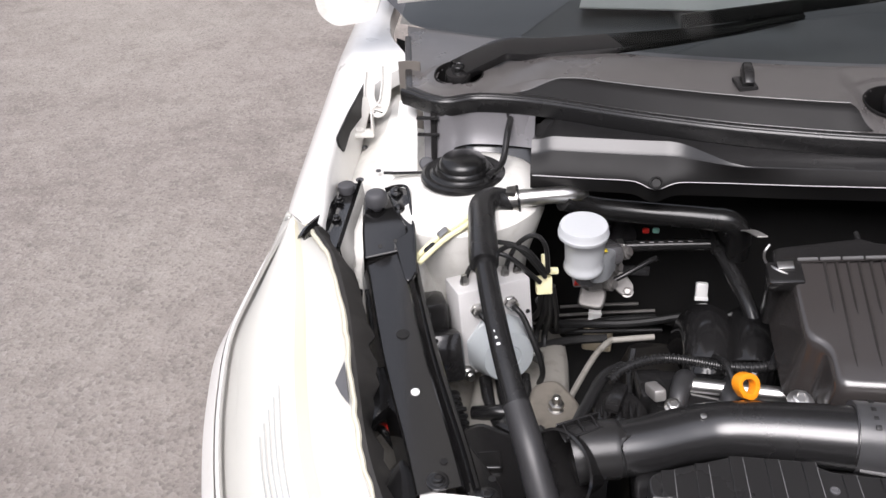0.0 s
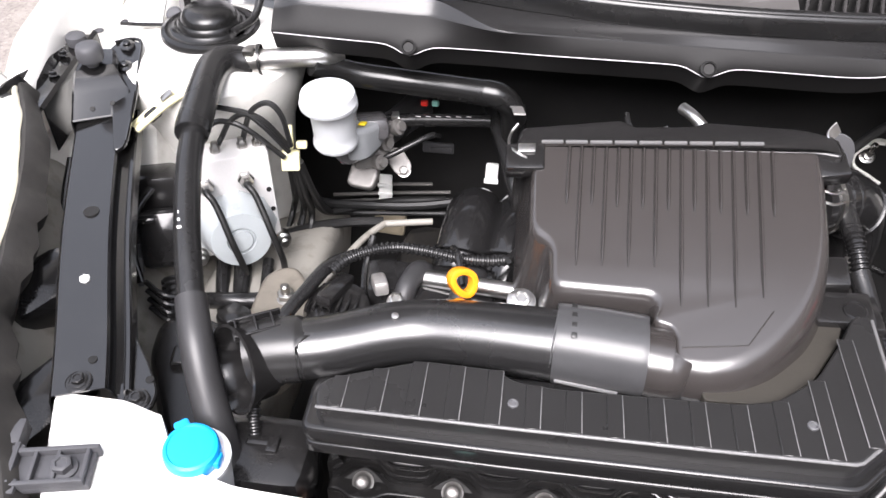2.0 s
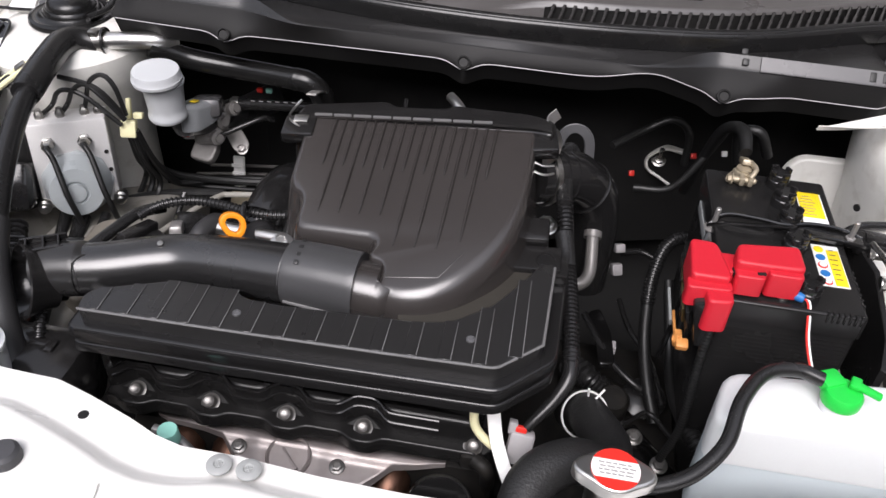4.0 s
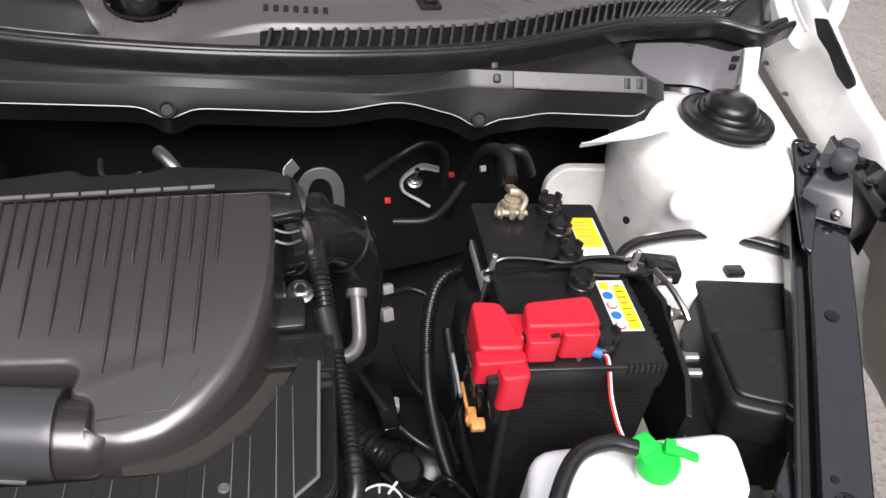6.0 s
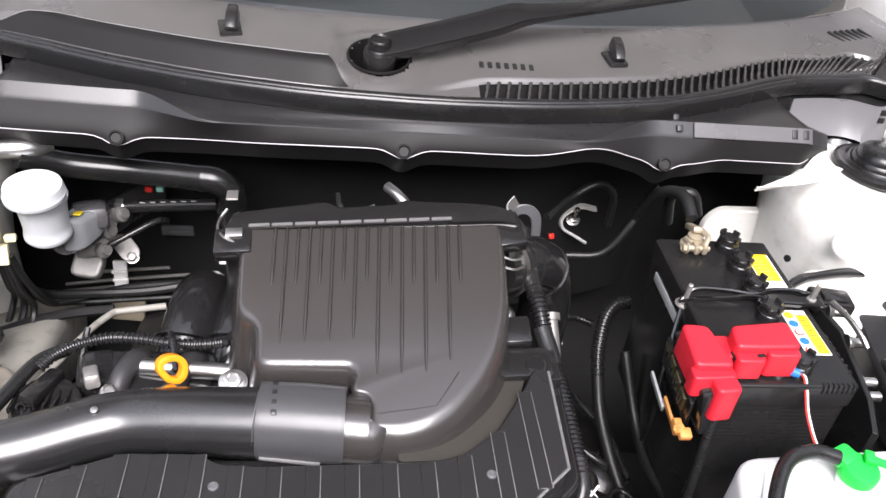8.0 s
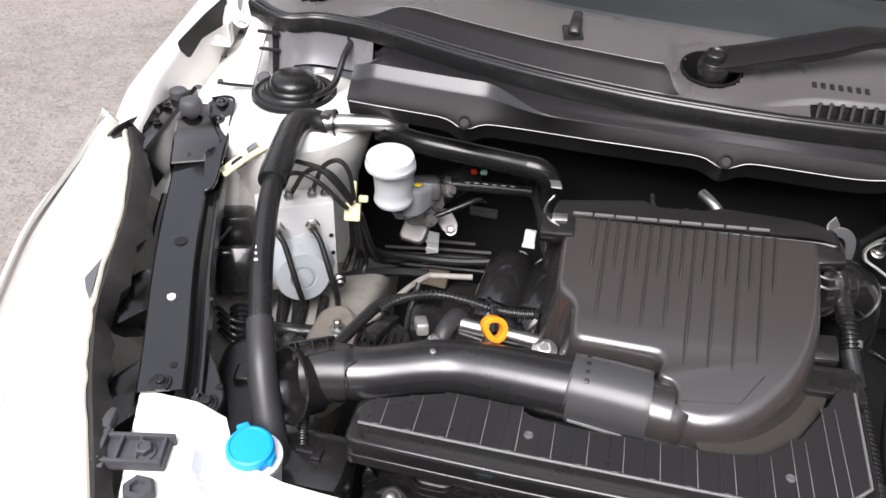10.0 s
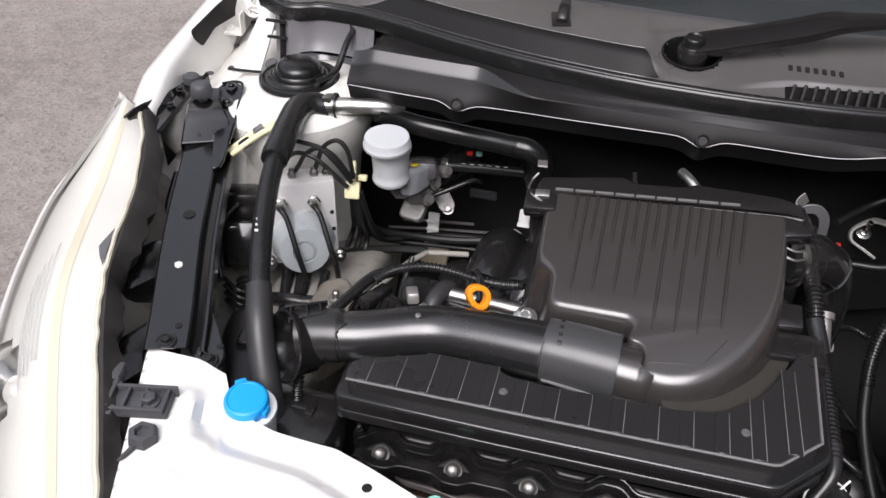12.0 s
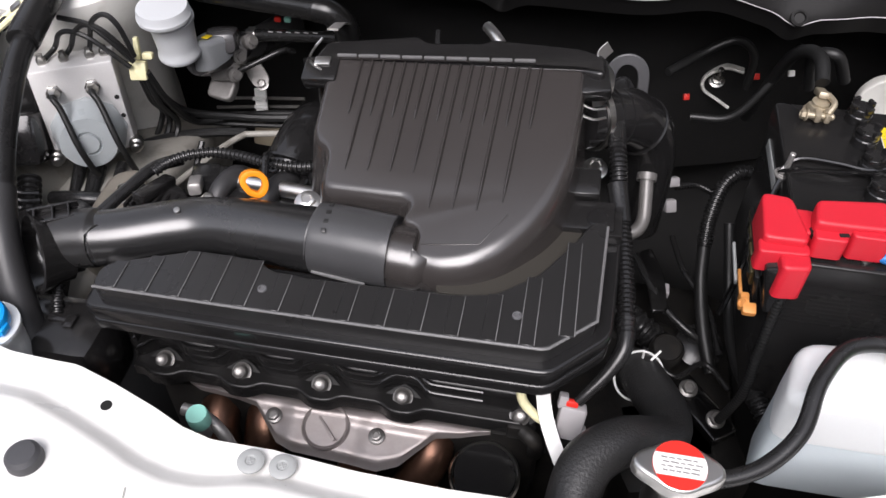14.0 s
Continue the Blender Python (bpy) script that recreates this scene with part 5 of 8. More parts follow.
sheet(bm, sh_surf, [top_l + (top_r - top_l) * i / 90 for i in range(91)], [i / 24 for i in range(25)])
thicken(bm, 0.0012)
part("sheet", bm, SHIELD, shield)
nrm = (0, -0.27, 0.96)
bm = B()
c = sh_pt(0.4985, 0.033, 0.003)
lathe(bm, c, nrm, [(0.0240, -0.004), (0.0240, 0.004), (0.0226, 0.0055), (0.0212, 0.004), (0.020, 0.003), (0, 0.003)], 40)
disc = part("stamped_disc", bm, SHIELD, shield, "round stamped disc with a diagonal bar")
bm = B()
rbox(bm, c + Vector(nrm) * 0.0042, (0.038, 0.0028, 0.0026), 0.0006, (16, 0, -48))
part("diagonal_bar", bm, SHIELD, disc)
bm = B()
for i, x in enumerate((0.494, 0.499, 0.504)):
    rbox(bm, c + Vector((x - 0.495, 0.009, 0.0025)) + Vector(nrm) * 0.0026, (0.0012, 0.006, 0.001), 0.0004, (16, 0, 0))
part("stamped_mark", bm, SHIELD, disc)
for x, d in ((0.4435, 0.030), (0.5500, 0.034)):
    bm = B()
    hexbolt(bm, sh_pt(x, d, 0.002), nrm, 0.0062, 0.007)
    part("bolt", bm, STEEL, shield)

# exhaust manifold below
man = thing("exhaust_manifold", (0.49, 0.73, 0.40), "heat-browned steel exhaust manifold under its shield", "exhaust manifold")
for x, x2 in ((0.375, 0.41), (0.425, 0.44), (0.53, 0.52), (0.60, 0.56)):
    bm = B()
    tube(bm, [(x, 0.79, 0.60), (x + 0.003, 0.748, 0.592), ((x + x2) / 2, 0.718, 0.55), (x2, 0.70, 0.48), (x2, 0.70, 0.40)], 0.021, 18)
    part("runner", bm, COPPER, man, "browned steel pipe")
bm = B()
cyl(bm, (0.66, 0.735, 0.50), (0.66, 0.715, 0.60), 0.032, 28, 0.004)
tube(bm, [(0.66, 0.73, 0.60), (0.66, 0.728, 0.612)], 0.030, 28)
single("oil_filter", bm, GLOSS, "black cylindrical canister beside the manifold", "canister")
bm = B()
lathe(bm, (0.66, 0.728, 0.606), (0, -0.2, 1), [(0.034, 0), (0.035, 0.003), (0.033, 0.006), (0.031, 0.004)], 32)
single("canister_band", bm, ZINC, "bright steel band round the canister", "band")

# gearbox and dark castings below the battery side
gear = thing("gearbox", (0.84, 0.92, 0.30), "dark oily gearbox casting with bolted ribs", "gearbox")
bm = B()
rbox(bm, (0.82, 0.95, 0.42), (0.24, 0.30, 0.22), 0.04)
rbox(bm, (0.86, 0.86, 0.47), (0.16, 0.14, 0.12), 0.03, (0, 0, 18))
tube(bm, [(0.76, 0.99, 0.46), (0.80, 1.0, 0.51), (0.86, 0.99, 0.51)], 0.030, 16)
part("casing", bm, GRIME, gear)
bm = B()
rbox(bm, (0.888, 0.892, 0.536), (0.085, 0.035, 0.016), 0.004, (0, 0, -52))
part("bracket", bm, BLACKPAINT, gear)
for p in ((0.873, 0.911, 0.546), (0.902, 0.875, 0.546)):
    bm = B()
    hexbolt(bm, p, (0, -0.3, 1), 0.008, 0.010)
    part("bolt", bm, STEEL, gear)
bm = B()
lathe(bm, (0.844, 0.949, 0.545), (0, -0.2, 1), [(0.020, 0), (0.020, 0.028), (0.017, 0.032), (0.0155, 0.030), (0, 0.031)], 28)
part("breather_cap", bm, GRIME, gear, "round dull plug on the gearbox")
bm = B()
tube(bm, [(0.79, 1.00, 0.56), (0.81, 0.975, 0.57), (0.835, 0.965, 0.555)], 0.016, 14, rib=0.002, pitch=0.008)
part("bellows", bm, RUBBER, gear)
bm = B()
lathe(bm, (0.885, 0.97, 0.55), (0, -0.3, 1), [(0.0, 0), (0.026, 0), (0.028, 0.006), (0.018, 0.010), (0.008, 0.012), (0, 0.012)], 24)
part("mount_bush", bm, RUBBER, gear)
bm = B()
rbox(bm, (0.836, 1.03, 0.575), (0.02, 0.016, 0.012), 0.002)
part("tab", bm, GREYCONN, gear)

# ---- air cleaner ----
air = thing("air_cleaner", (0.55, 0.88, 0.745), "large black plastic air cleaner with ribbed lid over the engine", "air cleaner")


def low_z(x, y):
    return 0.806 + 0.065 * (x - 0.455)


LOW = [(0.302, 0.745), (0.300, 0.766), (0.308, 0.775), (0.380, 0.798), (0.440, 0.794), (0.454, 0.783), (0.490, 0.7785), (0.620, 0.776), (0.652, 0.781), (0.686, 0.807), (0.714, 0.850), (0.727, 0.876), (0.741, 0.878), (0.737, 0.763), (0.699, 0.729), (0.600, 0.732), (0.450, 0.738)]
bm = B()
slab(bm, rounded(LOW, 0.008, 4), low_z, lambda x, y: low_z(x, y) - 0.022, 0.002)
base = part("base_top", bm, GRAINED, air)
RIM = [(0.290, 0.737), (0.290, 0.79), (0.38, 0.806), (0.50, 0.80), (0.64, 0.80), (0.72, 0.895), (0.757, 0.895), (0.752, 0.763), (0.705, 0.718), (0.60, 0.722), (0.45, 0.728)]
bm = B()
slab(bm, rounded(RIM, 0.010, 3), lambda x, y: low_z(x, y) - 0.018, lambda x, y: low_z(x, y) - 0.030, 0.004)
slab(bm, inset(rounded(RIM, 0.010, 3), 0.003), lambda x, y: low_z(x, y) - 0.0305, lambda x, y: low_z(x, y) - 0.038, 0.002)
slab(bm, inset(rounded(RIM, 0.010, 3), 0.001), lambda x, y: low_z(x, y) - 0.039, lambda x, y: low_z(x, y) - 0.050, 0.003)
part("base_rim", bm, GLOSS, air)
bm = B()
slab(bm, inset(rounded(RIM, 0.010, 3), 0.030), lambda x, y: low_z(x, y) - 0.049, lambda x, y: low_z(x, y) - 0.085, 0.004)
part("base_tray", bm, GLOSS, air)
# dusty floor of the recess under the lid's shoulder
bm = B()
slab(bm, rounded([(0.60, 0.785), (0.652, 0.785), (0.686, 0.811), (0.714, 0.854), (0.724, 0.882), (0.66, 0.885), (0.60, 0.83)], 0.006), lambda x, y: low_z(x, y) - 0.010, lambda x, y: low_z(x, y) - 0.02, 0.001)
part("recess_floor", bm, DUSTY, air, "brown dusty floor of the recess")
# flat raised bars across the base; paler strips paint the light on their edges
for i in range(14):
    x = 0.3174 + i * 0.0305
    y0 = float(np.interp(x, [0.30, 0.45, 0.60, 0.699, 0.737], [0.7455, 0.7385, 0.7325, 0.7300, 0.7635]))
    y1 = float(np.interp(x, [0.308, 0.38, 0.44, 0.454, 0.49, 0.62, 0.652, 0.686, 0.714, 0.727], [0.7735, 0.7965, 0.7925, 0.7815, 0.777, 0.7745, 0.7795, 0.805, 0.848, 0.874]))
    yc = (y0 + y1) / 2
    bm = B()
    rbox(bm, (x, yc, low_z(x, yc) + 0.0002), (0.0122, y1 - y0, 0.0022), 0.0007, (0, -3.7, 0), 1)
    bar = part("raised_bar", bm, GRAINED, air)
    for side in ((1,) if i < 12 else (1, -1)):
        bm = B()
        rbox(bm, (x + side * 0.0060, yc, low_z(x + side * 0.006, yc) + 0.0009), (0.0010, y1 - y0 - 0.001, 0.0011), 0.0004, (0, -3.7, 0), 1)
        part("lit_edge", bm, EDGELIGHT, bar)
# bead round the base, paler to paint the light on its rim
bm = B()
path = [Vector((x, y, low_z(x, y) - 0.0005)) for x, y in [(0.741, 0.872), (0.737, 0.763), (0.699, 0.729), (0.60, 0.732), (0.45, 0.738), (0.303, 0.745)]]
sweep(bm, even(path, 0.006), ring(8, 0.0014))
part("edge_bead", bm, EDGELIGHT, air)
for x, y in ((0.4545, 0.7605), (0.6728, 0.7597)):
    bm = B()
    lathe(bm, (x, y, low_z(x, y)), (0, 0, 1), [(0.0042, 0), (0.0042, 0.0015), (0.0032, 0.002), (0.0025, 0.0008), (0, 0.0008)], 16)
    part("screw", bm, MIDGREY, air)


def lid_z(x, y):
    return 0.84 + 0.32 * (y - 0.861) + 0.10 * (x - 0.56)


# the lid's edge is tight on the duct side and rolls over broadly round the outlet: (x, y, width of the roll)
LIDO = [(0.452, 1.014, 0.004), (0.4555, 0.918, 0.008), (0.474, 0.906, 0.007), (0.4755, 0.864, 0.009), (0.563, 0.858, 0.009), (0.559, 0.837, 0.004), (0.577, 0.833, 0.004), (0.571, 0.800, 0.012), (0.597, 0.7905, 0.017), (0.628, 0.794, 0.019), (0.658, 0.812, 0.019), (0.684, 0.842, 0.018), (0.699, 0.872, 0.017), (0.706, 0.910, 0.014), (0.707, 0.96, 0.010), (0.704, 1.010, 0.005)]
LIDR = rounded([p[:2] for p in LIDO], 0.014, 5)
ROLL = [p[2] for p in LIDO for k in range(6)]
for k in range(6):
    ROLL = [(ROLL[i - 1] + ROLL[i] * 2 + ROLL[(i + 1) % len(ROLL)]) / 4 for i in range(len(ROLL))]
bm = B()
rows = []
for out, drop in ((0.009, 0.075), (0.006, 0.055)):
    rows.append([bm.verts.new((x, y, lid_z(x, y) - drop)) for x, y in inset(LIDR, -out)])
for k in range(9):
    a = math.pi / 2 * k / 8
    q = inset(LIDR, [r * (1 - math.cos(a)) for r in ROLL])
    rows.append([bm.verts.new((x, y, lid_z(x, y) - 1.45 * r * (1 - math.sin(a)))) for (x, y), r in zip(q, ROLL)])
for r, q in zip(rows, rows[1:]):
    for k in range(len(LIDR)):
        bm.faces.new((r[k], r[(k + 1) % len(LIDR)], q[(k + 1) % len(LIDR)], q[k]))
bm.faces.new(rows[-1])
lid = part("lid", bm, LID, air, "matt grey-black ribbed lid")
bm = B()
REAR = [(0.436, 1.000), (0.440, 1.038), (0.535, 1.052), (0.545, 1.040), (0.600, 1.040), (0.610, 1.048), (0.695, 1.035), (0.722, 1.022), (0.722, 0.990), (0.70, 0.998), (0.46, 1.004)]
slab(bm, rounded(REAR, 0.008, 3), lambda x, y: lid_z(x, 1.0) + 0.002, lambda x, y: lid_z(x, 1.0) - 0.075, 0.004)
part("filter_housing", bm, PLASTIC, air)
bm = B()
rbox(bm, (0.447, 0.995, 0.866), (0.036, 0.030, 0.016), 0.003, (15, -6, 0))
part("corner_lug", bm, PLASTIC, air)
bm = B()
rbox(bm, (0.712, 1.000, 0.888), (0.030, 0.040, 0.016), 0.003, (15, -6, 10))
part("corner_lug", bm, PLASTIC, air)
# hinge bar in short lengths, its highlight put into a paler colour
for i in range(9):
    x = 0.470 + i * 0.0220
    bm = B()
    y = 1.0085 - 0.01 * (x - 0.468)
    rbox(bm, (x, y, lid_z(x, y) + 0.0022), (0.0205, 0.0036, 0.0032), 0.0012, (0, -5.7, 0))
    part("hinge_piece", bm, EDGELIGHT, air)
# ribs raised on the lid
for i in range(17):
    x = 0.4863 + i * 0.01102
    long = i % 2 == 1
    y1 = 1.004 - 0.0003 * i
    if long:
        y0 = 0.885 if i < 8 else (0.851 if i < 15 else 0.860)
    else:
        y0 = 0.944 - 0.0006 * i
    bm = B()
    sweep(bm, [Vector((x - 0.0026 * i * (1.0 - y), y, lid_z(x, y) + 0.0002)) for y in np.linspace(y0, y1, 10)], [(-0.0024, -0.002), (-0.0013, 0.0018), (-0.0005, 0.0030), (0.0005, 0.0030), (0.0013, 0.0018), (0.0024, -0.002)], [0.3, 0.8, 1, 1, 1, 1, 1, 1, 1, 1])
    part("rib", bm, LID, lid)
bm = B()
tube(bm, [(0.582, 0.8165, lid_z(0.582, 0.8165) + 0.0002), (0.632, 0.820, lid_z(0.632, 0.820) + 0.0002), (0.6527, 0.849, lid_z(0.6527, 0.849) + 0.0002)], 0.0006, 5, 6, smooth=False)
part("mould_line", bm, LID, lid)
# short outlet stub into the lid
bm = B()
tube(bm, [(0.540, 0.8225, 0.8035), (0.560, 0.8205, 0.803), (0.5745, 0.8195, 0.8025), (0.5765, 0.8195, 0.8025), (0.5775, 0.8195, 0.8025)], [0.0300, 0.0300, 0.0300, 0.0290, 0.026], 32, 8)
part("outlet_stub", bm, LID, air)
bm = B()
tube(bm, [(0.486, 0.829, 0.805), (0.487, 0.829, 0.805), (0.520, 0.826, 0.806), (0.553, 0.8225, 0.8065), (0.554, 0.8225, 0.8065)], [0.0318, 0.0330, 0.0338, 0.0338, 0.0325], 40, 6)
slv = part("sleeve", bm, SLEEVE, air, "worn grey-black rubber coupling sleeve")
# bright lip line under the sleeve, its shine put into the colour
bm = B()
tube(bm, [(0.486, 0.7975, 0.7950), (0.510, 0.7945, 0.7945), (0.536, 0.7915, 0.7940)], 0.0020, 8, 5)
part("lower_lip", bm, EDGELIGHT, slv)
for i in range(4):
    bm = B()
    rbox(bm, (0.497, 0.8365 - 0.010 * i + 0.004, 0.8395 - 0.0014 * abs(i - 0.6)), (0.0045, 0.0045, 0.0008), 0.0003, (-10 + 12 * i, 0, 0))
    part("moulded_mark", bm, GRAINED, slv)
# clips
bm = B()
tube(bm, [(0.448, 0.990, 0.872), (0.436, 0.998, 0.874), (0.430, 1.012, 0.872), (0.431, 1.028, 0.873), (0.437, 1.036, 0.879)], 0.0014, 6)
tube(bm, [(0.450, 0.985, 0.862), (0.436, 0.992, 0.860), (0.431, 1.006, 0.862)], 0.0013, 6)
rbox(bm, (0.447, 1.0, 0.877), (0.016, 0.010, 0.002), 0.0006, (15, -6, 0))
part("spring_clip", bm, ALU, air, "bright steel spring clip")
bm = B()
path = spline([(0.714, 0.985, 0.874), (0.722, 0.988, 0.876), (0.728, 0.998, 0.884), (0.727, 1.010, 0.892), (0.720, 1.018, 0.896), (0.717, 1.026, 0.900), (0.724, 1.034, 0.905)], 5)
sweep(bm, path, rounded([(-0.0009, -0.006), (0.0009, -0.006), (0.0009, 0.006), (-0.0009, 0.006)], 0.0004, 1))
tube(bm, [(0.70, 0.978, 0.878), (0.715, 0.975, 0.874), (0.727, 0.978, 0.874)], 0.0013, 6)
tube(bm, [(0.70, 0.970, 0.872), (0.716, 0.967, 0.868), (0.728, 0.972, 0.868)], 0.0013, 6)
part("spring_clip", bm, ALU, air, "pale steel spring clip")
# bracket ears at the harness side
bm = B()
rbox(bm, (0.714, 0.922, 0.823), (0.036, 0.030, 0.022), 0.003, (14, -6, 0))
rbox(bm, (0.722, 0.888, 0.816), (0.050, 0.034, 0.012), 0.002, (6, -4, 0))
rbox(bm, (0.741, 0.888, 0.812), (0.028, 0.040, 0.012), 0.002, (0, -4, 0))
ear = part("mounting_ear", bm, PLASTIC, air)
bm = B()
lathe(bm, (0.7315, 0.884, 0.8215), (0, -0.1, 1), [(0.0100, 0), (0.0100, 0.0015), (0.0085, 0.002), (0.0080, 0.001), (0, 0.001)], 24)
part("plug", bm, GLOSS, ear)

# intake duct with its open horn
duct = thing("intake_duct", (0.36, 0.83, 0.75), "shiny black plastic intake duct with an open horn", "intake duct")
bm = B()
tube(bm, [(0.268, 0.806, 0.786), (0.30, 0.815, 0.787), (0.345, 0.832, 0.789), (0.375, 0.838, 0.791), (0.42, 0.835, 0.797), (0.492, 0.826, 0.805)], [0.0262, 0.0268, 0.0276, 0.0278, 0.0288, 0.0305], 40, 8)
part("pipe", bm, DUCT, duct)
bm = B()
tube(bm, [(0.234, 0.801, 0.782), (0.250, 0.804, 0.785), (0.2735, 0.808, 0.787), (0.2745, 0.808, 0.787)], [0.0290, 0.0285, 0.0282, 0.0265], 36, 5)
part("collar", bm, GRAINED, duct)
bm = B()
axis = Vector((-0.62, -0.62, 0.30)).normalized()
hc = Vector((0.236, 0.795, 0.776))
lathe(bm, hc, axis, [(0.030, -0.010), (0.032, 0.004), (0.037, 0.016), (0.0385, 0.020), (0.036, 0.021), (0.031, 0.012), (0.026, 0.0), (0.024, -0.02), (0, -0.022)], 36)
horn = part("horn", bm, PLASTIC, duct, "flared horn mouth")
bm = B()
LT = pose(0.240, 0.806, 0.812, 12, 0, 28)
for q, size in (((0, 0.009, 0), (0.044, 0.002, 0.008)), ((0, -0.007, 0), (0.038, 0.002, 0.008)), ((-0.016, 0.001, 0), (0.002, 0.016, 0.008)), ((0.0, 0.001, 0), (0.002, 0.016, 0.008)), ((0.014, 0.001, 0), (0.002, 0.016, 0.008)), ((0, 0.001, -0.004), (0.040, 0.016, 0.002))):
    bar = B()
    rbox(bar, q, size, 0.0005)
    bmesh.ops.transform(bar, matrix=LT, verts=bar.verts)
    join(bm, bar)
part("lattice_tab", bm, PLASTIC, horn)
bm = B()
lathe(bm, (0.352, 0.828, 0.8175), (0, -0.3, 1), [(0.003, 0), (0.003, 0.0015), (0, 0.002)], 12)
part("screw", bm, ZINC, duct)
# resonator lower box beside the engine front
res = thing("resonator_box", (0.25, 0.745, 0.65), "black plastic resonator box below the intake horn", "resonator")
bm = B()
rbox(bm, (0.245, 0.745, 0.69), (0.10, 0.075, 0.09), 0.018)
part("box", bm, PLASTIC, res)
bm = B()
slab(bm, rounded([(0.105, 0.884), (0.132, 0.904), (0.178, 0.885), (0.205, 0.80), (0.190, 0.757), (0.157, 0.752), (0.11, 0.843)], 0.014), lambda x, y: 0.715 + 0.05 * (y - 0.82), lambda x, y: 0.60, 0.010, 4)
part("upper_chamber", bm, PLASTIC, res)
bm = B()
slab(bm, rounded([(0.135, 0.850), (0.160, 0.855), (0.165, 0.830), (0.138, 0.826)], 0.004), lambda x, y: 0.724, lambda x, y: 0.71, 0.003)
part("moulded_boss", bm, PLASTIC, res)

# air hose elbow to the throttle, with its clamp
elb = thing("air_hose", (0.78, 1.0, 0.75), "smooth black air hose elbow with moulded seams", "hose")
ELB = [(0.705, 0.998, 0.843), (0.728, 1.014, 0.837), (0.752, 1.031, 0.826), (0.772, 1.046, 0.806), (0.783, 1.054, 0.775), (0.787, 1.056, 0.73), (0.787, 1.055, 0.66)]
bm = B()
tube(bm, ELB, 0.0300, 32, 8)
part("elbow", bm, GLOSS, elb)
bm = B()
lathe(bm, (0.7695, 1.044, 0.8085), (0.020, 0.015, -0.022), [(0.0295, -0.002), (0.0322, -0.0012), (0.0322, 0.0012), (0.0295, 0.002)], 36)
part("moulded_ring", bm, GLOSS, elb)
for side, a, b in (((0.28, 0.45, 0.85), 0, 3), ((0.35, -0.85, -0.15), 0, 3)):
    bm = B()
    way = Vector(side).normalized()
    tube(bm, [Vector(p) + way * 0.0300 for p in ELB[a:b]] + [Vector(ELB[3]) + way * 0.0292], 0.0016, 8, 6)
    part("seam", bm, GLOSS, elb)
for k in (0.10, 0.55):
    bm = B()
    lathe(bm, Vector(ELB[1]).lerp(Vector(ELB[2]), k - 0.1), (0.024, 0.017, -0.009), [(0.029, 0), (0.0316, 0.001), (0.0316, 0.0035), (0.029, 0.0045)], 32)
    part("moulded_ring", bm, GLOSS, elb)
bm = B()
lathe(bm, (0.716, 1.0055, 0.8405), (0.023, 0.016, -0.006), [(0.0300, 0), (0.0325, 0), (0.0325, 0.006), (0.0300, 0.006)], 40)
for k in range(40):
    a = 2 * math.pi * k / 40
    rbox(bm, Vector((0.7165, 1.0060, 0.8403)) + 0.0327 * (Vector((-0.57, 0.82, 0)) * math.cos(a) + Vector((0.17, 0.12, 0.98)) * math.sin(a)) + Vector((0.0024, 0.0017, -0.0006)), (0.0012, 0.0012, 0.0012), 0.0, (0, 0, 35))
part("clamp_band", bm, ZINC, elb, "bright worm-drive clamp band")

# ---- brake side of the bay ----
abs_u = thing("brake_modulator", (0.155, 1.03, 0.68), "machined aluminium brake modulator with a round grey motor", "brake modulator")
AB = pose(0.1306, 1.044, 0.7496, -10, 0, 27)
bm = B()
rbox(bm, (0, 0, 0), (0.092, 0.050, 0.112), 0.003)
bmesh.ops.transform(bm, matrix=AB, verts=bm.verts)
part("valve_block", bm, BLOCK, abs_u, "pale machined aluminium block")


def ab(x, y, z):
    return AB @ Vector((x, y, z))


front = AB.to_3x3() @ Vector((0, -1, 0))
upw = AB.to_3x3() @ Vector((0, 0, 1))
bm = B()
lathe(bm, ab(0.0, -0.025, -0.024), front, [(0.0405, 0), (0.0405, 0.006), (0.037, 0.012), (0.0335, 0.028), (0.031, 0.033), (0.0155, 0.035), (0.014, 0.032), (0.0125, 0.032), (0.0115, 0.036), (0, 0.037)], 44)
motor = part("motor", bm, MOTOR, abs_u, "round pale grey motor cover")
bm = B()
lathe(bm, ab(0.0, -0.025, -0.024), front, [(0.043, 0), (0.043, 0.004), (0.040, 0.007)], 9)
part("motor_flange", bm, MOTOR, motor)
for x, z in ((-0.044, -0.050), (0.046, -0.050)):
    bm = B()
    lathe(bm, ab(x, -0.020, z), front, [(0.0085, 0), (0.0085, 0.012), (0.006, 0.014), (0.006, 0.020), (0.004, 0.022), (0, 0.022)], 14)
    part("stud", bm, ZINC, abs_u)
pipes = [
    [ab(-0.030, -0.004, 0.058), (0.104, 1.062, 0.810), (0.117, 1.060, 0.830), (0.132, 1.060, 0.836), (0.155, 1.060, 0.829), (0.190, 1.066, 0.792)],
    [ab(-0.006, -0.004, 0.058), (0.126, 1.062, 0.815), (0.139, 1.060, 0.837), (0.157, 1.060, 0.847), (0.176, 1.060, 0.832), (0.196, 1.066, 0.800)],
    [ab(0.022, -0.004, 0.058), (0.152, 1.064, 0.826), (0.164, 1.060, 0.852), (0.182, 1.060, 0.863), (0.195, 1.060, 0.849), (0.199, 1.066, 0.808)],
    [(0.124, 1.060, 0.853), (0.157, 1.060, 0.849), (0.177, 1.060, 0.839), (0.197, 1.066, 0.806)],
]
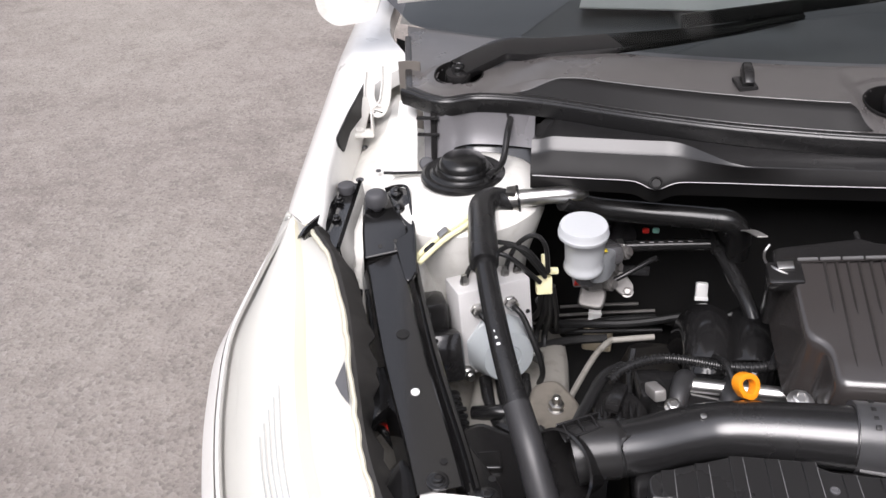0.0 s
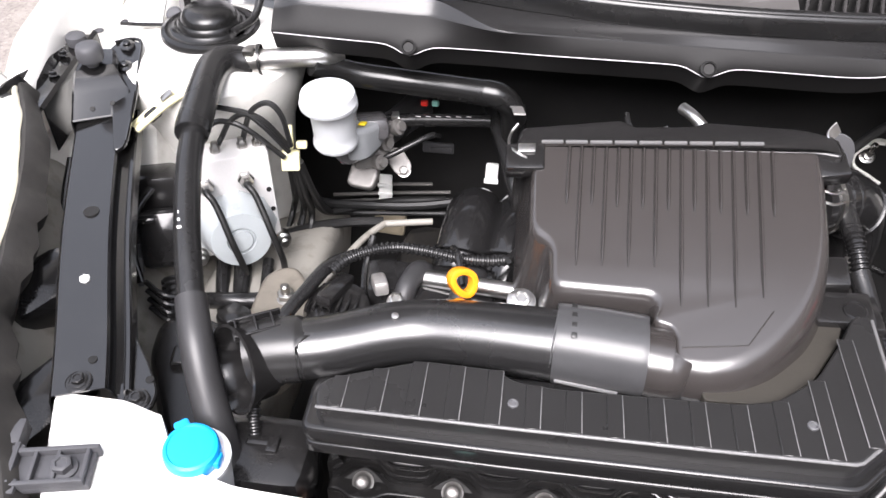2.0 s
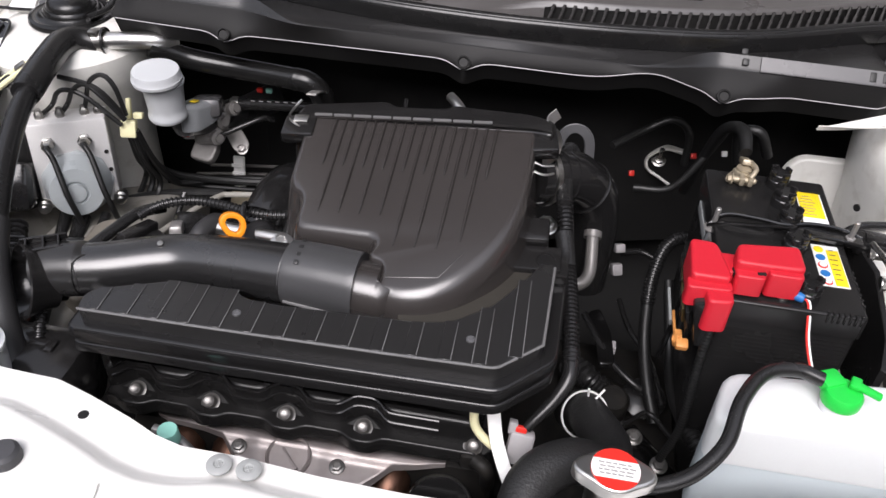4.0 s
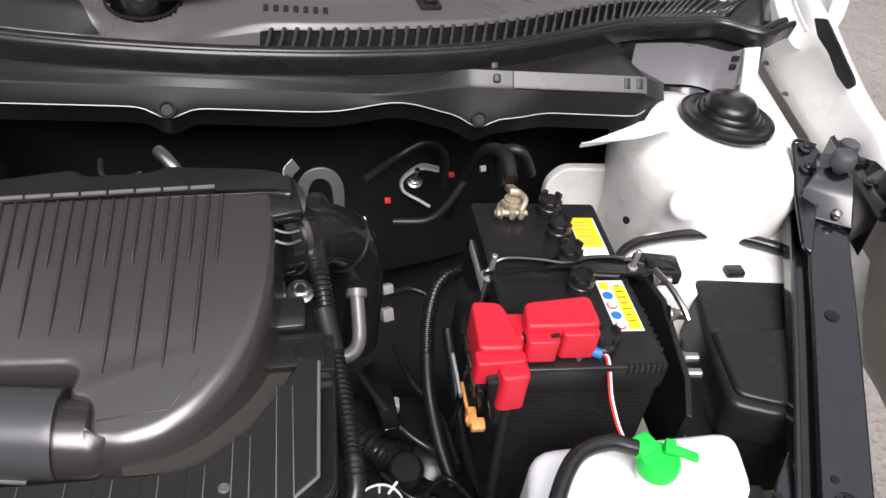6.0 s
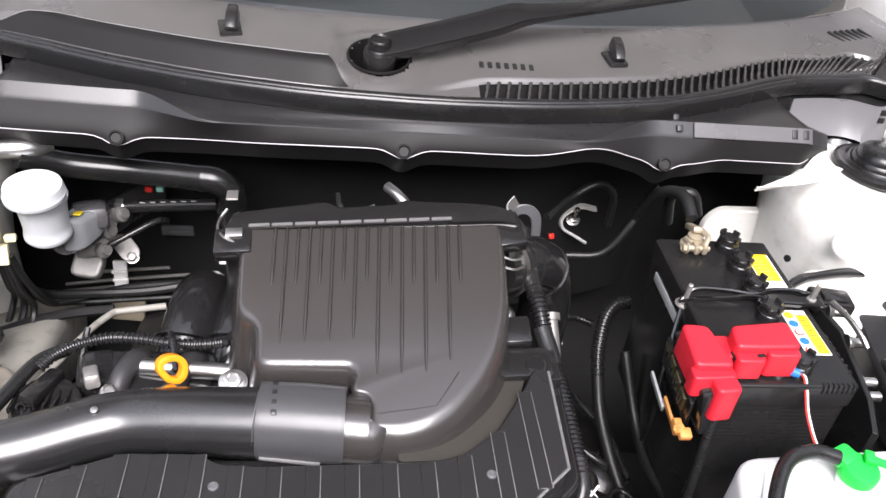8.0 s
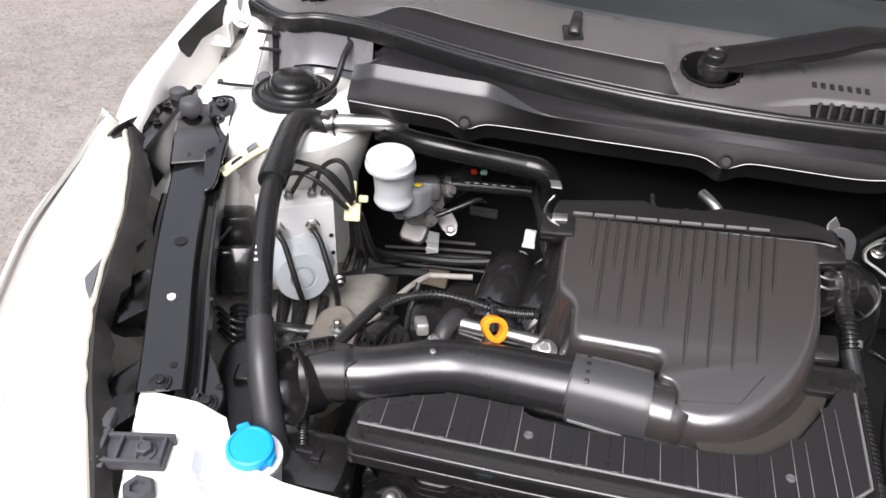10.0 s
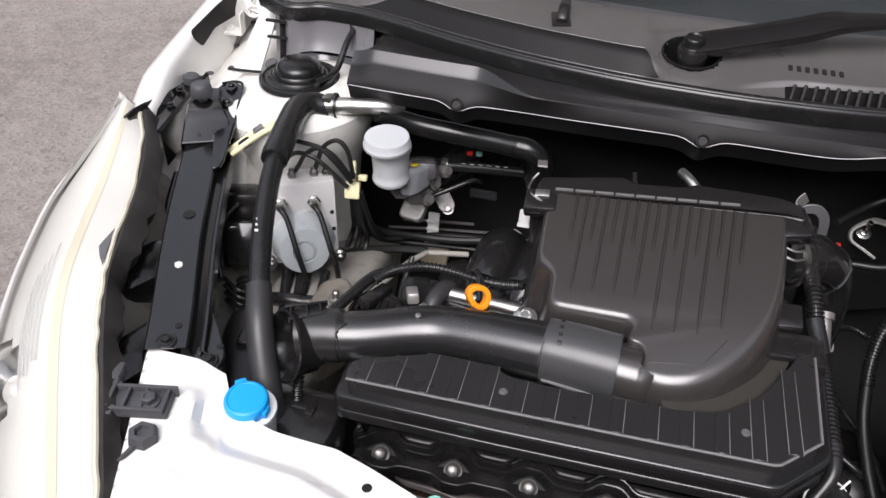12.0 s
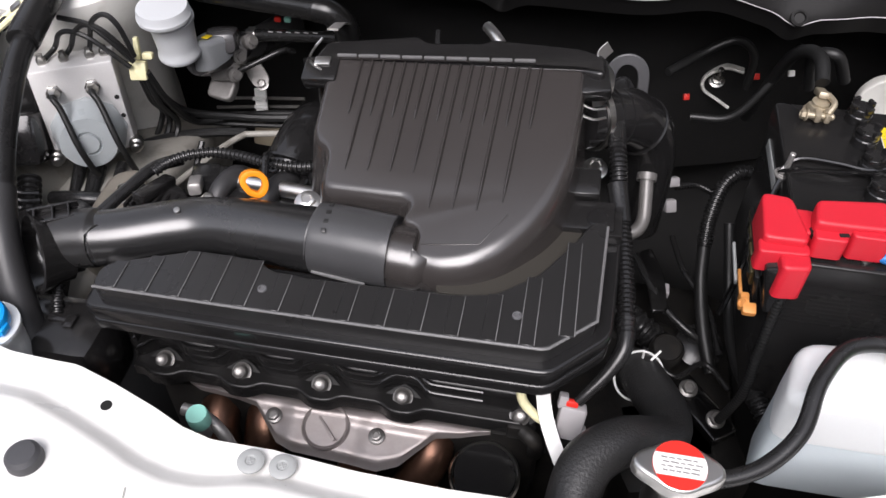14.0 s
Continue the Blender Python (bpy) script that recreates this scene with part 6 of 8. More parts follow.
for x in (-0.030, -0.006, 0.022, 0.038):
    bm = B()
    lathe(bm, ab(x, -0.004, 0.055), upw, [(0.0055, 0), (0.0055, 0.007), (0.004, 0.009), (0.0036, 0.013), (0, 0.013)], 6)
    part("pipe_nut", bm, ZINC, abs_u)
for pts in pipes:
    bm = B()
    tube(bm, pts, 0.0030, 8, 8)
    part("brake_pipe", bm, MATT, abs_u, "thin black brake pipe")
for x in (-0.024, 0.018):
    bm = B()
    n0 = ab(x, -0.025, 0.030)
    tube(bm, [n0, n0 + front * 0.018, ab(x + 0.006, -0.052, 0.018), ab(x + 0.014, -0.068, -0.02), ab(x + 0.020, -0.066, -0.05), ab(x + 0.022, -0.050, -0.075), ab(x + 0.022, -0.03, -0.10)], 0.0036, 10, 8)
    part("brake_pipe", bm, MATT, abs_u, "black brake pipe over the motor")
    bm = B()
    lathe(bm, n0, front, [(0.0088, 0), (0.0088, 0.004), (0.0072, 0.005), (0.0072, 0.013), (0.005, 0.016), (0, 0.016)], 6)
    part("pipe_nut", bm, ZINC, abs_u)
for x, z in ((0.040, 0.012), (0.041, -0.012)):
    bm = B()
    lathe(bm, ab(x, -0.025, z), front, [(0.0028, 0), (0.0028, 0.0008), (0, 0.001)], 12)
    part("port_plug", bm, DARK, abs_u)
bm = B()
rbox(bm, (0.194, 1.074, 0.783), (0.020, 0.012, 0.022), 0.002, (-20, 0, 10))
rbox(bm, (0.205, 1.084, 0.798), (0.012, 0.010, 0.008), 0.002, (-20, 0, 10))
rbox(bm, (0.193, 1.085, 0.806), (0.006, 0.008, 0.026), 0.002, (-20, 0, 10))
single("pipe_clip", bm, CREAM, "pale yellow nylon clip holding the brake pipes", "clip")
# loom of pipes running down behind the modulator
loom = thing("pipe_loom", (0.23, 1.10, 0.60), "bundle of thin black brake pipes beside the rail", "pipe")
for k, pts in enumerate(([(0.196, 1.074, 0.782), (0.196, 1.085, 0.735), (0.186, 1.120, 0.675), (0.182, 1.08, 0.650), (0.184, 1.03, 0.652), (0.190, 0.99, 0.645)],
                         [(0.200, 1.074, 0.782), (0.202, 1.085, 0.730), (0.196, 1.120, 0.670), (0.196, 1.08, 0.648), (0.198, 1.04, 0.650), (0.204, 1.00, 0.645)],
                         [(0.192, 1.074, 0.782), (0.188, 1.090, 0.730), (0.172, 1.130, 0.675), (0.168, 1.09, 0.650), (0.168, 1.04, 0.652)],
                         [(0.204, 1.074, 0.782), (0.210, 1.090, 0.730), (0.212, 1.130, 0.670), (0.225, 1.15, 0.655), (0.28, 1.19, 0.645), (0.35, 1.21, 0.640)],
                         [(0.198, 1.078, 0.782), (0.204, 1.100, 0.720), (0.204, 1.140, 0.660), (0.228, 1.165, 0.640), (0.29, 1.185, 0.630), (0.36, 1.20, 0.625)],
                         [(0.130, 1.060, 0.652), (0.165, 1.085, 0.660), (0.20, 1.115, 0.655), (0.24, 1.135, 0.650), (0.28, 1.140, 0.652)],
                         [(0.188, 1.10, 0.74), (0.200, 1.135, 0.680), (0.25, 1.165, 0.655), (0.32, 1.18, 0.65), (0.40, 1.20, 0.655)])):
    bm = B()
    tube(bm, pts, (0.0042, 0.0042, 0.0038, 0.0042, 0.0036, 0.0060, 0.0055)[k], 8, 8)
    part("pipe", bm, MATT, loom)

under = thing("rail_loom", (0.16, 0.96, 0.66), "thick taped black wiring looms lying over the rail", "wiring")
for pts, r in (([(0.150, 1.000, 0.690), (0.158, 0.965, 0.682), (0.170, 0.925, 0.690), (0.190, 0.885, 0.695)], 0.010), ([(0.128, 1.000, 0.690), (0.140, 0.955, 0.680), (0.158, 0.915, 0.684), (0.180, 0.870, 0.69)], 0.008), ([(0.176, 1.010, 0.690), (0.182, 0.975, 0.684), (0.190, 0.940, 0.692), (0.205, 0.900, 0.700)], 0.0065), ([(0.120, 0.945, 0.684), (0.150, 0.940, 0.694), (0.185, 0.945, 0.694), (0.215, 0.965, 0.69)], 0.009)):
    bm = B()
    tube(bm, pts, r, 12, 8)
    part("loom", bm, RUBBER, under)
bm = B()
rbox(bm, (0.172, 0.915, 0.692), (0.040, 0.030, 0.022), 0.006, (0, 0, -30))
part("holder", bm, PLASTIC, under)

relay = thing("relay_box", (0.08, 1.0, 0.70), "black relay box and loom plug under the brace", "relay box")
bm = B()
rbox(bm, (0.050, 1.034, 0.752), (0.058, 0.050, 0.056), 0.010, (-14, 0, 18))
part("cover", bm, PLASTIC, relay)
bm = B()
rbox(bm, (0.078, 0.985, 0.735), (0.050, 0.050, 0.060), 0.008, (-30, 0, 18))
part("plug", bm, GLOSS, relay)
bm = B()
rbox(bm, (0.062, 0.972, 0.765), (0.030, 0.014, 0.006), 0.002, (-30, 0, 18))
part("latch", bm, GLOSS, relay)
for k in range(5):
    bm = B()
    rbox(bm, (0.0535 + 0.0015 * k, 0.985 - 0.010 * k, 0.752 - 0.011 * k), (0.006, 0.006, 0.016), 0.0015, (-30, 0, 18))
    part("plug_rib", bm, MIDGREY, relay)
bm = B()
sweep(bm, spline([(0.060, 1.010, 0.778), (0.052, 0.980, 0.766), (0.056, 0.950, 0.742), (0.068, 0.930, 0.718)], 4), rounded([(-0.004, -0.003), (0.004, -0.003), (0.004, 0.003), (-0.004, 0.003)], 0.001, 1))
part("lever", bm, GLOSS, relay)
for i in range(4):
    bm = B()
    tube(bm, [(0.070 + 0.003 * i, 0.935 - 0.006 * i, 0.715 - 0.006 * i), (0.094 + 0.003 * i, 0.925 - 0.006 * i, 0.708 - 0.006 * i), (0.112 + 0.002 * i, 0.935 - 0.005 * i, 0.70 - 0.006 * i)], 0.003, 8, 5)
    part("wire", bm, RUBBER, relay)
bm = B()
tube(bm, [(0.090, 0.955, 0.70), (0.112, 0.905, 0.68), (0.14, 0.885, 0.665), (0.18, 0.88, 0.65)], 0.012, 14, rib=0.0014, pitch=0.007)
part("conduit", bm, RUBBER, relay)
bm = B()
rbox(bm, (0.148, 0.955, 0.684), (0.022, 0.016, 0.003), 0.001, (-10, 10, 35))
for i in range(3):
    rbox(bm, (0.143 + 0.005 * i, 0.953 + 0.003 * i, 0.6862 - 0.0009 * i), (0.002, 0.010, 0.0006), 0.0002, (-10, 10, 35))
single("barcode_tag", bm, DIMWHITE, "small dusty white printed tag by the modulator", "tag")

# main hose along the wing with bright end pipe
hose = thing("coolant_hose", (0.16, 0.9, 0.80), "thick black rubber hose with thicker sleeves at both ends", "hose")
bm = B()
tube(bm, [(0.150, 1.120, 0.872), (0.128, 1.113, 0.878), (0.118, 1.092, 0.880), (0.122, 1.05, 0.878), (0.129, 0.998, 0.872), (0.131, 0.985, 0.870)], [0.015, 0.016, 0.0165, 0.0165, 0.017, 0.016], 20, 6)
part("sleeve", bm, RUBBER, hose)
bm = B()
tube(bm, [(0.127, 1.01, 0.872), (0.140, 0.95, 0.862), (0.158, 0.885, 0.842), (0.176, 0.832, 0.820), (0.186, 0.806, 0.8065)], 0.0118, 18, 8)
line = part("hose", bm, RUBBER, hose)
bm = B()
tube(bm, [(0.178, 0.826, 0.817), (0.192, 0.792, 0.800), (0.205, 0.765, 0.772), (0.221, 0.738, 0.735), (0.236, 0.715, 0.70), (0.245, 0.70, 0.64)], [0.0135, 0.0145, 0.015, 0.0155, 0.016, 0.016], 18, 8)
part("sleeve", bm, WORNHOSE, hose)
for i in range(5):
    bm = B()
    p = Vector((0.148, 0.905, 0.8590)).lerp(Vector((0.1565, 0.875, 0.8505)), i / 4)
    rbox(bm, p, (0.004, 0.003, 0.0008), 0.0002, (15, 0, 20))
    part("printed_mark", bm, PAPER, line)
endp = thing("heater_pipe", (0.18, 1.125, 0.86), "bright aluminium heater pipe with a steel hose clamp", "pipe")
bm = B()
tube(bm, [(0.140, 1.120, 0.873), (0.165, 1.124, 0.876), (0.195, 1.127, 0.879), (0.222, 1.134, 0.878), (0.235, 1.15, 0.868)], [0.0125, 0.011, 0.0105, 0.011, 0.011], 20, 6)
part("pipe", bm, ALU, endp)
bm = B()
lathe(bm, (0.146, 1.121, 0.874), (0.97, 0.15, 0.1), [(0.015, 0), (0.0165, 0), (0.0165, 0.012), (0.015, 0.012)], 24)
rbox(bm, (0.150, 1.113, 0.889), (0.012, 0.010, 0.008), 0.002)
part("clamp", bm, ZINC, endp)
bm = B()
lathe(bm, (0.157, 1.1225, 0.875), (0.97, 0.15, 0.1), [(0.0165, 0), (0.0172, 0), (0.0172, 0.003), (0.0165, 0.003)], 24)
part("wire_ring", bm, RUBBER, endp)
hh = thing("heater_hose", (0.33, 1.18, 0.80), "shiny thick black heater hose across the firewall", "hose")
bm = B()
tube(bm, [(0.212, 1.128, 0.872), (0.235, 1.142, 0.860), (0.262, 1.150, 0.850), (0.313, 1.154, 0.8445), (0.365, 1.146, 0.846), (0.402, 1.138, 0.848)], [0.0125, 0.0138, 0.0142, 0.0142, 0.0142, 0.0142], 24, 8)
part("hose", bm, CAP, hh)
bm = B()
tube(bm, [(0.396, 1.139, 0.848), (0.414, 1.138, 0.845), (0.428, 1.142, 0.828), (0.432, 1.15, 0.79)], [0.0150, 0.0150, 0.0145, 0.014], 22, 8)
part("bend", bm, CAP, hh)
bm = B()
tube(bm, [(0.40, 1.215, 0.79), (0.425, 1.14, 0.775), (0.440, 1.09, 0.76), (0.45, 1.06, 0.74)], 0.0095, 14, 6)
single("vacuum_pipe", bm, RUBBER, "dull dark pipe running under the air cleaner", "pipe")
# pale bundle of nylon hoses behind the brace
washer = thing("washer_tube", (0.08, 1.06, 0.83), "pale yellowed nylon washer tubes with a clip", "tube")
for d in (0.0, 0.007):
    bm = B()
    tube(bm, [(0.108 + d, 1.088 - d, 0.874), (0.092 + d, 1.076 - d, 0.866), (0.066 + d, 1.063 - d, 0.851), (0.040 + d, 1.043 - d, 0.832)], 0.0036, 8, 6)
    part("tube", bm, CREAM, washer)
bm = B()
rbox(bm, (0.074, 1.066, 0.856), (0.016, 0.012, 0.010), 0.003, (0, -30, 35))
part("clip", bm, ZINC, washer)
bm = B()
rbox(bm, (0.060, 1.052, 0.842), (0.018, 0.010, 0.012), 0.004, (10, -30, 35))
part("holder", bm, PLASTIC, washer)

# brake fluid reservoir and master cylinder
brk = thing("brake_reservoir", (0.24, 1.10, 0.79), "pale grey brake fluid reservoir with a round cap", "reservoir")
bm = B()
lathe(bm, (0.2385, 1.085, 0.848), (0, -0.05, 1), [(0.0270, 0.003), (0.0300, 0.004), (0.0304, 0.008), (0.0292, 0.0095), (0.0290, 0.015), (0.0278, 0.018), (0.0, 0.019)], 44)
part("cap", bm, RESERVOIR, brk, "round pale grey screw cap")
bm = B()
lathe(bm, (0.241, 1.093, 0.797), (0, -0.06, 1), [(0, 0), (0.0228, 0), (0.0244, 0.003), (0.0242, 0.007), (0.0228, 0.010), (0.0230, 0.018), (0.0240, 0.034), (0.0252, 0.045), (0.0268, 0.048), (0.0272, 0.052), (0, 0.054)], 36)
part("tank", bm, RESERVOIR, brk)
bm = B()
slab(bm, rounded([(0.252, 1.096), (0.272, 1.104), (0.284, 1.135), (0.282, 1.170), (0.256, 1.172), (0.246, 1.13)], 0.009), lambda x, y: 0.812 - 0.30 * (y - 1.10), lambda x, y: 0.772, 0.008)
part("feed_chamber", bm, CHAMBER, brk, "grey translucent feed chamber")
bm = B()
rbox(bm, (0.266, 1.118, 0.809), (0.008, 0.014, 0.0016), 0.0006, (-20, 0, 0))
part("yellow_sticker", bm, YELLOW, brk, "small yellow sticker")
mc = thing("master_cylinder", (0.27, 1.2, 0.70), "cast aluminium brake master cylinder with fittings", "master cylinder")
bm = B()
tube(bm, [(0.246, 1.115, 0.775), (0.262, 1.165, 0.757), (0.283, 1.235, 0.735), (0.30, 1.30, 0.72)], [0.018, 0.020, 0.019, 0.022], 20, 6)
rbox(bm, (0.268, 1.150, 0.785), (0.04, 0.05, 0.026), 0.008, (-20, 0, 16))
part("body", bm, SHEETGREY, mc)
bm = B()
slab(bm, rounded([(-0.018, -0.018), (0.016, -0.020), (0.020, 0.004), (0.012, 0.020), (-0.014, 0.018)], 0.009), lambda x, y: 0.006, lambda x, y: -0.006, 0.003)
bmesh.ops.transform(bm, matrix=pose(0.256, 1.150, 0.717, 42, 0, -6), verts=bm.verts)
part("lug", bm, DULLCAST, mc)
bm = B()
slab(bm, rounded([(-0.022, 0.016), (0.004, 0.018), (0.018, -0.004), (0.014, -0.018), (-0.002, -0.016)], 0.008), lambda x, y: 0.002, lambda x, y: -0.002, 0.001)
bmesh.ops.transform(bm, matrix=pose(0.294, 1.172, 0.722, 40, 0, 8), verts=bm.verts)
part("stay", bm, DULLCAST, mc, "dull grey steel stay")
bm = B()
rbox(bm, (0.262, 1.158, 0.742), (0.040, 0.032, 0.034), 0.006, (-25, 0, 20))
rbox(bm, (0.275, 1.166, 0.757), (0.026, 0.026, 0.028), 0.005, (-25, 20, 20))
part("flange", bm, DULLCAST, mc)
bm = B()
rbox(bm, (0.241, 1.146, 0.747), (0.022, 0.020, 0.022), 0.003, (30, 0, 14))
plug = part("sensor_plug", bm, GREYCONN, mc, "grey sensor plug with a red lock")
bm = B()
rbox(bm, (0.237, 1.136, 0.745), (0.010, 0.004, 0.012), 0.001, (30, 0, 14))
part("red_lock", bm, PRINTRED, plug)
bm = B()
n0 = Vector((0.303, 1.165, 0.714))
hexbolt(bm, n0, (0, -0.65, 0.76), 0.0058, 0.007)
lathe(bm, n0, (0, -0.65, 0.76), [(0.0085, 0), (0.0085, 0.0015), (0.006, 0.002)], 20)
part("bolt", bm, STEEL, mc)
for p, ax in (((0.272, 1.160, 0.757), (0.75, -0.45, 0.30)), ((0.266, 1.150, 0.736), (0.75, -0.45, 0.30)), ((0.284, 1.172, 0.768), (0.75, -0.3, 0.45))):
    bm = B()
    lathe(bm, p, ax, [(0.0090, 0), (0.0090, 0.006), (0.0070, 0.007), (0.0070, 0.011), (0.0095, 0.012), (0.0095, 0.018), (0.006, 0.019), (0.006, 0.023), (0, 0.023)], 16)
    part("fitting", bm, DULLCAST, mc)
bm = B()
tube(bm, [(0.268, 1.175, 0.770), (0.289, 1.190, 0.769), (0.34, 1.188, 0.776), (0.405, 1.180, 0.786)], 0.0078, 14, 6)
h2 = part("fluid_hose", bm, RUBBER, mc)
bm = B()
lathe(bm, (0.286, 1.190, 0.769), (1, 0.2, 0), [(0.0085, 0), (0.0105, 0), (0.0105, 0.008), (0.0085, 0.008)], 18)
rbox(bm, (0.290, 1.182, 0.779), (0.008, 0.006, 0.005), 0.001)
part("clamp", bm, ALU, mc, "bright hose clamp")
for i in range(6):
    bm = B()
    rbox(bm, (0.318 + i * 0.012, 1.1835 - 0.0012 * i, 0.7815 + 0.0018 * i), (0.006, 0.0012, 0.001), 0.0002, (-35, 0, 0))
    part("printed_mark", bm, GREYCONN, h2)
bm = B()
tube(bm, [(0.276, 1.146, 0.741), (0.292, 1.150, 0.748), (0.312, 1.160, 0.756), (0.334, 1.175, 0.762), (0.342, 1.19, 0.752)], 0.0036, 10, 6)
part("pipe", bm, RUBBER, mc)
bm = B()
rbox(bm, (0.326, 1.318, 0.645), (0.044, 0.005, 0.017), 0.002)
rbox(bm, (0.330, 1.313, 0.645), (0.030, 0.004, 0.008), 0.0015)
single("firewall_tag", bm, MIDGREY, "small dark plate on the firewall", "plate")
for p, m, lab in (((0.323, 1.20, 0.790), PRINTRED, "red"), ((0.336, 1.20, 0.791), MINT, "teal")):
    bm = B()
    rbox(bm, p, (0.009, 0.006, 0.007), 0.002)
    single("wire_tab", bm, m, f"tiny {lab} plug tab on the dark firewall loom", "plug")
for pts in ([(0.215, 1.243, 0.624), (0.27, 1.242, 0.632), (0.328, 1.240, 0.640)], [(0.19, 1.243, 0.604), (0.27, 1.242, 0.617), (0.353, 1.240, 0.629)], [(0.174, 1.243, 0.589), (0.26, 1.242, 0.604), (0.354, 1.240, 0.616)]):
    bm = B()
    tube(bm, pts, 0.0024, 8, 4)
    single("fuel_pipe", bm, STEEL, "thin steel fuel pipe clipped below the firewall", "pipe", "fuel pipes")
bm = B()
rbox(bm, (0.266, 1.231, 0.627), (0.018, 0.005, 0.052), 0.002, (-10, 0, 0))
for z in (0.614, 0.626, 0.640):
    rbox(bm, (0.266, 1.2275, z), (0.020, 0.005, 0.005), 0.0015, (-10, 0, 0))
cyl(bm, (0.266, 1.229, 0.612), (0.266, 1.226, 0.612), 0.004, 12, 0.0005)
single("pipe_bracket", bm, PAPER, "white plastic pipe bracket", "bracket")
bm = B()
rbox(bm, (0.272, 1.226, 0.580), (0.044, 0.010, 0.036), 0.004, (-25, 4, 0))
single("steel_stay", bm, BRASS, "dull tan steel stay below the pipes", "bracket")
bm = B()
rbox(bm, (0.408, 1.21, 0.691), (0.016, 0.010, 0.022), 0.002, (-20, 0, 0))
rbox(bm, (0.408, 1.204, 0.681), (0.018, 0.006, 0.006), 0.001, (-20, 0, 0))
single("small_clip", bm, PAPER, "small white clip beside the air cleaner", "clip")
bm = B()
tube(bm, [(0.228, 0.990, 0.665), (0.244, 1.040, 0.662), (0.264, 1.094, 0.66), (0.282, 1.123, 0.66), (0.292, 1.128, 0.66), (0.342, 1.139, 0.66)], 0.0042, 10, 5)
single("steel_rod", bm, DIMWHITE, "dull pale steel rod bent across the bay", "rod")

# engine mount on the rail
mount = thing("engine_mount", (0.22, 0.93, 0.64), "pale engine mount bracket with plated nuts", "engine mount")
bm = B()
slab(bm, rounded([(0.185, 0.975), (0.215, 0.99), (0.245, 0.95), (0.25, 0.89), (0.225, 0.845), (0.195, 0.86), (0.182, 0.92)], 0.015), lambda x, y: 0.705 - 0.1 * (0.93 - y), lambda x, y: 0.66, 0.006)
part("bracket", bm, TAN, mount)
for p in ((0.216, 0.943, 0.703), (0.222, 0.885, 0.698), (0.205, 0.862, 0.696)):
    bm = B()
    hexbolt(bm, p, (0, 0, 1), 0.009, 0.010)
    cyl(bm, Vector(p), Vector(p) + Vector((0, 0, 0.020)), 0.0045, 12)
    part("nut", bm, ZINC, mount)
bm = B()
tube(bm, [(0.232, 0.855, 0.750), (0.240, 0.875, 0.755), (0.251, 0.903, 0.758), (0.266, 0.939, 0.760), (0.287, 0.962, 0.756)], 0.0068, 12, 6)
single("breather_hose", bm, RUBBER, "thin black hose curving behind the duct", "hose")
bm = B()
lathe(bm, (0.279, 0.910, 0.705), (0.1, -0.25, 1), [(0, 0), (0.034, 0), (0.034, 0.030), (0.030, 0.040), (0.018, 0.046), (0, 0.047)], 26)
cap = part("oil_cap", bm, PLASTIC, engine, "ribbed black cap")
for i in range(7):
    bm = B()
    rbox(bm, (0.256 + i * 0.0075, 0.905, 0.752 - 0.0004 * (i - 3) ** 2), (0.003, 0.045, 0.006), 0.001, (-14, 0, 0))
    part("rib", bm, PLASTIC, cap)
bm = B()
rbox(bm, (0.279, 0.909, 0.758), (0.016, 0.052, 0.012), 0.003, (-14, 0, -15))
part("grip", bm, PLASTIC, cap)

# intake manifold, rail and plugs behind the duct
inm = thing("intake_manifold", (0.38, 1.0, 0.62), "dark plastic intake runners beside the air cleaner", "intake manifold")
for x in (0.392, 0.445):
    bm = B()
    tube(bm, [(x - 0.01, 0.985, 0.70), (x, 1.03, 0.725), (x + 0.005, 1.09, 0.715), (x + 0.005, 1.14, 0.66), (x, 1.15, 0.58)], [0.026, 0.030, 0.033, 0.034, 0.034], 20, 6)
    part("runner", bm, GLOSS, inm)
    bm = B()
    lathe(bm, (x - 0.003, 1.012, 0.719), (0.1, 0.9, 0.5), [(0.031, 0), (0.0335, 0.001), (0.0335, 0.004), (0.031, 0.005)], 26)
    part("moulded_ring", bm, GLOSS, inm)
bm = B()
tube(bm, [(0.345, 0.945, 0.752), (0.41, 0.935, 0.757), (0.475, 0.925, 0.762)], 0.0085, 16, 4)
part("fuel_rail", bm, ALU, inm, "bright fuel rail")
bm = B()
rbox(bm, (0.375, 0.94, 0.735), (0.11, 0.06, 0.03), 0.006)
rbox(bm, (0.318, 0.945, 0.735), (0.030, 0.045, 0.034), 0.004, (0, 0, 10))
part("injector_cover", bm, GLOSS, inm)
bm = B()
rbox(bm, (0.320, 0.921, 0.760), (0.014, 0.028, 0.014), 0.003, (-20, 0, 20))
part("plug", bm, CAST, inm)
for x in (0.352, 0.405):
    bm = B()
    tube(bm, [(x - 0.008, 0.908, 0.735), (x - 0.008, 0.918, 0.752), (x - 0.004, 0.934, 0.757), (x + 0.002, 0.950, 0.752), (x + 0.006, 0.962, 0.738)], [0.0095, 0.0105, 0.0105, 0.0130, 0.0130], 14, 6)
    part("plug_elbow", bm, WORNHOSE, inm)
    bm = B()
    hexbolt(bm, (x - 0.014, 0.908, 0.752), (0, -0.3, 1), 0.007, 0.008)
    part("bolt", bm, ZINC, inm)
bm = B()
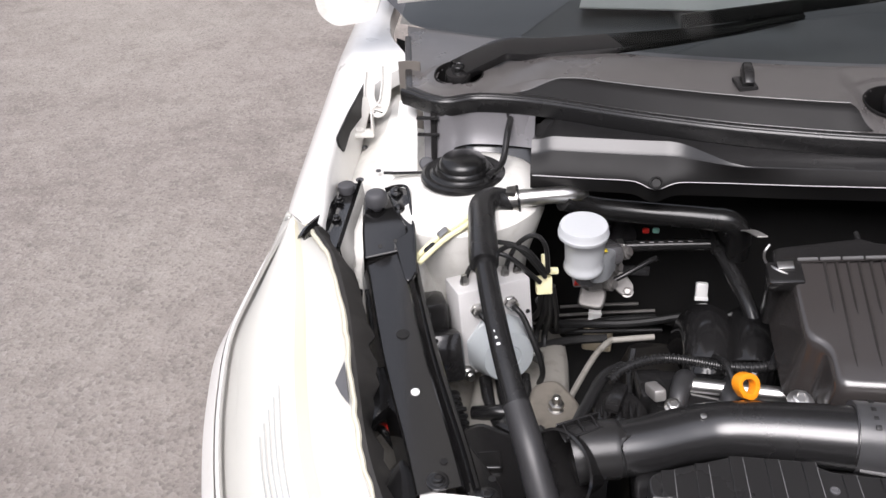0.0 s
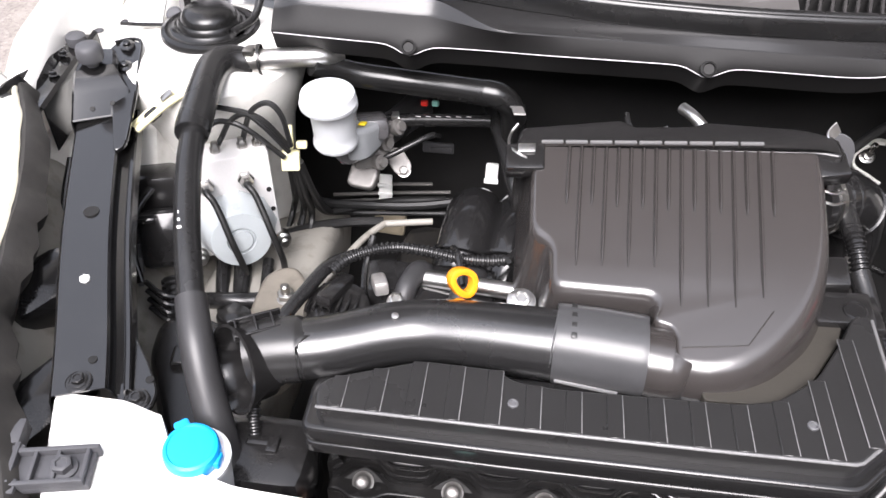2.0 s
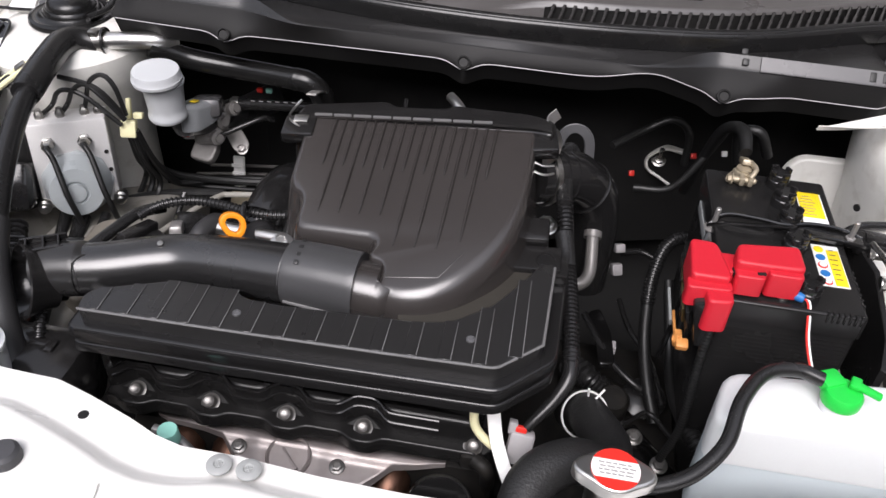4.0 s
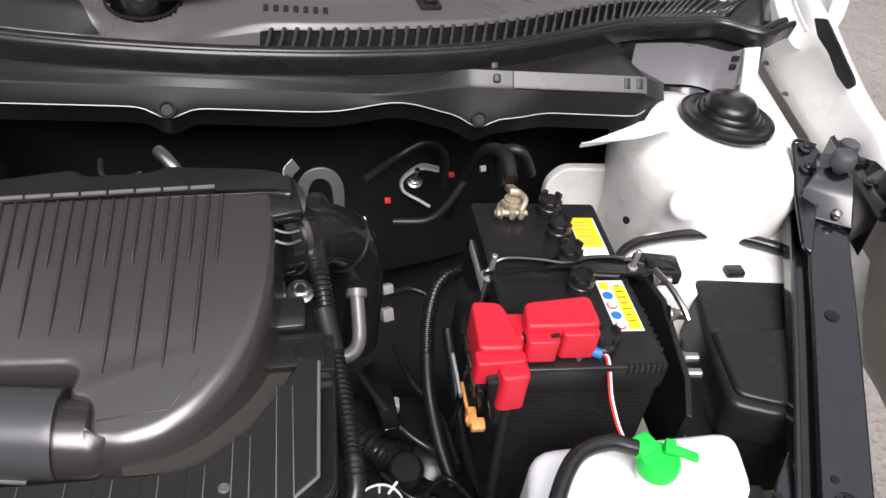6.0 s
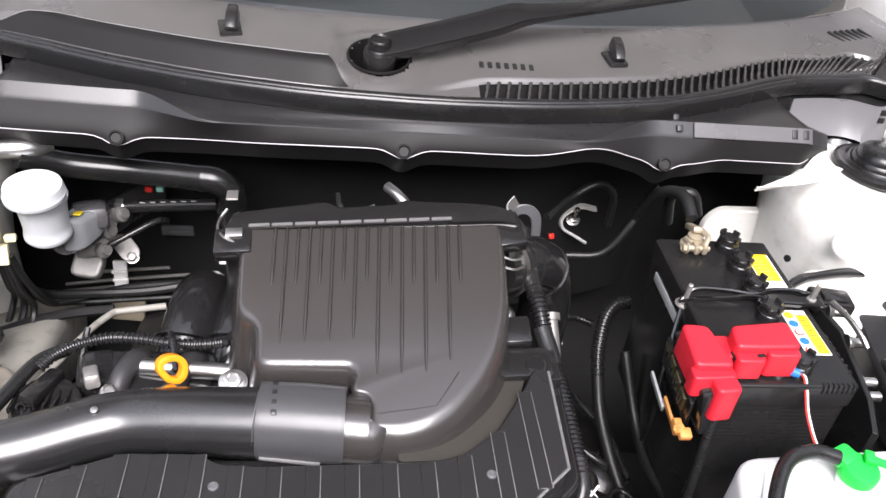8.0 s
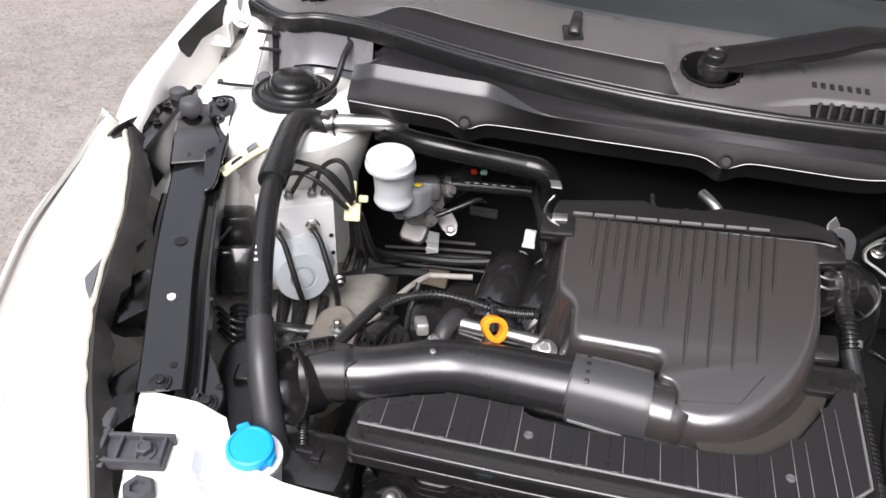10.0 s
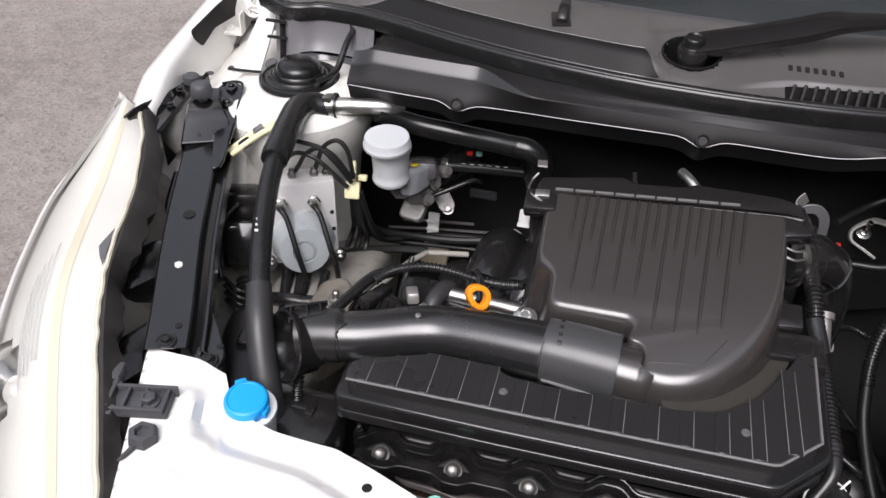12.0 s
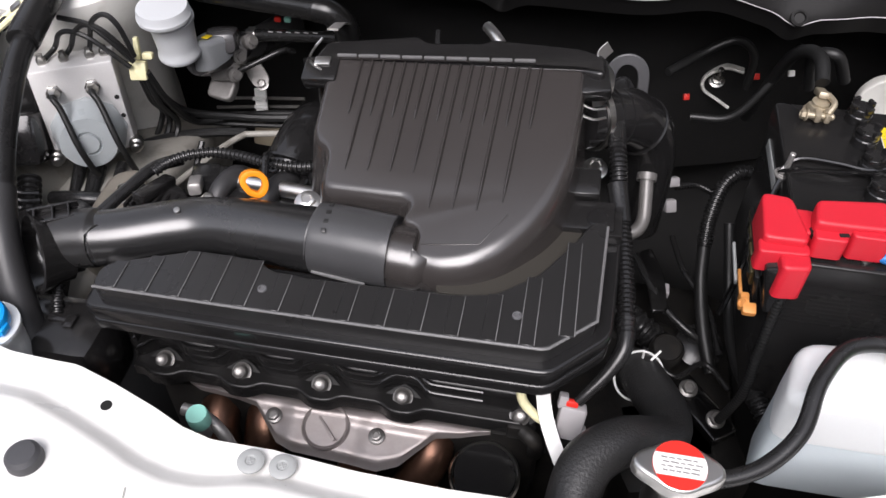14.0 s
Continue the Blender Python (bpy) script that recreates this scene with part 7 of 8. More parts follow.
tube(bm, [(0.272, 0.928, 0.764), (0.282, 0.940, 0.768), (0.302, 0.952, 0.772), (0.329, 0.962, 0.772), (0.359, 0.961, 0.772), (0.394, 0.955, 0.772), (0.425, 0.956, 0.772), (0.458, 0.962, 0.775)], 0.0054, 12, 8, rib=0.0007, pitch=0.005)
single("wiring_conduit", bm, RUBBER, "corrugated black wiring conduit behind the duct", "conduit")
for k, pts in enumerate(([(0.30, 0.99, 0.76), (0.296, 0.965, 0.735), (0.30, 0.93, 0.72)], [(0.385, 0.97, 0.772), (0.392, 0.945, 0.785), (0.40, 0.915, 0.775)], [(0.44, 0.95, 0.78), (0.455, 0.985, 0.775), (0.47, 1.0, 0.76)])):
    bm = B()
    tube(bm, pts, 0.0035, 8, 6)
    single("plug_lead", bm, RUBBER, "short black lead from the wiring conduit", "wire", "plug leads")
dip = thing("dipstick", (0.40, 0.89, 0.74), "orange looped oil dipstick handle", "dipstick")
bm = B()
loop = [(-0.008, -0.008), (-0.013, 0.004), (-0.011, 0.012), (-0.003, 0.015), (0.008, 0.011), (0.013, 0.002), (0.010, -0.009), (0.002, -0.014)]
DP = Matrix.Translation((0.402, 0.890, 0.803)) @ Vector((0.50, -0.75, 0.45)).to_track_quat("Z", "Y").to_matrix().to_4x4()
path = even(spline([DP @ Vector((q[0] * 0.8, q[1] * 0.8, 0)) for q in [*loop, loop[0]]], 6), 0.003)
sweep(bm, path, rounded([(-0.0030, -0.0055), (0.0030, -0.0055), (0.0030, 0.0055), (-0.0030, 0.0055)], 0.0013, 2), up=tuple(DP.to_3x3() @ Vector((0, 0, 1))))
part("handle", bm, ORANGE, dip, "bright orange plastic loop")
bm = B()
cyl(bm, (0.399, 0.882, 0.76), (0.401, 0.880, 0.788), 0.007, 14)
part("shaft", bm, ORANGE, dip)
bm = B()
hexbolt(bm, (0.455, 0.888, 0.79), (0, -0.3, 1), 0.009, 0.008)
lathe(bm, (0.455, 0.888, 0.788), (0, -0.3, 1), [(0.013, 0), (0.013, 0.003), (0, 0.004)], 18)
single("bracket_bolt", bm, ALU, "round plated bolt beside the air cleaner sleeve", "bolt")

# ---- washer filler and front corner fittings ----
fil = thing("washer_filler", (0.215, 0.705, 0.70), "blue washer cap on a white filler neck", "filler cap")
bm = B()
lathe(bm, (0.216, 0.704, 0.772), (0.05, -0.10, 1), [(0.0205, 0), (0.0216, 0.002), (0.0216, 0.011), (0.0203, 0.014), (0.0180, 0.015), (0.0170, 0.014), (0, 0.015)], 40)
rbox(bm, (0.203, 0.722, 0.780), (0.012, 0.014, 0.006), 0.002, (0, 0, 40))
rbox(bm, (0.235, 0.700, 0.776), (0.010, 0.012, 0.008), 0.002)
part("cap", bm, BLUE, fil, "bright blue snap cap")
bm = B()
lathe(bm, (0.214, 0.704, 0.70), (0.03, 0, 1), [(0.024, 0), (0.026, 0.05), (0.026, 0.062), (0.028, 0.066), (0.028, 0.071), (0, 0.072)], 32)
part("neck", bm, MILK, fil, "white plastic filler neck")
for s in (0, 1):
    def P(p):
        return Vector(mirror(p)) if s else Vector(p)
    hb = thing("headlight_bracket", P((0.13, 0.66, 0.79)), "dark grey lattice headlight bracket bolted to the support", "bracket", "headlight brackets")
    sg = -1 if s else 1
    bm = B()
    R = (0, 0, 12 * sg)
    for dy in (-0.014, 0.014):
        rbox(bm, P((0.130, 0.664 + dy, 0.797)), (0.058, 0.004, 0.012), 0.001, R)
    rbox(bm, P((0.103, 0.662, 0.797)), (0.004, 0.034, 0.014), 0.001, R)
    for dx in (-0.012, 0.004, 0.024):
        rbox(bm, P((0.130 + dx, 0.664 + 0.2 * dx, 0.797)), (0.003, 0.030, 0.011), 0.0008, R)
    rbox(bm, P((0.130, 0.664, 0.794)), (0.058, 0.032, 0.006), 0.001, R)
    rbox(bm, P((0.092, 0.688, 0.796)), (0.010, 0.022, 0.014), 0.001, R)
    rbox(bm, P((0.099, 0.674, 0.796)), (0.012, 0.006, 0.012), 0.001, R)
    rbox(bm, P((0.110, 0.644, 0.797)), (0.008, 0.012, 0.010), 0.001, R)
    part("lattice", bm, GREYRUB, hb)
    bm = B()
    hexbolt(bm, P((0.139, 0.665, 0.797)), (0, 0, 1), 0.0075, 0.009)
    part("bolt", bm, GREYRUB, hb)
    bm = B()
    lathe(bm, P((0.153, 0.629, 0.790)), (0, 0, 1), [(0.0135, 0), (0.0145, 0.003), (0.0140, 0.008), (0.0120, 0.012), (0.007, 0.0125), (0.006, 0.008), (0, 0.008)], 6)
    single("rubber_plug", bm, GREYRUB, "grey hexagonal rubber plug in the support", "plug", "rubber plugs")
    bm = B()
    tube(bm, [P((0.150, 0.618, 0.793)), P((0.147, 0.606, 0.793)), P((0.1445, 0.600, 0.793))], [0.003, 0.0025, 0.001], 6, 4)
    single("rubber_tail", bm, GREYRUB, "short grey tail of the rubber plug", "plug", "rubber plugs")
    bm = B()
    lathe(bm, P((0.328, 0.583, 0.7865)), (0, 0, 1), [(0.0132, 0), (0.0138, 0.002), (0.013, 0.009), (0.010, 0.012), (0.0, 0.013)], 32)
    single("bump_stop", bm, GREYRUB, "round dark grey rubber bonnet stop on the support", "bump stop", "bump stops")
    for x in (0.490, 0.515):
        bm = B()
        lathe(bm, P((x, 0.6165, 0.7785)), (0, 0, 1), [(0.0105, 0), (0.0105, 0.0015), (0.008, 0.003), (0.0045, 0.003), (0.0035, 0.002), (0, 0.002)], 24)
        rbox(bm, P((x, 0.6165, 0.7808)), (0.006, 0.0012, 0.001), 0.0003, (0, 0, 30))
        rbox(bm, P((x, 0.6165, 0.7808)), (0.0012, 0.006, 0.001), 0.0003, (0, 0, 30))
        single("push_clip", bm, CLIPGREY, "round grey push clip with a cross slot", "clip", "push clips")
bm = B()
tube(bm, [(0.385, 0.695, 0.700), (0.405, 0.692, 0.699), (0.425, 0.683, 0.690), (0.440, 0.672, 0.665)], 0.0058, 12, 6)
cyl(bm, (0.412, 0.678, 0.692), (0.412, 0.677, 0.715), 0.006, 14)
single("ac_pipe", bm, CAST, "bright aluminium service pipe below the mint cap", "pipe")
bm = B()
lathe(bm, (0.412, 0.677, 0.714), (0, -0.1, 1), [(0.0088, 0), (0.0097, 0.001), (0.0097, 0.015), (0.0088, 0.017), (0, 0.0175)], 24)
single("service_cap", bm, MINT, "mint green service port cap", "cap")
conduit = thing("front_conduit", (0.262, 0.735, 0.68), "black corrugated conduit with a clip by the horn", "conduit")
bm = B()
tube(bm, [(0.238, 0.776, 0.748), (0.242, 0.760, 0.738), (0.248, 0.742, 0.724), (0.256, 0.722, 0.708), (0.266, 0.700, 0.685)], 0.0055, 12, rib=0.0008, pitch=0.005)
part("tube", bm, RUBBER, conduit)
bm = B()
rbox(bm, (0.250, 0.748, 0.732), (0.024, 0.010, 0.012), 0.003)
rbox(bm, (0.262, 0.745, 0.735), (0.010, 0.016, 0.008), 0.002)
part("clip", bm, PLASTIC, conduit)
bm = B()
tube(bm, [(-0.025, 1.02, 0.80), (-0.02, 0.98, 0.775), (-0.005, 0.93, 0.74)], 0.005, 8, 6)
single("headlight_wire", bm, RUBBER, "black headlight wire behind the lamp", "wire", "headlight wires")
bm = B()
tube(bm, [(0.0, 0.87, 0.74), (0.03, 0.85, 0.75), (0.05, 0.84, 0.73)], 0.004, 8, 6)
single("headlight_wire", bm, RUBBER, "black headlight wire behind the lamp", "wire", "headlight wires")
bm = B()
tube(bm, [(0.012, 0.865, 0.752), (0.035, 0.85, 0.758), (0.055, 0.84, 0.74)], 0.0022, 6, 6)
single("red_wire", bm, PRINTRED, "thin red wire behind the headlight", "wire")

# ---- battery side of the bay ----
bat = thing("battery", (0.955, 0.94, 0.65), "black car battery with screw caps and printed labels", "battery")
BX0, BX1, BY0, BY1, BZ = 0.896, 1.025, 0.836, 1.060, 0.846
bm = B()
slab(bm, rounded([(BX0 + 0.002, BY0 + 0.003), (BX1 - 0.002, BY0 + 0.003), (BX1 - 0.002, BY1 - 0.003), (BX0 + 0.002, BY1 - 0.003)], 0.004, 2), lambda x, y: BZ - 0.026, lambda x, y: 0.650, 0.002)
case = part("case", bm, BOXBLACK, bat, "black plastic battery case")
for i in range(9):
    bm = B()
    z = 0.811 - i * 0.005
    rbox(bm, ((BX0 + BX1) / 2, BY0 + 0.0030, z), (BX1 - BX0 - 0.012, 0.0006, 0.0012), 0.0002)
    part("rib", bm, BOXBLACK, case)
bm = B()
slab(bm, rounded([(BX0, BY0), (BX1, BY0), (BX1, BY1), (BX0, BY1)], 0.005, 3), lambda x, y: BZ, lambda x, y: BZ - 0.025, 0.003)
for i in range(7):
    rbox(bm, (BX1 - 0.006 - i * 0.005, BY0 + 0.002, BZ - 0.004), (0.0022, 0.006, 0.010), 0.0006)
    rbox(bm, (BX1 - 0.0008, BY0 + 0.02 + i * 0.008, BZ - 0.005), (0.003, 0.004, 0.010), 0.0006)
part("case_lid", bm, BOXBLACK, bat)
bm = B()
rbox(bm, (0.8955, 0.992, 0.8150), (0.0012, 0.080, 0.011), 0.0004)
part("side_label", bm, CLIPGREY, bat, "pale label strip on the battery side")
for y in (1.043, 1.006, 0.968, 0.929, 0.857):
    bm = B()
    lathe(bm, (0.972, y, BZ), (0, 0, 1), [(0.0118, 0), (0.0118, 0.009), (0.0110, 0.010), (0.0110, 0.015), (0.0095, 0.017), (0.0, 0.017)], 24)
    for k in range(4):
        a = k * math.pi / 2 + 0.5
        rbox(bm, (0.972 + 0.010 * math.cos(a), y + 0.010 * math.sin(a), BZ + 0.018), (0.008, 0.004, 0.006), 0.001, (0, 0, math.degrees(a) + 90))
    part("screw_cap", bm, GLOSS, bat)
# labels
for y0, y1, kind in ((0.970, 1.034, 0), (0.877, 0.941, 1)):
    bm = B()
    rbox(bm, (1.0035, (y0 + y1) / 2, BZ + 0.0004), (0.026, y1 - y0, 0.0008), 0.0002)
    lab = part("label", bm, PAPER, bat, "white and yellow warning label")
    bm = B()
    if kind == 0:
        rbox(bm, (1.003, (y0 + y1) / 2 + 0.009, BZ + 0.0009), (0.0235, (y1 - y0) * 0.72, 0.0006), 0.0001)
    else:
        rbox(bm, (1.0095, (y0 + y1) / 2 - 0.003, BZ + 0.0009), (0.012, (y1 - y0) * 0.86, 0.0006), 0.0001)
    part("yellow_field", bm, YELLOW, lab)
    for i in range(7):
        bm = B()
        x = 1.0 + 0.0 if kind == 0 else 1.0085
        w = (0.016 if kind == 0 else 0.008) * (0.6 + 0.4 * ((i * 37) % 5) / 4)
        rbox(bm, (x, y1 - 0.008 - i * (0.0055 if kind == 0 else 0.0075), BZ + 0.0014), (w, 0.0011, 0.0004), 0.0001)
        part("print_bar", bm, BRASS if kind == 0 else PRINTDARK, lab)
    if kind:
        for i, m in enumerate((YELLOW, PRINTBLUE, PRINTRED, PRINTBLUE, PRINTRED)):
            bm = B()
            lathe(bm, (0.9965, y1 - 0.008 - i * 0.0125, BZ + 0.0008), (0, 0, 1), [(0.0048, 0), (0.0048, 0.0007), (0.003, 0.0009), (0, 0.0009)], 16)
            part("pictogram", bm, m, lab)
            if m == PRINTRED:
                bm = B()
                lathe(bm, (0.9965, y1 - 0.008 - i * 0.0125, BZ + 0.0018), (0, 0, 1), [(0.0036, 0), (0.0036, 0.0003), (0, 0.0004)], 16)
                part("pictogram", bm, PAPER, lab)
# negative post and clamp
N = Vector((0.012, 0.028, -0.004))
bm = B()
lathe(bm, Vector((0.923, 1.020, 0.850)) + N, (0, 0, 1), [(0.014, 0), (0.014, 0.002), (0.0095, 0.004), (0.0085, 0.014), (0.0, 0.015)], 22)
part("post", bm, BRASS, bat, "dull metal battery post")
bm = B()
rbox(bm, Vector((0.923, 1.018, 0.857)) + N, (0.020, 0.018, 0.009), 0.003, (0, 0, 20))
rbox(bm, Vector((0.928, 1.005, 0.858)) + N, (0.006, 0.014, 0.010), 0.002)
rbox(bm, Vector((0.919, 1.005, 0.858)) + N, (0.006, 0.014, 0.010), 0.002)
cyl(bm, Vector((0.909, 1.004, 0.858)) + N, Vector((0.935, 1.004, 0.858)) + N, 0.0034, 12)
rbox(bm, Vector((0.925, 1.034, 0.864)) + N, (0.010, 0.030, 0.007), 0.002, (-25, 0, -5))
tube(bm, [Vector((0.927, 1.002, 0.862)) + N, Vector((0.933, 1.012, 0.868)) + N, Vector((0.929, 1.026, 0.868)) + N], 0.003, 8, 5)
clamp = part("terminal_clamp", bm, BRASS, bat, "dull plated terminal clamp")
bm = B()
hexbolt(bm, Vector((0.909, 1.004, 0.858)) + N, (-1, 0, 0.1), 0.0048, 0.006)
part("nut", bm, BRASS, clamp)
bm = B()
tube(bm, [Vector((0.926, 1.046, 0.868)) + N, Vector((0.926, 1.072, 0.876)) + N, Vector((0.920, 1.095, 0.872)) + N, Vector((0.910, 1.118, 0.85)) + N, Vector((0.905, 1.15, 0.79)) + N, Vector((0.90, 1.18, 0.72)) + N], [0.007, 0.0075, 0.007, 0.0065, 0.0065, 0.0065], 14, 6)
single("earth_cable", bm, MATT, "black earth cable from the battery terminal", "cable")

# red positive cover
cov = thing("terminal_cover", (0.90, 0.84, 0.85), "red plastic cover over the positive terminal", "terminal cover")
bm = B()
slab(bm, rounded([(0.863, 0.892), (0.888, 0.890), (0.899, 0.850), (0.897, 0.842), (0.862, 0.842)], 0.0065, 5), lambda x, y: 0.870 + 0.10 * (y - 0.888), lambda x, y: 0.838, 0.003, 3)
shell = part("side_shell", bm, RED, cov)
bm = B()
slab(bm, rounded([(0.8595, 0.848), (0.9005, 0.848), (0.9005, 0.834), (0.8595, 0.832)], 0.0048, 4), lambda x, y: 0.8585, lambda x, y: 0.836, 0.002)
part("lip", bm, RED, shell)
bm = B()
slab(bm, rounded([(0.886, 0.882), (0.908, 0.882), (0.910, 0.854), (0.892, 0.852)], 0.0065, 5), lambda x, y: 0.8655, lambda x, y: 0.846, 0.003)
part("bridge", bm, RED, cov)
bm = B()
slab(bm, rounded([(0.903, 0.879), (0.9605, 0.886), (0.9625, 0.853), (0.931, 0.852), (0.900, 0.852)], 0.0065, 5), lambda x, y: 0.8800 + 0.06 * (y - 0.87), lambda x, y: 0.850, 0.003, 3)
post = part("post_shell", bm, RED, cov)
bm = B()
slab(bm, rounded([(0.930, 0.856), (0.9610, 0.858), (0.9610, 0.8455), (0.930, 0.8455)], 0.0048, 4), lambda x, y: 0.8745, lambda x, y: 0.849, 0.002)
part("front_box", bm, RED, post)
bm = B()
slab(bm, rounded([(0.901, 0.856), (0.9275, 0.856), (0.9275, 0.8420), (0.901, 0.8420)], 0.0048, 4), lambda x, y: 0.8705, lambda x, y: 0.849, 0.002)
part("latch_box", bm, RED, post)
bm = B()
slab(bm, rounded([(0.8765, 0.8375), (0.9010, 0.8405), (0.9010, 0.8200), (0.8775, 0.8175)], 0.0062, 5), lambda x, y: 0.8565, lambda x, y: 0.820, 0.003, 3)
part("front_flap", bm, RED, cov)
for p, sz in (((0.9015, 0.854, 0.864), (0.003, 0.010, 0.006)), ((0.924, 0.8495, 0.8705), (0.008, 0.004, 0.002))):
    bm = B()
    rbox(bm, p, sz, 0.0008, (0, 0, 10))
    part("latch_slot", bm, DARK, cov)
# fuse link block beside the battery
fus = thing("fusible_link", (0.876, 0.85, 0.78), "fusible link block with orange-brown terminals", "fuse link")
bm = B()
rbox(bm, (0.882, 0.867, 0.820), (0.018, 0.085, 0.055), 0.003, (0, -12, 0))
part("holder", bm, GLOSS, fus)
bm = B()
for i in range(9):
    rbox(bm, (0.869, 0.837 + i * 0.008, 0.833), (0.004, 0.0045, 0.012), 0.0006, (0, -12, 0))
part("fins", bm, GLOSS, fus)
bm = B()
rbox(bm, (0.8700, 0.874, 0.812), (0.004, 0.074, 0.044), 0.001, (12, -12, 0))
part("window", bm, BOXBLACK, fus)
for k in range(4):
    bm = B()
    rbox(bm, (0.8665, 0.852 + 0.0165 * k, 0.812 + 0.0045 * k), (0.003, 0.0135, 0.024), 0.001, (15, -12, 0))
    plate = part("link_plate", bm, LINKPLATE, fus, "dull bronze link plate")
    bm = B()
    rbox(bm, (0.8650, 0.852 + 0.0165 * k, 0.810 + 0.0045 * k), (0.002, 0.005, 0.012), 0.0006, (15, -12, 0))
    part("slot", bm, BOXBLACK, plate)
bm = B()
rbox(bm, (0.8655, 0.860, 0.783), (0.003, 0.032, 0.010), 0.001, (16, -12, 0))
rbox(bm, (0.8670, 0.842, 0.784), (0.008, 0.014, 0.013), 0.002, (16, 0, 0))
rbox(bm, (0.8700, 0.831, 0.787), (0.012, 0.011, 0.008), 0.002, (16, 0, 0))
hexbolt(bm, (0.866, 0.836, 0.788), (-0.8, -0.3, 0.5), 0.0045, 0.004)
part("terminal", bm, COPPERBAR, fus, "orange-brown link terminal")
bm = B()
rbox(bm, (0.863, 0.890, 0.782), (0.003, 0.040, 0.010), 0.001, (16, -12, 0))
part("lower_strip", bm, CLIPGREY, fus)

# hold-down bar with hook bolts
hold = thing("battery_holder", (0.97, 0.95, 0.80), "black wire battery hold-down with plated bolts", "battery holder")
bm = B()
for s in (-1, 1):
    tube(bm, [(0.892, 0.958, 0.840), (0.908, 0.958 + 0.008 * s, 0.851), (0.94, 0.957 + 0.006 * s, 0.853), (0.965, 0.955 + 0.002 * s, 0.854), (0.99, 0.954 + 0.010 * s, 0.854), (1.02, 0.955 + 0.011 * s, 0.852), (1.045, 0.955 + 0.007 * s, 0.846)], 0.0024, 8, 5)
slab(bm, rounded([(0.965, 0.948), (0.995, 0.942), (1.045, 0.945), (1.045, 0.968), (0.99, 0.965)], 0.006), lambda x, y: 0.853 - 0.12 * max(0, x - 1.0), lambda x, y: 0.850 - 0.12 * max(0, x - 1.0), 0.001)
part("bar", bm, BLACKPAINT, hold)
for x, y, z in ((0.8975, 0.9600, 0.836), (1.0315, 0.9565, 0.844)):
    bm = B()
    hexbolt(bm, (x, y, z + 0.001), (0.03, -0.03, 1), 0.0052, 0.006)
    lathe(bm, (x, y, z - 0.0005), (0.03, -0.03, 1), [(0.0085, 0), (0.0085, 0.0015), (0, 0.002)], 20)
    cyl(bm, (x, y, z), (x + 0.001, y - 0.001, z + 0.026), 0.0027, 12, 0.0006)
    part("hook_bolt", bm, CAST, hold, "zinc plated threaded rod and nut")
bm = B()
tube(bm, [(0.8975, 0.960, 0.836), (0.886, 0.935, 0.80), (0.872, 0.898, 0.74), (0.866, 0.888, 0.71)], 0.003, 8, 5)
part("hook_rod", bm, BLACKPAINT, hold)

# bracket and plug on the wing side of the battery
brk2 = thing("battery_bracket", (1.05, 0.88, 0.75), "black battery bracket with bright studs", "bracket")
bm = B()
slab(bm, [(1.040, 0.985), (1.046, 0.985), (1.061, 0.93), (1.060, 0.85), (1.050, 0.815), (1.045, 0.818), (1.054, 0.852), (1.055, 0.928)], lambda x, y: 0.838 + 0.25 * (min(y, 0.95) - 0.95), lambda x, y: 0.72, 0.0012)
part("plate", bm, BOXBLACK, brk2)
for p in ((1.054, 0.955, 0.834), (1.058, 0.915, 0.828), (1.058, 0.878, 0.810), (1.057, 0.864, 0.805)):
    bm = B()
    cyl(bm, p, (p[0] + 0.020, p[1] - 0.002, p[2] + 0.001), 0.005, 12)
    hexbolt(bm, p, (1, -0.1, 0.05), 0.0065, 0.007)
    part("stud", bm, ZINC, brk2, "bright plated stud")
bm = B()
tube(bm, [(1.052, 0.952, 0.850), (1.060, 0.93, 0.848), (1.066, 0.91, 0.842), (1.07, 0.90, 0.835)], 0.003, 8, 4)
part("bent_wire", bm, ZINC, brk2)
bm = B()
rbox(bm, (1.064, 0.970, 0.836), (0.044, 0.030, 0.016), 0.004, (0, 0, -8))
rbox(bm, (1.064, 0.966, 0.8455), (0.026, 0.014, 0.003), 0.001, (0, 0, -8))
part("plug", bm, PLASTIC, brk2)
bm = B()
tube(bm, [(1.040, 1.000, 0.800), (1.058, 1.031, 0.803), (1.080, 1.046, 0.805), (1.103, 1.053, 0.805), (1.142, 1.060, 0.806), (1.185, 1.059, 0.806), (1.205, 1.053, 0.806), (1.228, 1.045, 0.805), (1.262, 1.031, 0.802), (1.30, 1.01, 0.80)], [0.004, 0.0055, 0.0060, 0.0052, 0.0058, 0.0066, 0.0078, 0.0066, 0.0075, 0.006], 12, 6)
single("taped_loom", bm, GLOSS, "black taped wiring loom along the strut tower", "wiring")

# relay / fuse box
fb = thing("fuse_box", (1.16, 0.90, 0.68), "black plastic fuse box with a sloping lid", "fuse box")
bm = B()
FBO = [(1.126, 1.004), (1.252, 0.996), (1.238, 0.83), (1.150, 0.826), (1.103, 0.842), (1.112, 0.925)]
slab(bm, rounded(FBO, 0.014, 4), lambda x, y: 0.790 + 0.05 * (y - 0.9), lambda x, y: 0.745, 0.007, 4)
slab(bm, rounded([(1.118, 0.930), (1.238, 0.925), (1.232, 0.842), (1.152, 0.836), (1.112, 0.850)], 0.010, 4), lambda x, y: 0.7945 + 0.05 * (y - 0.9), lambda x, y: 0.785, 0.004, 3)
part("lid", bm, BOXBLACK, fb)
bm = B()
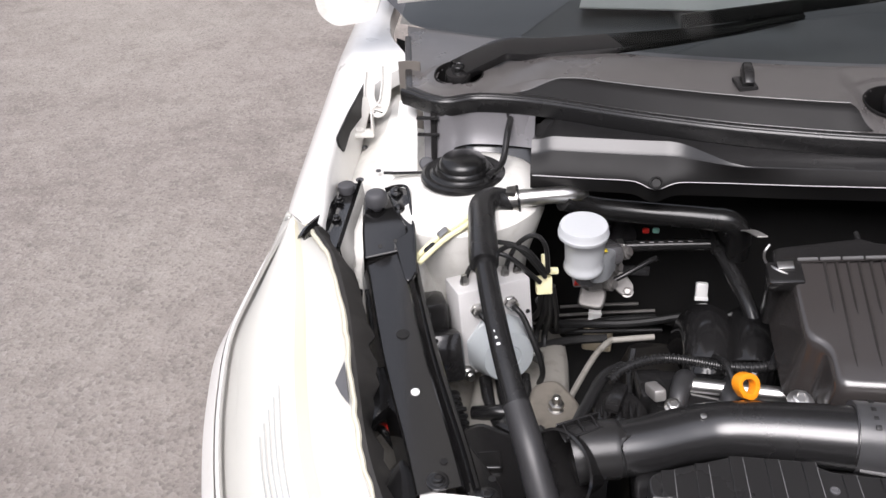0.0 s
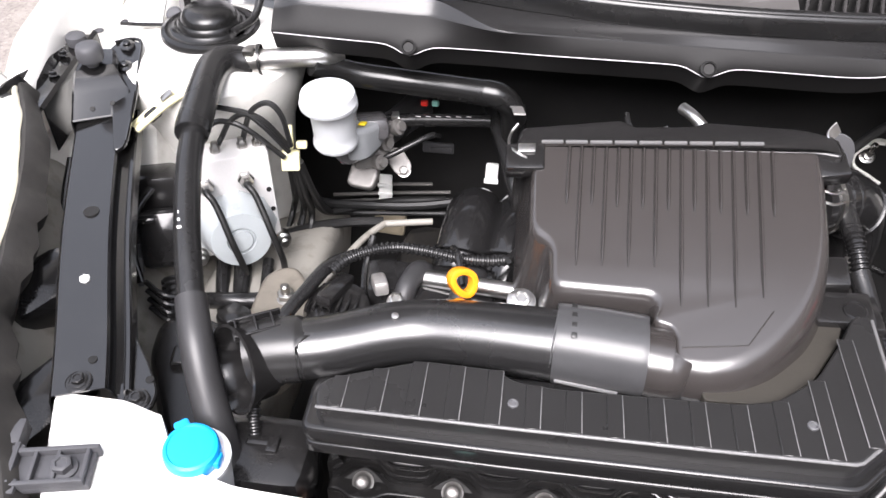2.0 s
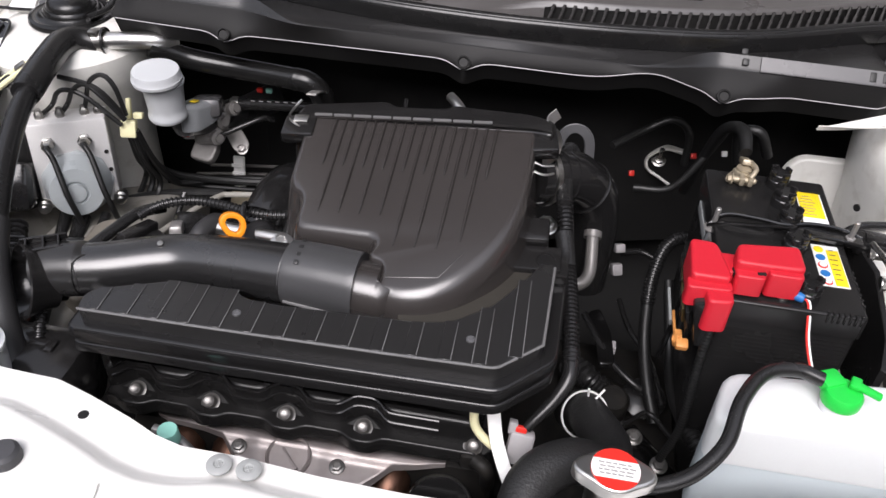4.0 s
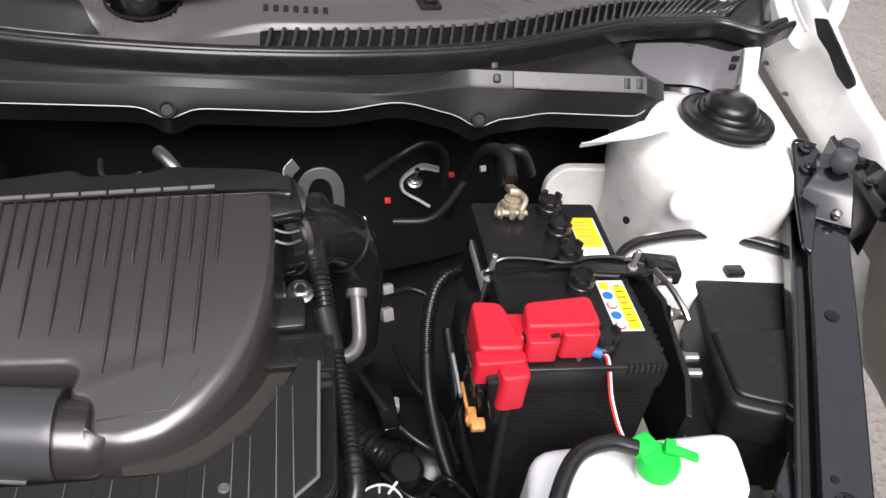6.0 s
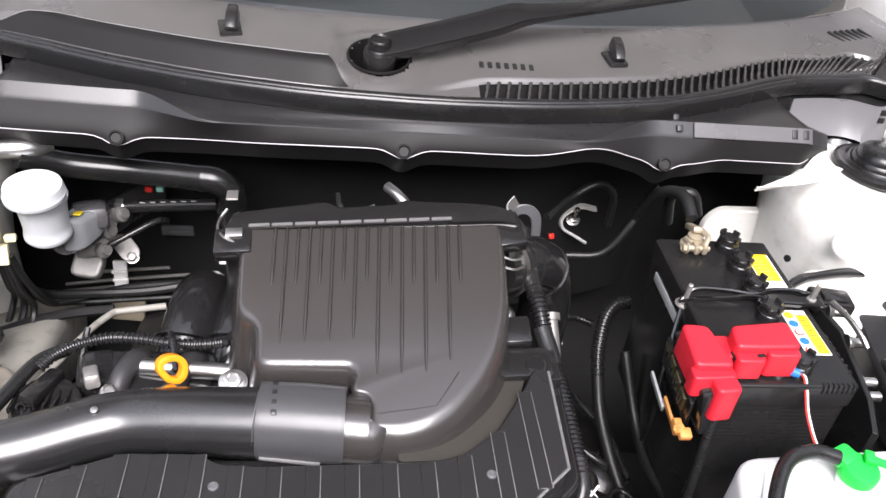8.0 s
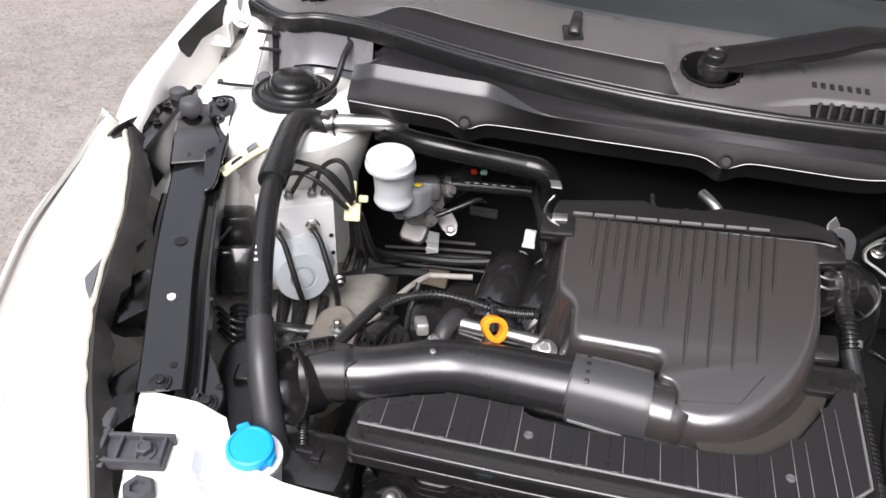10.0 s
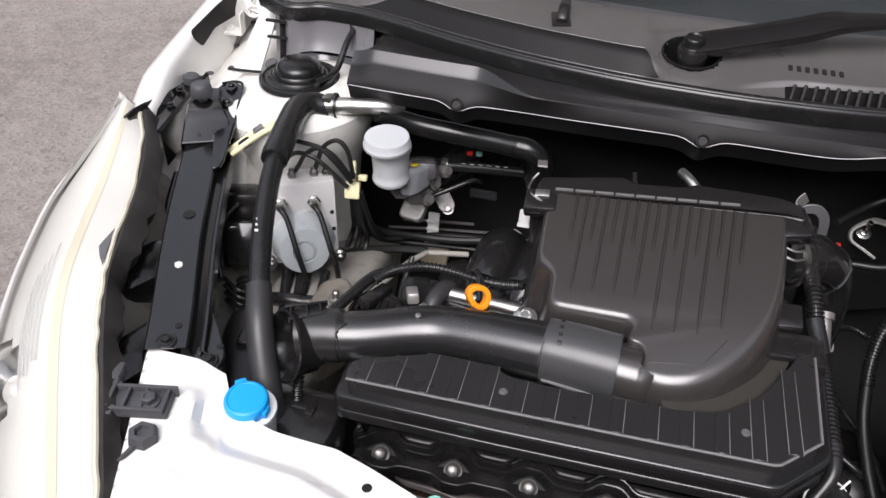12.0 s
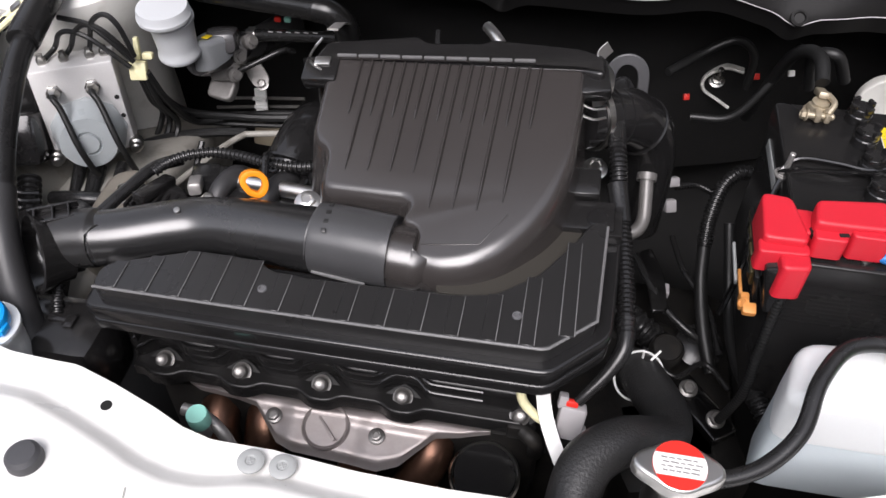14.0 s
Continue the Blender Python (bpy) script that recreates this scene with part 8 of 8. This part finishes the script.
slab(bm, inset(rounded(FBO, 0.014, 4), 0.006), lambda x, y: 0.746, lambda x, y: 0.66, 0.003)
part("case", bm, BOXBLACK, fb)
bm = B()
rbox(bm, (1.178, 1.008, 0.790), (0.020, 0.014, 0.024), 0.002)
part("latch", bm, PLASTIC, fb)

# coolant bottle
bot = thing("coolant_bottle", (0.985, 0.74, 0.60), "milky plastic coolant bottle half full of blue-grey fluid", "coolant bottle")
BO = [(0.889, 0.733), (0.906, 0.799), (1.080, 0.799), (1.070, 0.733)]


def level(z):
    k = 1.0 - 0.10 * (0.8 - z)
    return [(0.985 + (x - 0.985) * k, 0.765 + (y - 0.765) * k) for x, y in rounded(BO, 0.020, 4)]


bm = B()
slab(bm, level(0.8), lambda x, y: 0.804 + 0.08 * (x - 0.985), lambda x, y: 0.742, 0.012, 5)
part("upper_shell", bm, MILK, bot, "milky white upper shell")
bm = B()
slab(bm, inset(level(0.8), 0.0005), lambda x, y: 0.7425, lambda x, y: 0.665, 0.002)
part("filled_part", bm, COOLANT, bot, "blue-grey fluid showing through the shell")
bm = B()
lathe(bm, (0.994, 0.762, 0.804), (0, 0, 1), [(0.0145, 0), (0.0145, 0.010), (0.014, 0.012), (0, 0.012)], 24)
part("neck", bm, MILK, bot)
bm = B()
lathe(bm, (0.994, 0.762, 0.814), (0, 0, 1), [(0.0165, 0), (0.017, 0.002), (0.017, 0.010), (0.015, 0.013), (0, 0.014)], 32)
rbox(bm, (0.985, 0.774, 0.824), (0.022, 0.020, 0.012), 0.004, (0, 0, 25))
rbox(bm, (1.013, 0.762, 0.830), (0.022, 0.008, 0.005), 0.002, (0, 8, -22))
rbox(bm, (1.003, 0.768, 0.831), (0.009, 0.013, 0.006), 0.002, (0, 0, -22))
part("cap", bm, GREEN, bot, "bright green cap with a tab")
bm = B()
tube(bm, [(0.978, 0.772, 0.826), (0.956, 0.776, 0.829), (0.928, 0.766, 0.829), (0.907, 0.737, 0.822), (0.894, 0.70, 0.808), (0.872, 0.676, 0.796), (0.848, 0.663, 0.790), (0.822, 0.656, 0.788)], 0.0066, 16, 8)
single("overflow_hose", bm, RUBBER, "dark grey overflow hose from bottle to radiator cap", "hose")

# radiator filler cap
rc = thing("radiator_filler", (0.803, 0.653, 0.78), "radiator filler with a pressed metal cap and red warning label", "radiator filler")
bm = B()
CAPO = []
for k in range(48):
    a = 2 * math.pi * k / 48
    r = 0.0225 + 0.0110 * max(0, abs(math.cos(a))) ** 9
    CAPO.append((0.803 + r * math.cos(a), 0.653 + r * 0.94 * math.sin(a)))
slab(bm, CAPO, lambda x, y: 0.811 - 14 * max(0, math.hypot(x - 0.803, y - 0.653) - 0.024) ** 2, lambda x, y: 0.799, 0.003)
part("cap", bm, ALU, rc, "bright pressed metal cap")
bm = B()
lathe(bm, (0.803, 0.653, 0.8108), (0, 0, 1), [(0.0196, 0), (0.0196, 0.0008), (0, 0.0009)], 40)
lab = part("label", bm, PRINTRED, rc, "round red label")
bm = B()
poly = [(0.803 + 0.0194 * math.cos(a), 0.653 + 0.0194 * math.sin(a)) for a in [math.asin(s / 0.0194) for s in np.linspace(-0.0096, 0.008, 8)]]
poly += [(2 * 0.803 - x, y) for x, y in poly[::-1]]
slab(bm, poly, lambda x, y: 0.8122, lambda x, y: 0.8112, 0.0002, 1)
part("white_band", bm, PAPER, lab)


rnd = random.Random(9)
for i in range(4):
    x = 0.803 - 0.0135 + 0.001 * (i % 2)
    while x < 0.8145:
        w = rnd.uniform(0.003, 0.0062)
        bm = B()
        rbox(bm, (x + w / 2, 0.6572 - i * 0.0034, 0.8124), (w, 0.0012, 0.0003), 0.0001, (0, 0, -4))
        part("print_bar", bm, CAST, lab)
        x += w + 0.0012
bm = B()
lathe(bm, (0.803, 0.653, 0.755), (0, 0, 1), [(0.019, 0), (0.019, 0.036), (0.021, 0.040), (0.021, 0.044), (0, 0.045)], 28)
part("filler_neck", bm, ZINC, rc)

# radiator hose, corrugated sheath
bm = B()
tube(bm, [(0.735, 0.60, 0.69), (0.735, 0.645, 0.72), (0.745, 0.685, 0.735), (0.775, 0.712, 0.735), (0.81, 0.735, 0.71), (0.82, 0.775, 0.685), (0.805, 0.825, 0.664), (0.796, 0.85, 0.650), (0.79, 0.87, 0.62)], [0.022, 0.022, 0.022, 0.021, 0.021, 0.022, 0.022, 0.022, 0.022], 22, 8)
rh = thing("radiator_hose", (0.79, 0.75, 0.62), "thick black radiator hose with a wire clamp", "hose")
part("hose", bm, BRAID, rh)
bm = B()
turn = Matrix.Translation((0.7985, 0.838, 0.656)) @ Vector((-0.25, 0.70, -0.60)).to_track_quat("Z", "Y").to_matrix().to_4x4()
tube(bm, [turn @ Vector((0.0258 * math.cos(k / 16 * math.pi), 0.0258 * math.sin(k / 16 * math.pi), 0)) for k in range(33)], 0.0012, 6, 1)
tube(bm, [(0.798, 0.843, 0.681), (0.797, 0.842, 0.693)], 0.0013, 6, 3)
tube(bm, [(0.806, 0.842, 0.679), (0.814, 0.848, 0.689)], 0.0013, 6, 3)
part("wire_clamp", bm, PAPER, rh, "bright spring wire clamp")

# wiring along the air cleaner and plugs
har = thing("engine_harness", (0.75, 0.9, 0.72), "corrugated black wiring conduit with tape along the air cleaner", "wiring")
bm = B()
tube(bm, [(0.757, 1.075, 0.815), (0.747, 1.062, 0.842), (0.742, 1.045, 0.852), (0.741, 1.01, 0.846), (0.744, 0.965, 0.836)], 0.0088, 14, 6)
part("upper_tube", bm, RUBBER, har)
bm = B()
tube(bm, [(0.743, 0.975, 0.839), (0.746, 0.955, 0.832), (0.752, 0.920, 0.810), (0.760, 0.875, 0.792), (0.766, 0.83, 0.775), (0.768, 0.80, 0.765)], 0.0078, 14, rib=0.0011, pitch=0.0045)
part("conduit", bm, GLOSS, har)
bm = B()
tube(bm, [(0.747, 0.935, 0.82), (0.751, 0.92, 0.812), (0.755, 0.90, 0.803)], 0.0098, 14, 4)
part("tape_wrap", bm, RUBBER, har)
bm = B()
tube(bm, [(0.768, 0.815, 0.77), (0.768, 0.79, 0.76), (0.757, 0.772, 0.745), (0.742, 0.758, 0.730), (0.735, 0.752, 0.722)], [0.0085, 0.0078, 0.0062, 0.0055, 0.005], 14, 6)
part("branch", bm, RUBBER, har)
bm = B()
rbox(bm, (0.731, 0.745, 0.705), (0.024, 0.016, 0.030), 0.003, (-25, 6, 0))
rbox(bm, (0.731, 0.739, 0.694), (0.030, 0.013, 0.012), 0.002, (-25, 6, 0))
rbox(bm, (0.722, 0.752, 0.722), (0.008, 0.010, 0.012), 0.001, (-25, 6, 0))
conn = part("connector", bm, MIDCONN, har, "pale grey plug connector")
bm = B()
rbox(bm, (0.730, 0.750, 0.7225), (0.011, 0.006, 0.006), 0.001, (-25, 6, 0))
part("red_lock", bm, PRINTRED, conn)
bm = B()
path = spline([(0.698, 0.778, 0.735), (0.703, 0.757, 0.725), (0.709, 0.736, 0.715), (0.718, 0.718, 0.705), (0.728, 0.706, 0.69)], 6)
sweep(bm, path, rounded([(-0.0065, -0.0015), (0.0065, -0.0015), (0.0065, 0.0015), (-0.0065, 0.0015)], 0.001, 2))
single("white_strap", bm, PAPER, "white plastic strap beside the plug", "strap")
bm = B()
tube(bm, [(0.728, 0.706, 0.69), (0.727, 0.69, 0.675), (0.715, 0.668, 0.66), (0.695, 0.645, 0.65)], 0.0055, 12, 6)
single("drain_tube", bm, BRASS, "dull olive tube below the strap", "tube")
bm = B()
tube(bm, [(0.683, 0.757, 0.745), (0.686, 0.748, 0.72), (0.70, 0.742, 0.706), (0.712, 0.74, 0.70)], 0.0045, 10, 5)
single("bent_stay", bm, CREAM, "thin pale bent stay beside the strap", "stay")
bm = B()
tube(bm, [(0.705, 0.755, 0.62), (0.703, 0.742, 0.66), (0.690, 0.750, 0.665)], 0.008, 12, 5)
rbox(bm, (0.686, 0.757, 0.655), (0.022, 0.014, 0.02), 0.004)
single("lifting_eye", bm, GRIME, "dark cast lifting eye at the engine corner", "bracket")
bm = B()
tube(bm, [(0.7855, 1.0227, 0.7596), (0.787, 1.003, 0.745), (0.787, 0.985, 0.732), (0.780, 0.972, 0.726), (0.762, 0.965, 0.724)], 0.0072, 16, 8)
lathe(bm, (0.7855, 1.0235, 0.7602), (0, 0.8, 0.6), [(0.0105, -0.006), (0.0105, 0.002), (0.0, 0.003)], 18)
single("coolant_pipe", bm, DULLCAST, "dull grey bent metal coolant pipe", "pipe")
bm = B()
path = spline([(0.733, 1.080, 0.815), (0.732, 1.083, 0.842), (0.740, 1.084, 0.858), (0.754, 1.086, 0.859), (0.765, 1.088, 0.846), (0.769, 1.090, 0.818), (0.768, 1.090, 0.800)], 5)
sweep(bm, path, rounded([(-0.006, -0.0015), (0.006, -0.0015), (0.006, 0.0015), (-0.006, 0.0015)], 0.0008, 1), up=(0, -0.6, 0.8))
single("harness_bracket", bm, MIDGREY, "grey horseshoe bracket round the harness", "bracket")
bm = B()
hexbolt(bm, (0.730, 1.020, 0.763), (0, -0.3, 1), 0.010, 0.010)
single("flange_bolt", bm, ALU, "bright flange bolt beside the harness", "bolt")
# dim plugs and brackets beside the gearbox
bm = B()
tube(bm, [(0.842, 1.150, 0.640), (0.868, 1.158, 0.640), (0.892, 1.150, 0.636)], 0.0045, 12, 6, rib=0.0008, pitch=0.004)
plugw = thing("sensor_lead", (0.842, 1.15, 0.64), "ribbed black sensor lead with pale grey plug ends", "wire")
part("conduit", bm, RUBBER, plugw)
for p, z in (((0.838, 1.152, 0.646), 0.012), ((0.836, 1.120, 0.634), 0.016)):
    bm = B()
    rbox(bm, p, (0.014, 0.012, z), 0.002, (-30, 0, 20))
    part("plug", bm, MIDCONN, plugw)
bm = B()
slab(bm, rounded([(0.806, 1.075), (0.822, 1.085), (0.838, 1.040), (0.842, 0.985), (0.822, 0.980), (0.816, 1.03)], 0.006), lambda x, y: 0.592, lambda x, y: 0.586, 0.002)
single("cable_bracket", bm, BLACKPAINT, "bent black cable bracket above the gearbox", "bracket")
for k, pts in enumerate(([(0.800, 1.06, 0.60), (0.835, 1.00, 0.585), (0.870, 0.97, 0.575), (0.902, 0.965, 0.56)], [(0.850, 1.12, 0.58), (0.862, 1.06, 0.585), (0.892, 1.01, 0.575), (0.905, 0.95, 0.565)], [(0.815, 0.93, 0.585), (0.850, 0.90, 0.580), (0.885, 0.93, 0.572), (0.912, 0.90, 0.57)])):
    bm = B()
    tube(bm, pts, (0.005, 0.0038, 0.0032)[k], 10, 6)
    single("gear_cable", bm, RUBBER, "thin black cable over the gearbox", "cable", "gearbox cables")
# hoses on the firewall side
for k, (pts, r) in enumerate((([(0.80, 1.16, 0.80), (0.84, 1.20, 0.805), (0.875, 1.21, 0.82), (0.90, 1.215, 0.80), (0.905, 1.22, 0.75)], 0.005), ([(0.84, 1.17, 0.735), (0.885, 1.165, 0.745), (0.915, 1.17, 0.79), (0.94, 1.18, 0.84)], 0.0048), ([(0.955, 1.16, 0.80), (0.945, 1.15, 0.845), (0.965, 1.14, 0.855), (0.985, 1.15, 0.82)], 0.0065))):
    bm = B()
    tube(bm, pts, r, 12, 6)
    single("firewall_hose", bm, MATT, "thin dark hose in front of the firewall", "hose", "firewall hoses")
bm = B()
path = spline([(0.915, 1.300, 0.722), (0.890, 1.302, 0.724), (0.868, 1.300, 0.708), (0.870, 1.296, 0.690), (0.890, 1.290, 0.680), (0.906, 1.286, 0.672)], 5)
sweep(bm, path, rounded([(-0.002, -0.006), (0.002, -0.006), (0.002, 0.006), (-0.002, 0.006)], 0.001, 1), up=(0, 1, 0))
single("stud_plate", bm, WHITE_IN, "pale curved plate round a stud on the firewall", "plate")
bm = B()
hexbolt(bm, (0.885, 1.302, 0.702), (0, -0.6, 0.8), 0.008, 0.008)
cyl(bm, (0.885, 1.302, 0.702), (0.885, 1.290, 0.728), 0.004, 10)
single("stud_nut", bm, ZINC, "plated stud and nut on the firewall", "nut")
for p, m, lab2 in (((0.925, 1.27, 0.735), PRINTRED, "red"), ((0.845, 1.26, 0.70), PRINTRED, "red"), ((0.965, 1.27, 0.745), PAPER, "white"), ((0.80, 1.14, 0.76), PAPER, "white")):
    bm = B()
    rbox(bm, p, (0.008, 0.005, 0.008), 0.001, (-30, 0, 15))
    single("wire_tab", bm, m, f"tiny {lab2} tab on the dark wiring", "plug")
bm = B()
tube(bm, [(0.916, 1.116, 0.705), (0.900, 1.113, 0.703), (0.885, 1.100, 0.690), (0.876, 1.075, 0.665), (0.874, 1.05, 0.64)], 0.0085, 14, rib=0.0009, pitch=0.0045)
ch = thing("corrugated_hose", (0.88, 1.0, 0.60), "corrugated black hose beside the battery", "hose")
part("ribbed_end", bm, RUBBER, ch)
bm = B()
tube(bm, [(0.874, 1.055, 0.645), (0.876, 1.02, 0.61), (0.884, 0.975, 0.58), (0.898, 0.935, 0.55)], 0.0078, 14, 6)
part("hose", bm, MATT, ch)
bm = B()
tube(bm, [(0.884, 1.02, 0.71), (0.8945, 0.968, 0.655), (0.896, 0.92, 0.642), (0.901, 0.87, 0.646), (0.912, 0.835, 0.652), (0.926, 0.805, 0.648)], 0.006, 12, rib=0.0, pitch=0.006)
tube(bm, [(0.908, 0.846, 0.650), (0.915, 0.829, 0.653), (0.922, 0.813, 0.650)], 0.009, 14, rib=0.0012, pitch=0.006)
single("battery_cable", bm, MATT, "thick black cable below the battery", "cable")
bm = B()
tube(bm, [(0.890, 0.829, 0.828), (0.889, 0.826, 0.80), (0.890, 0.820, 0.74), (0.892, 0.818, 0.68), (0.885, 0.825, 0.62)], 0.0044, 12, rib=0.0003, pitch=0.004)
single("positive_lead", bm, MATT, "black ribbed lead below the red cover", "cable")
lead = thing("thin_lead", (0.97, 0.81, 0.83), "thin red and white wire with a blue end", "wire")
for d, m in ((0.0, PRINTRED), (0.0018, PAPER)):
    bm = B()
    tube(bm, [(0.964 + d, 0.848, 0.852), (0.970 + d, 0.844, 0.850), (0.972 + d, 0.836, 0.840), (0.974 + d, 0.824, 0.824), (0.979 + d, 0.808, 0.808), (0.984 + d, 0.796, 0.800)], 0.0011, 8, 8)
    part("wire", bm, m, lead)
bm = B()
cyl(bm, (0.956, 0.851, 0.852), (0.967, 0.847, 0.851), 0.0046, 12, 0.001)
part("crimp", bm, PRINTBLUE, lead, "blue crimp sleeve")
bm = B()
lathe(bm, (0.950, 0.852, 0.846), (0, 0, 1), [(0.006, 0), (0.006, 0.003), (0, 0.004)], 14)
part("ring_terminal", bm, ZINC, lead)
# white turned-up flange at the far tower and wing panel behind the battery
bm = B()
rows = []
for k in range(11):
    u = k / 10
    a = Vector((1.006, 1.086, 0.899)).lerp(Vector((1.125, 1.150, 0.905)), u)
    w = 0.024 * math.sin(math.pi * min(1.0, u * 0.62 + 0.02)) ** 1.2
    out = Vector((0.45, -0.80, -0.25))
    rows.append([a, a + out * w * 0.5 + Vector((0, 0, -0.004 * math.sin(math.pi * u))), a + out * w + Vector((0, 0, 0.004))])
loft(bm, rows)
thicken(bm, 0.0012)
part("tower_flange", bm, WHITE_IN, body, "white turned-up flange beside the tower")
bm = B()
lathe(bm, (1.1245, 1.0565, 0.8485), (-0.62, -0.69, 0.36), [(0.0170, -0.0020), (0.0150, 0.0002), (0.0120, 0.0008), (0, 0.0010)], 28)
part("pressed_ring", bm, WHITE_IN, body)
bm = B()
lathe(bm, (1.0850, 1.0920, 0.8000), (-0.87, -0.5, 0.05), [(0.0045, -0.001), (0.0045, 0.0006), (0, 0.0006)], 14)
part("tower_hole", bm, DARK, body, "small dark hole in the tower")
bm = B()
slab(bm, rounded([(1.026, -0.70), (1.026, -0.775), (1.042, -0.795), (1.15, -0.797), (1.15, -0.70)], 0.014, 5), lambda x, y: 0.012, lambda x, y: 0.0, 0.003)
bmesh.ops.transform(bm, matrix=pose(0, 1.21, 0, -90, 0, 0) @ Matrix.Diagonal((1, 1, -1, 1)), verts=bm.verts)
part("wing_closing_panel", bm, WHITE_IN, body, "pale rounded closing panel")
bm = B()
slab(bm, rounded([(1.040, 1.010), (1.10, 1.075), (1.185, 1.085), (1.30, 1.06), (1.30, 0.97), (1.10, 0.975)], 0.012), lambda x, y: 0.796 + 0.05 * (y - 1.03), lambda x, y: 0.70, 0.005)
part("wing_shelf", bm, WHITE_IN, body, "white pressed shelf below the tower")
bm = B()
tube(bm, [(0.598, 1.10, 0.872), (0.608, 1.085, 0.872), (0.618, 1.072, 0.866), (0.625, 1.062, 0.85)], 0.006, 12, 6)
single("bare_pipe", bm, ALU, "short bright pipe behind the air cleaner", "pipe")
bm = B()
tube(bm, [(0.545, 1.10, 0.86), (0.548, 1.085, 0.855), (0.56, 1.075, 0.852), (0.585, 1.08, 0.86)], 0.003, 8, 6)
single("thin_hose", bm, RUBBER, "thin black hose behind the air cleaner", "hose")
bm = B()
lathe(bm, (0.485, 1.325, 0.726), (0, -1, 0.2), [(0.010, 0), (0.010, 0.006), (0.006, 0.008), (0, 0.008)], 18)
single("firewall_grommet", bm, RUBBER, "small round grommet in the firewall", "grommet")
# tall pale stay by the left clip of the air cleaner
bm = B()
path = spline([(0.425, 1.18, 0.80), (0.432, 1.12, 0.845), (0.437, 1.07, 0.868)], 5)
sweep(bm, path, rounded([(-0.006, -0.001), (0.006, -0.001), (0.006, 0.001), (-0.006, 0.001)], 0.0004, 1))
single("sheet_stay", bm, CAST, "dull metal stay behind the air cleaner", "bracket")
# stub wires on the cowl bracket beside the tower
bm = B()
tube(bm, [(0.139, 1.25, 0.925), (0.137, 1.225, 0.915), (0.133, 1.19, 0.89), (0.118, 1.16, 0.885)], 0.0045, 10, 6)
rbox(bm, (0.142, 1.255, 0.925), (0.018, 0.012, 0.018), 0.002)
single("aerial_wire", bm, RUBBER, "black wire from the cowl down past the strut cap", "wire")
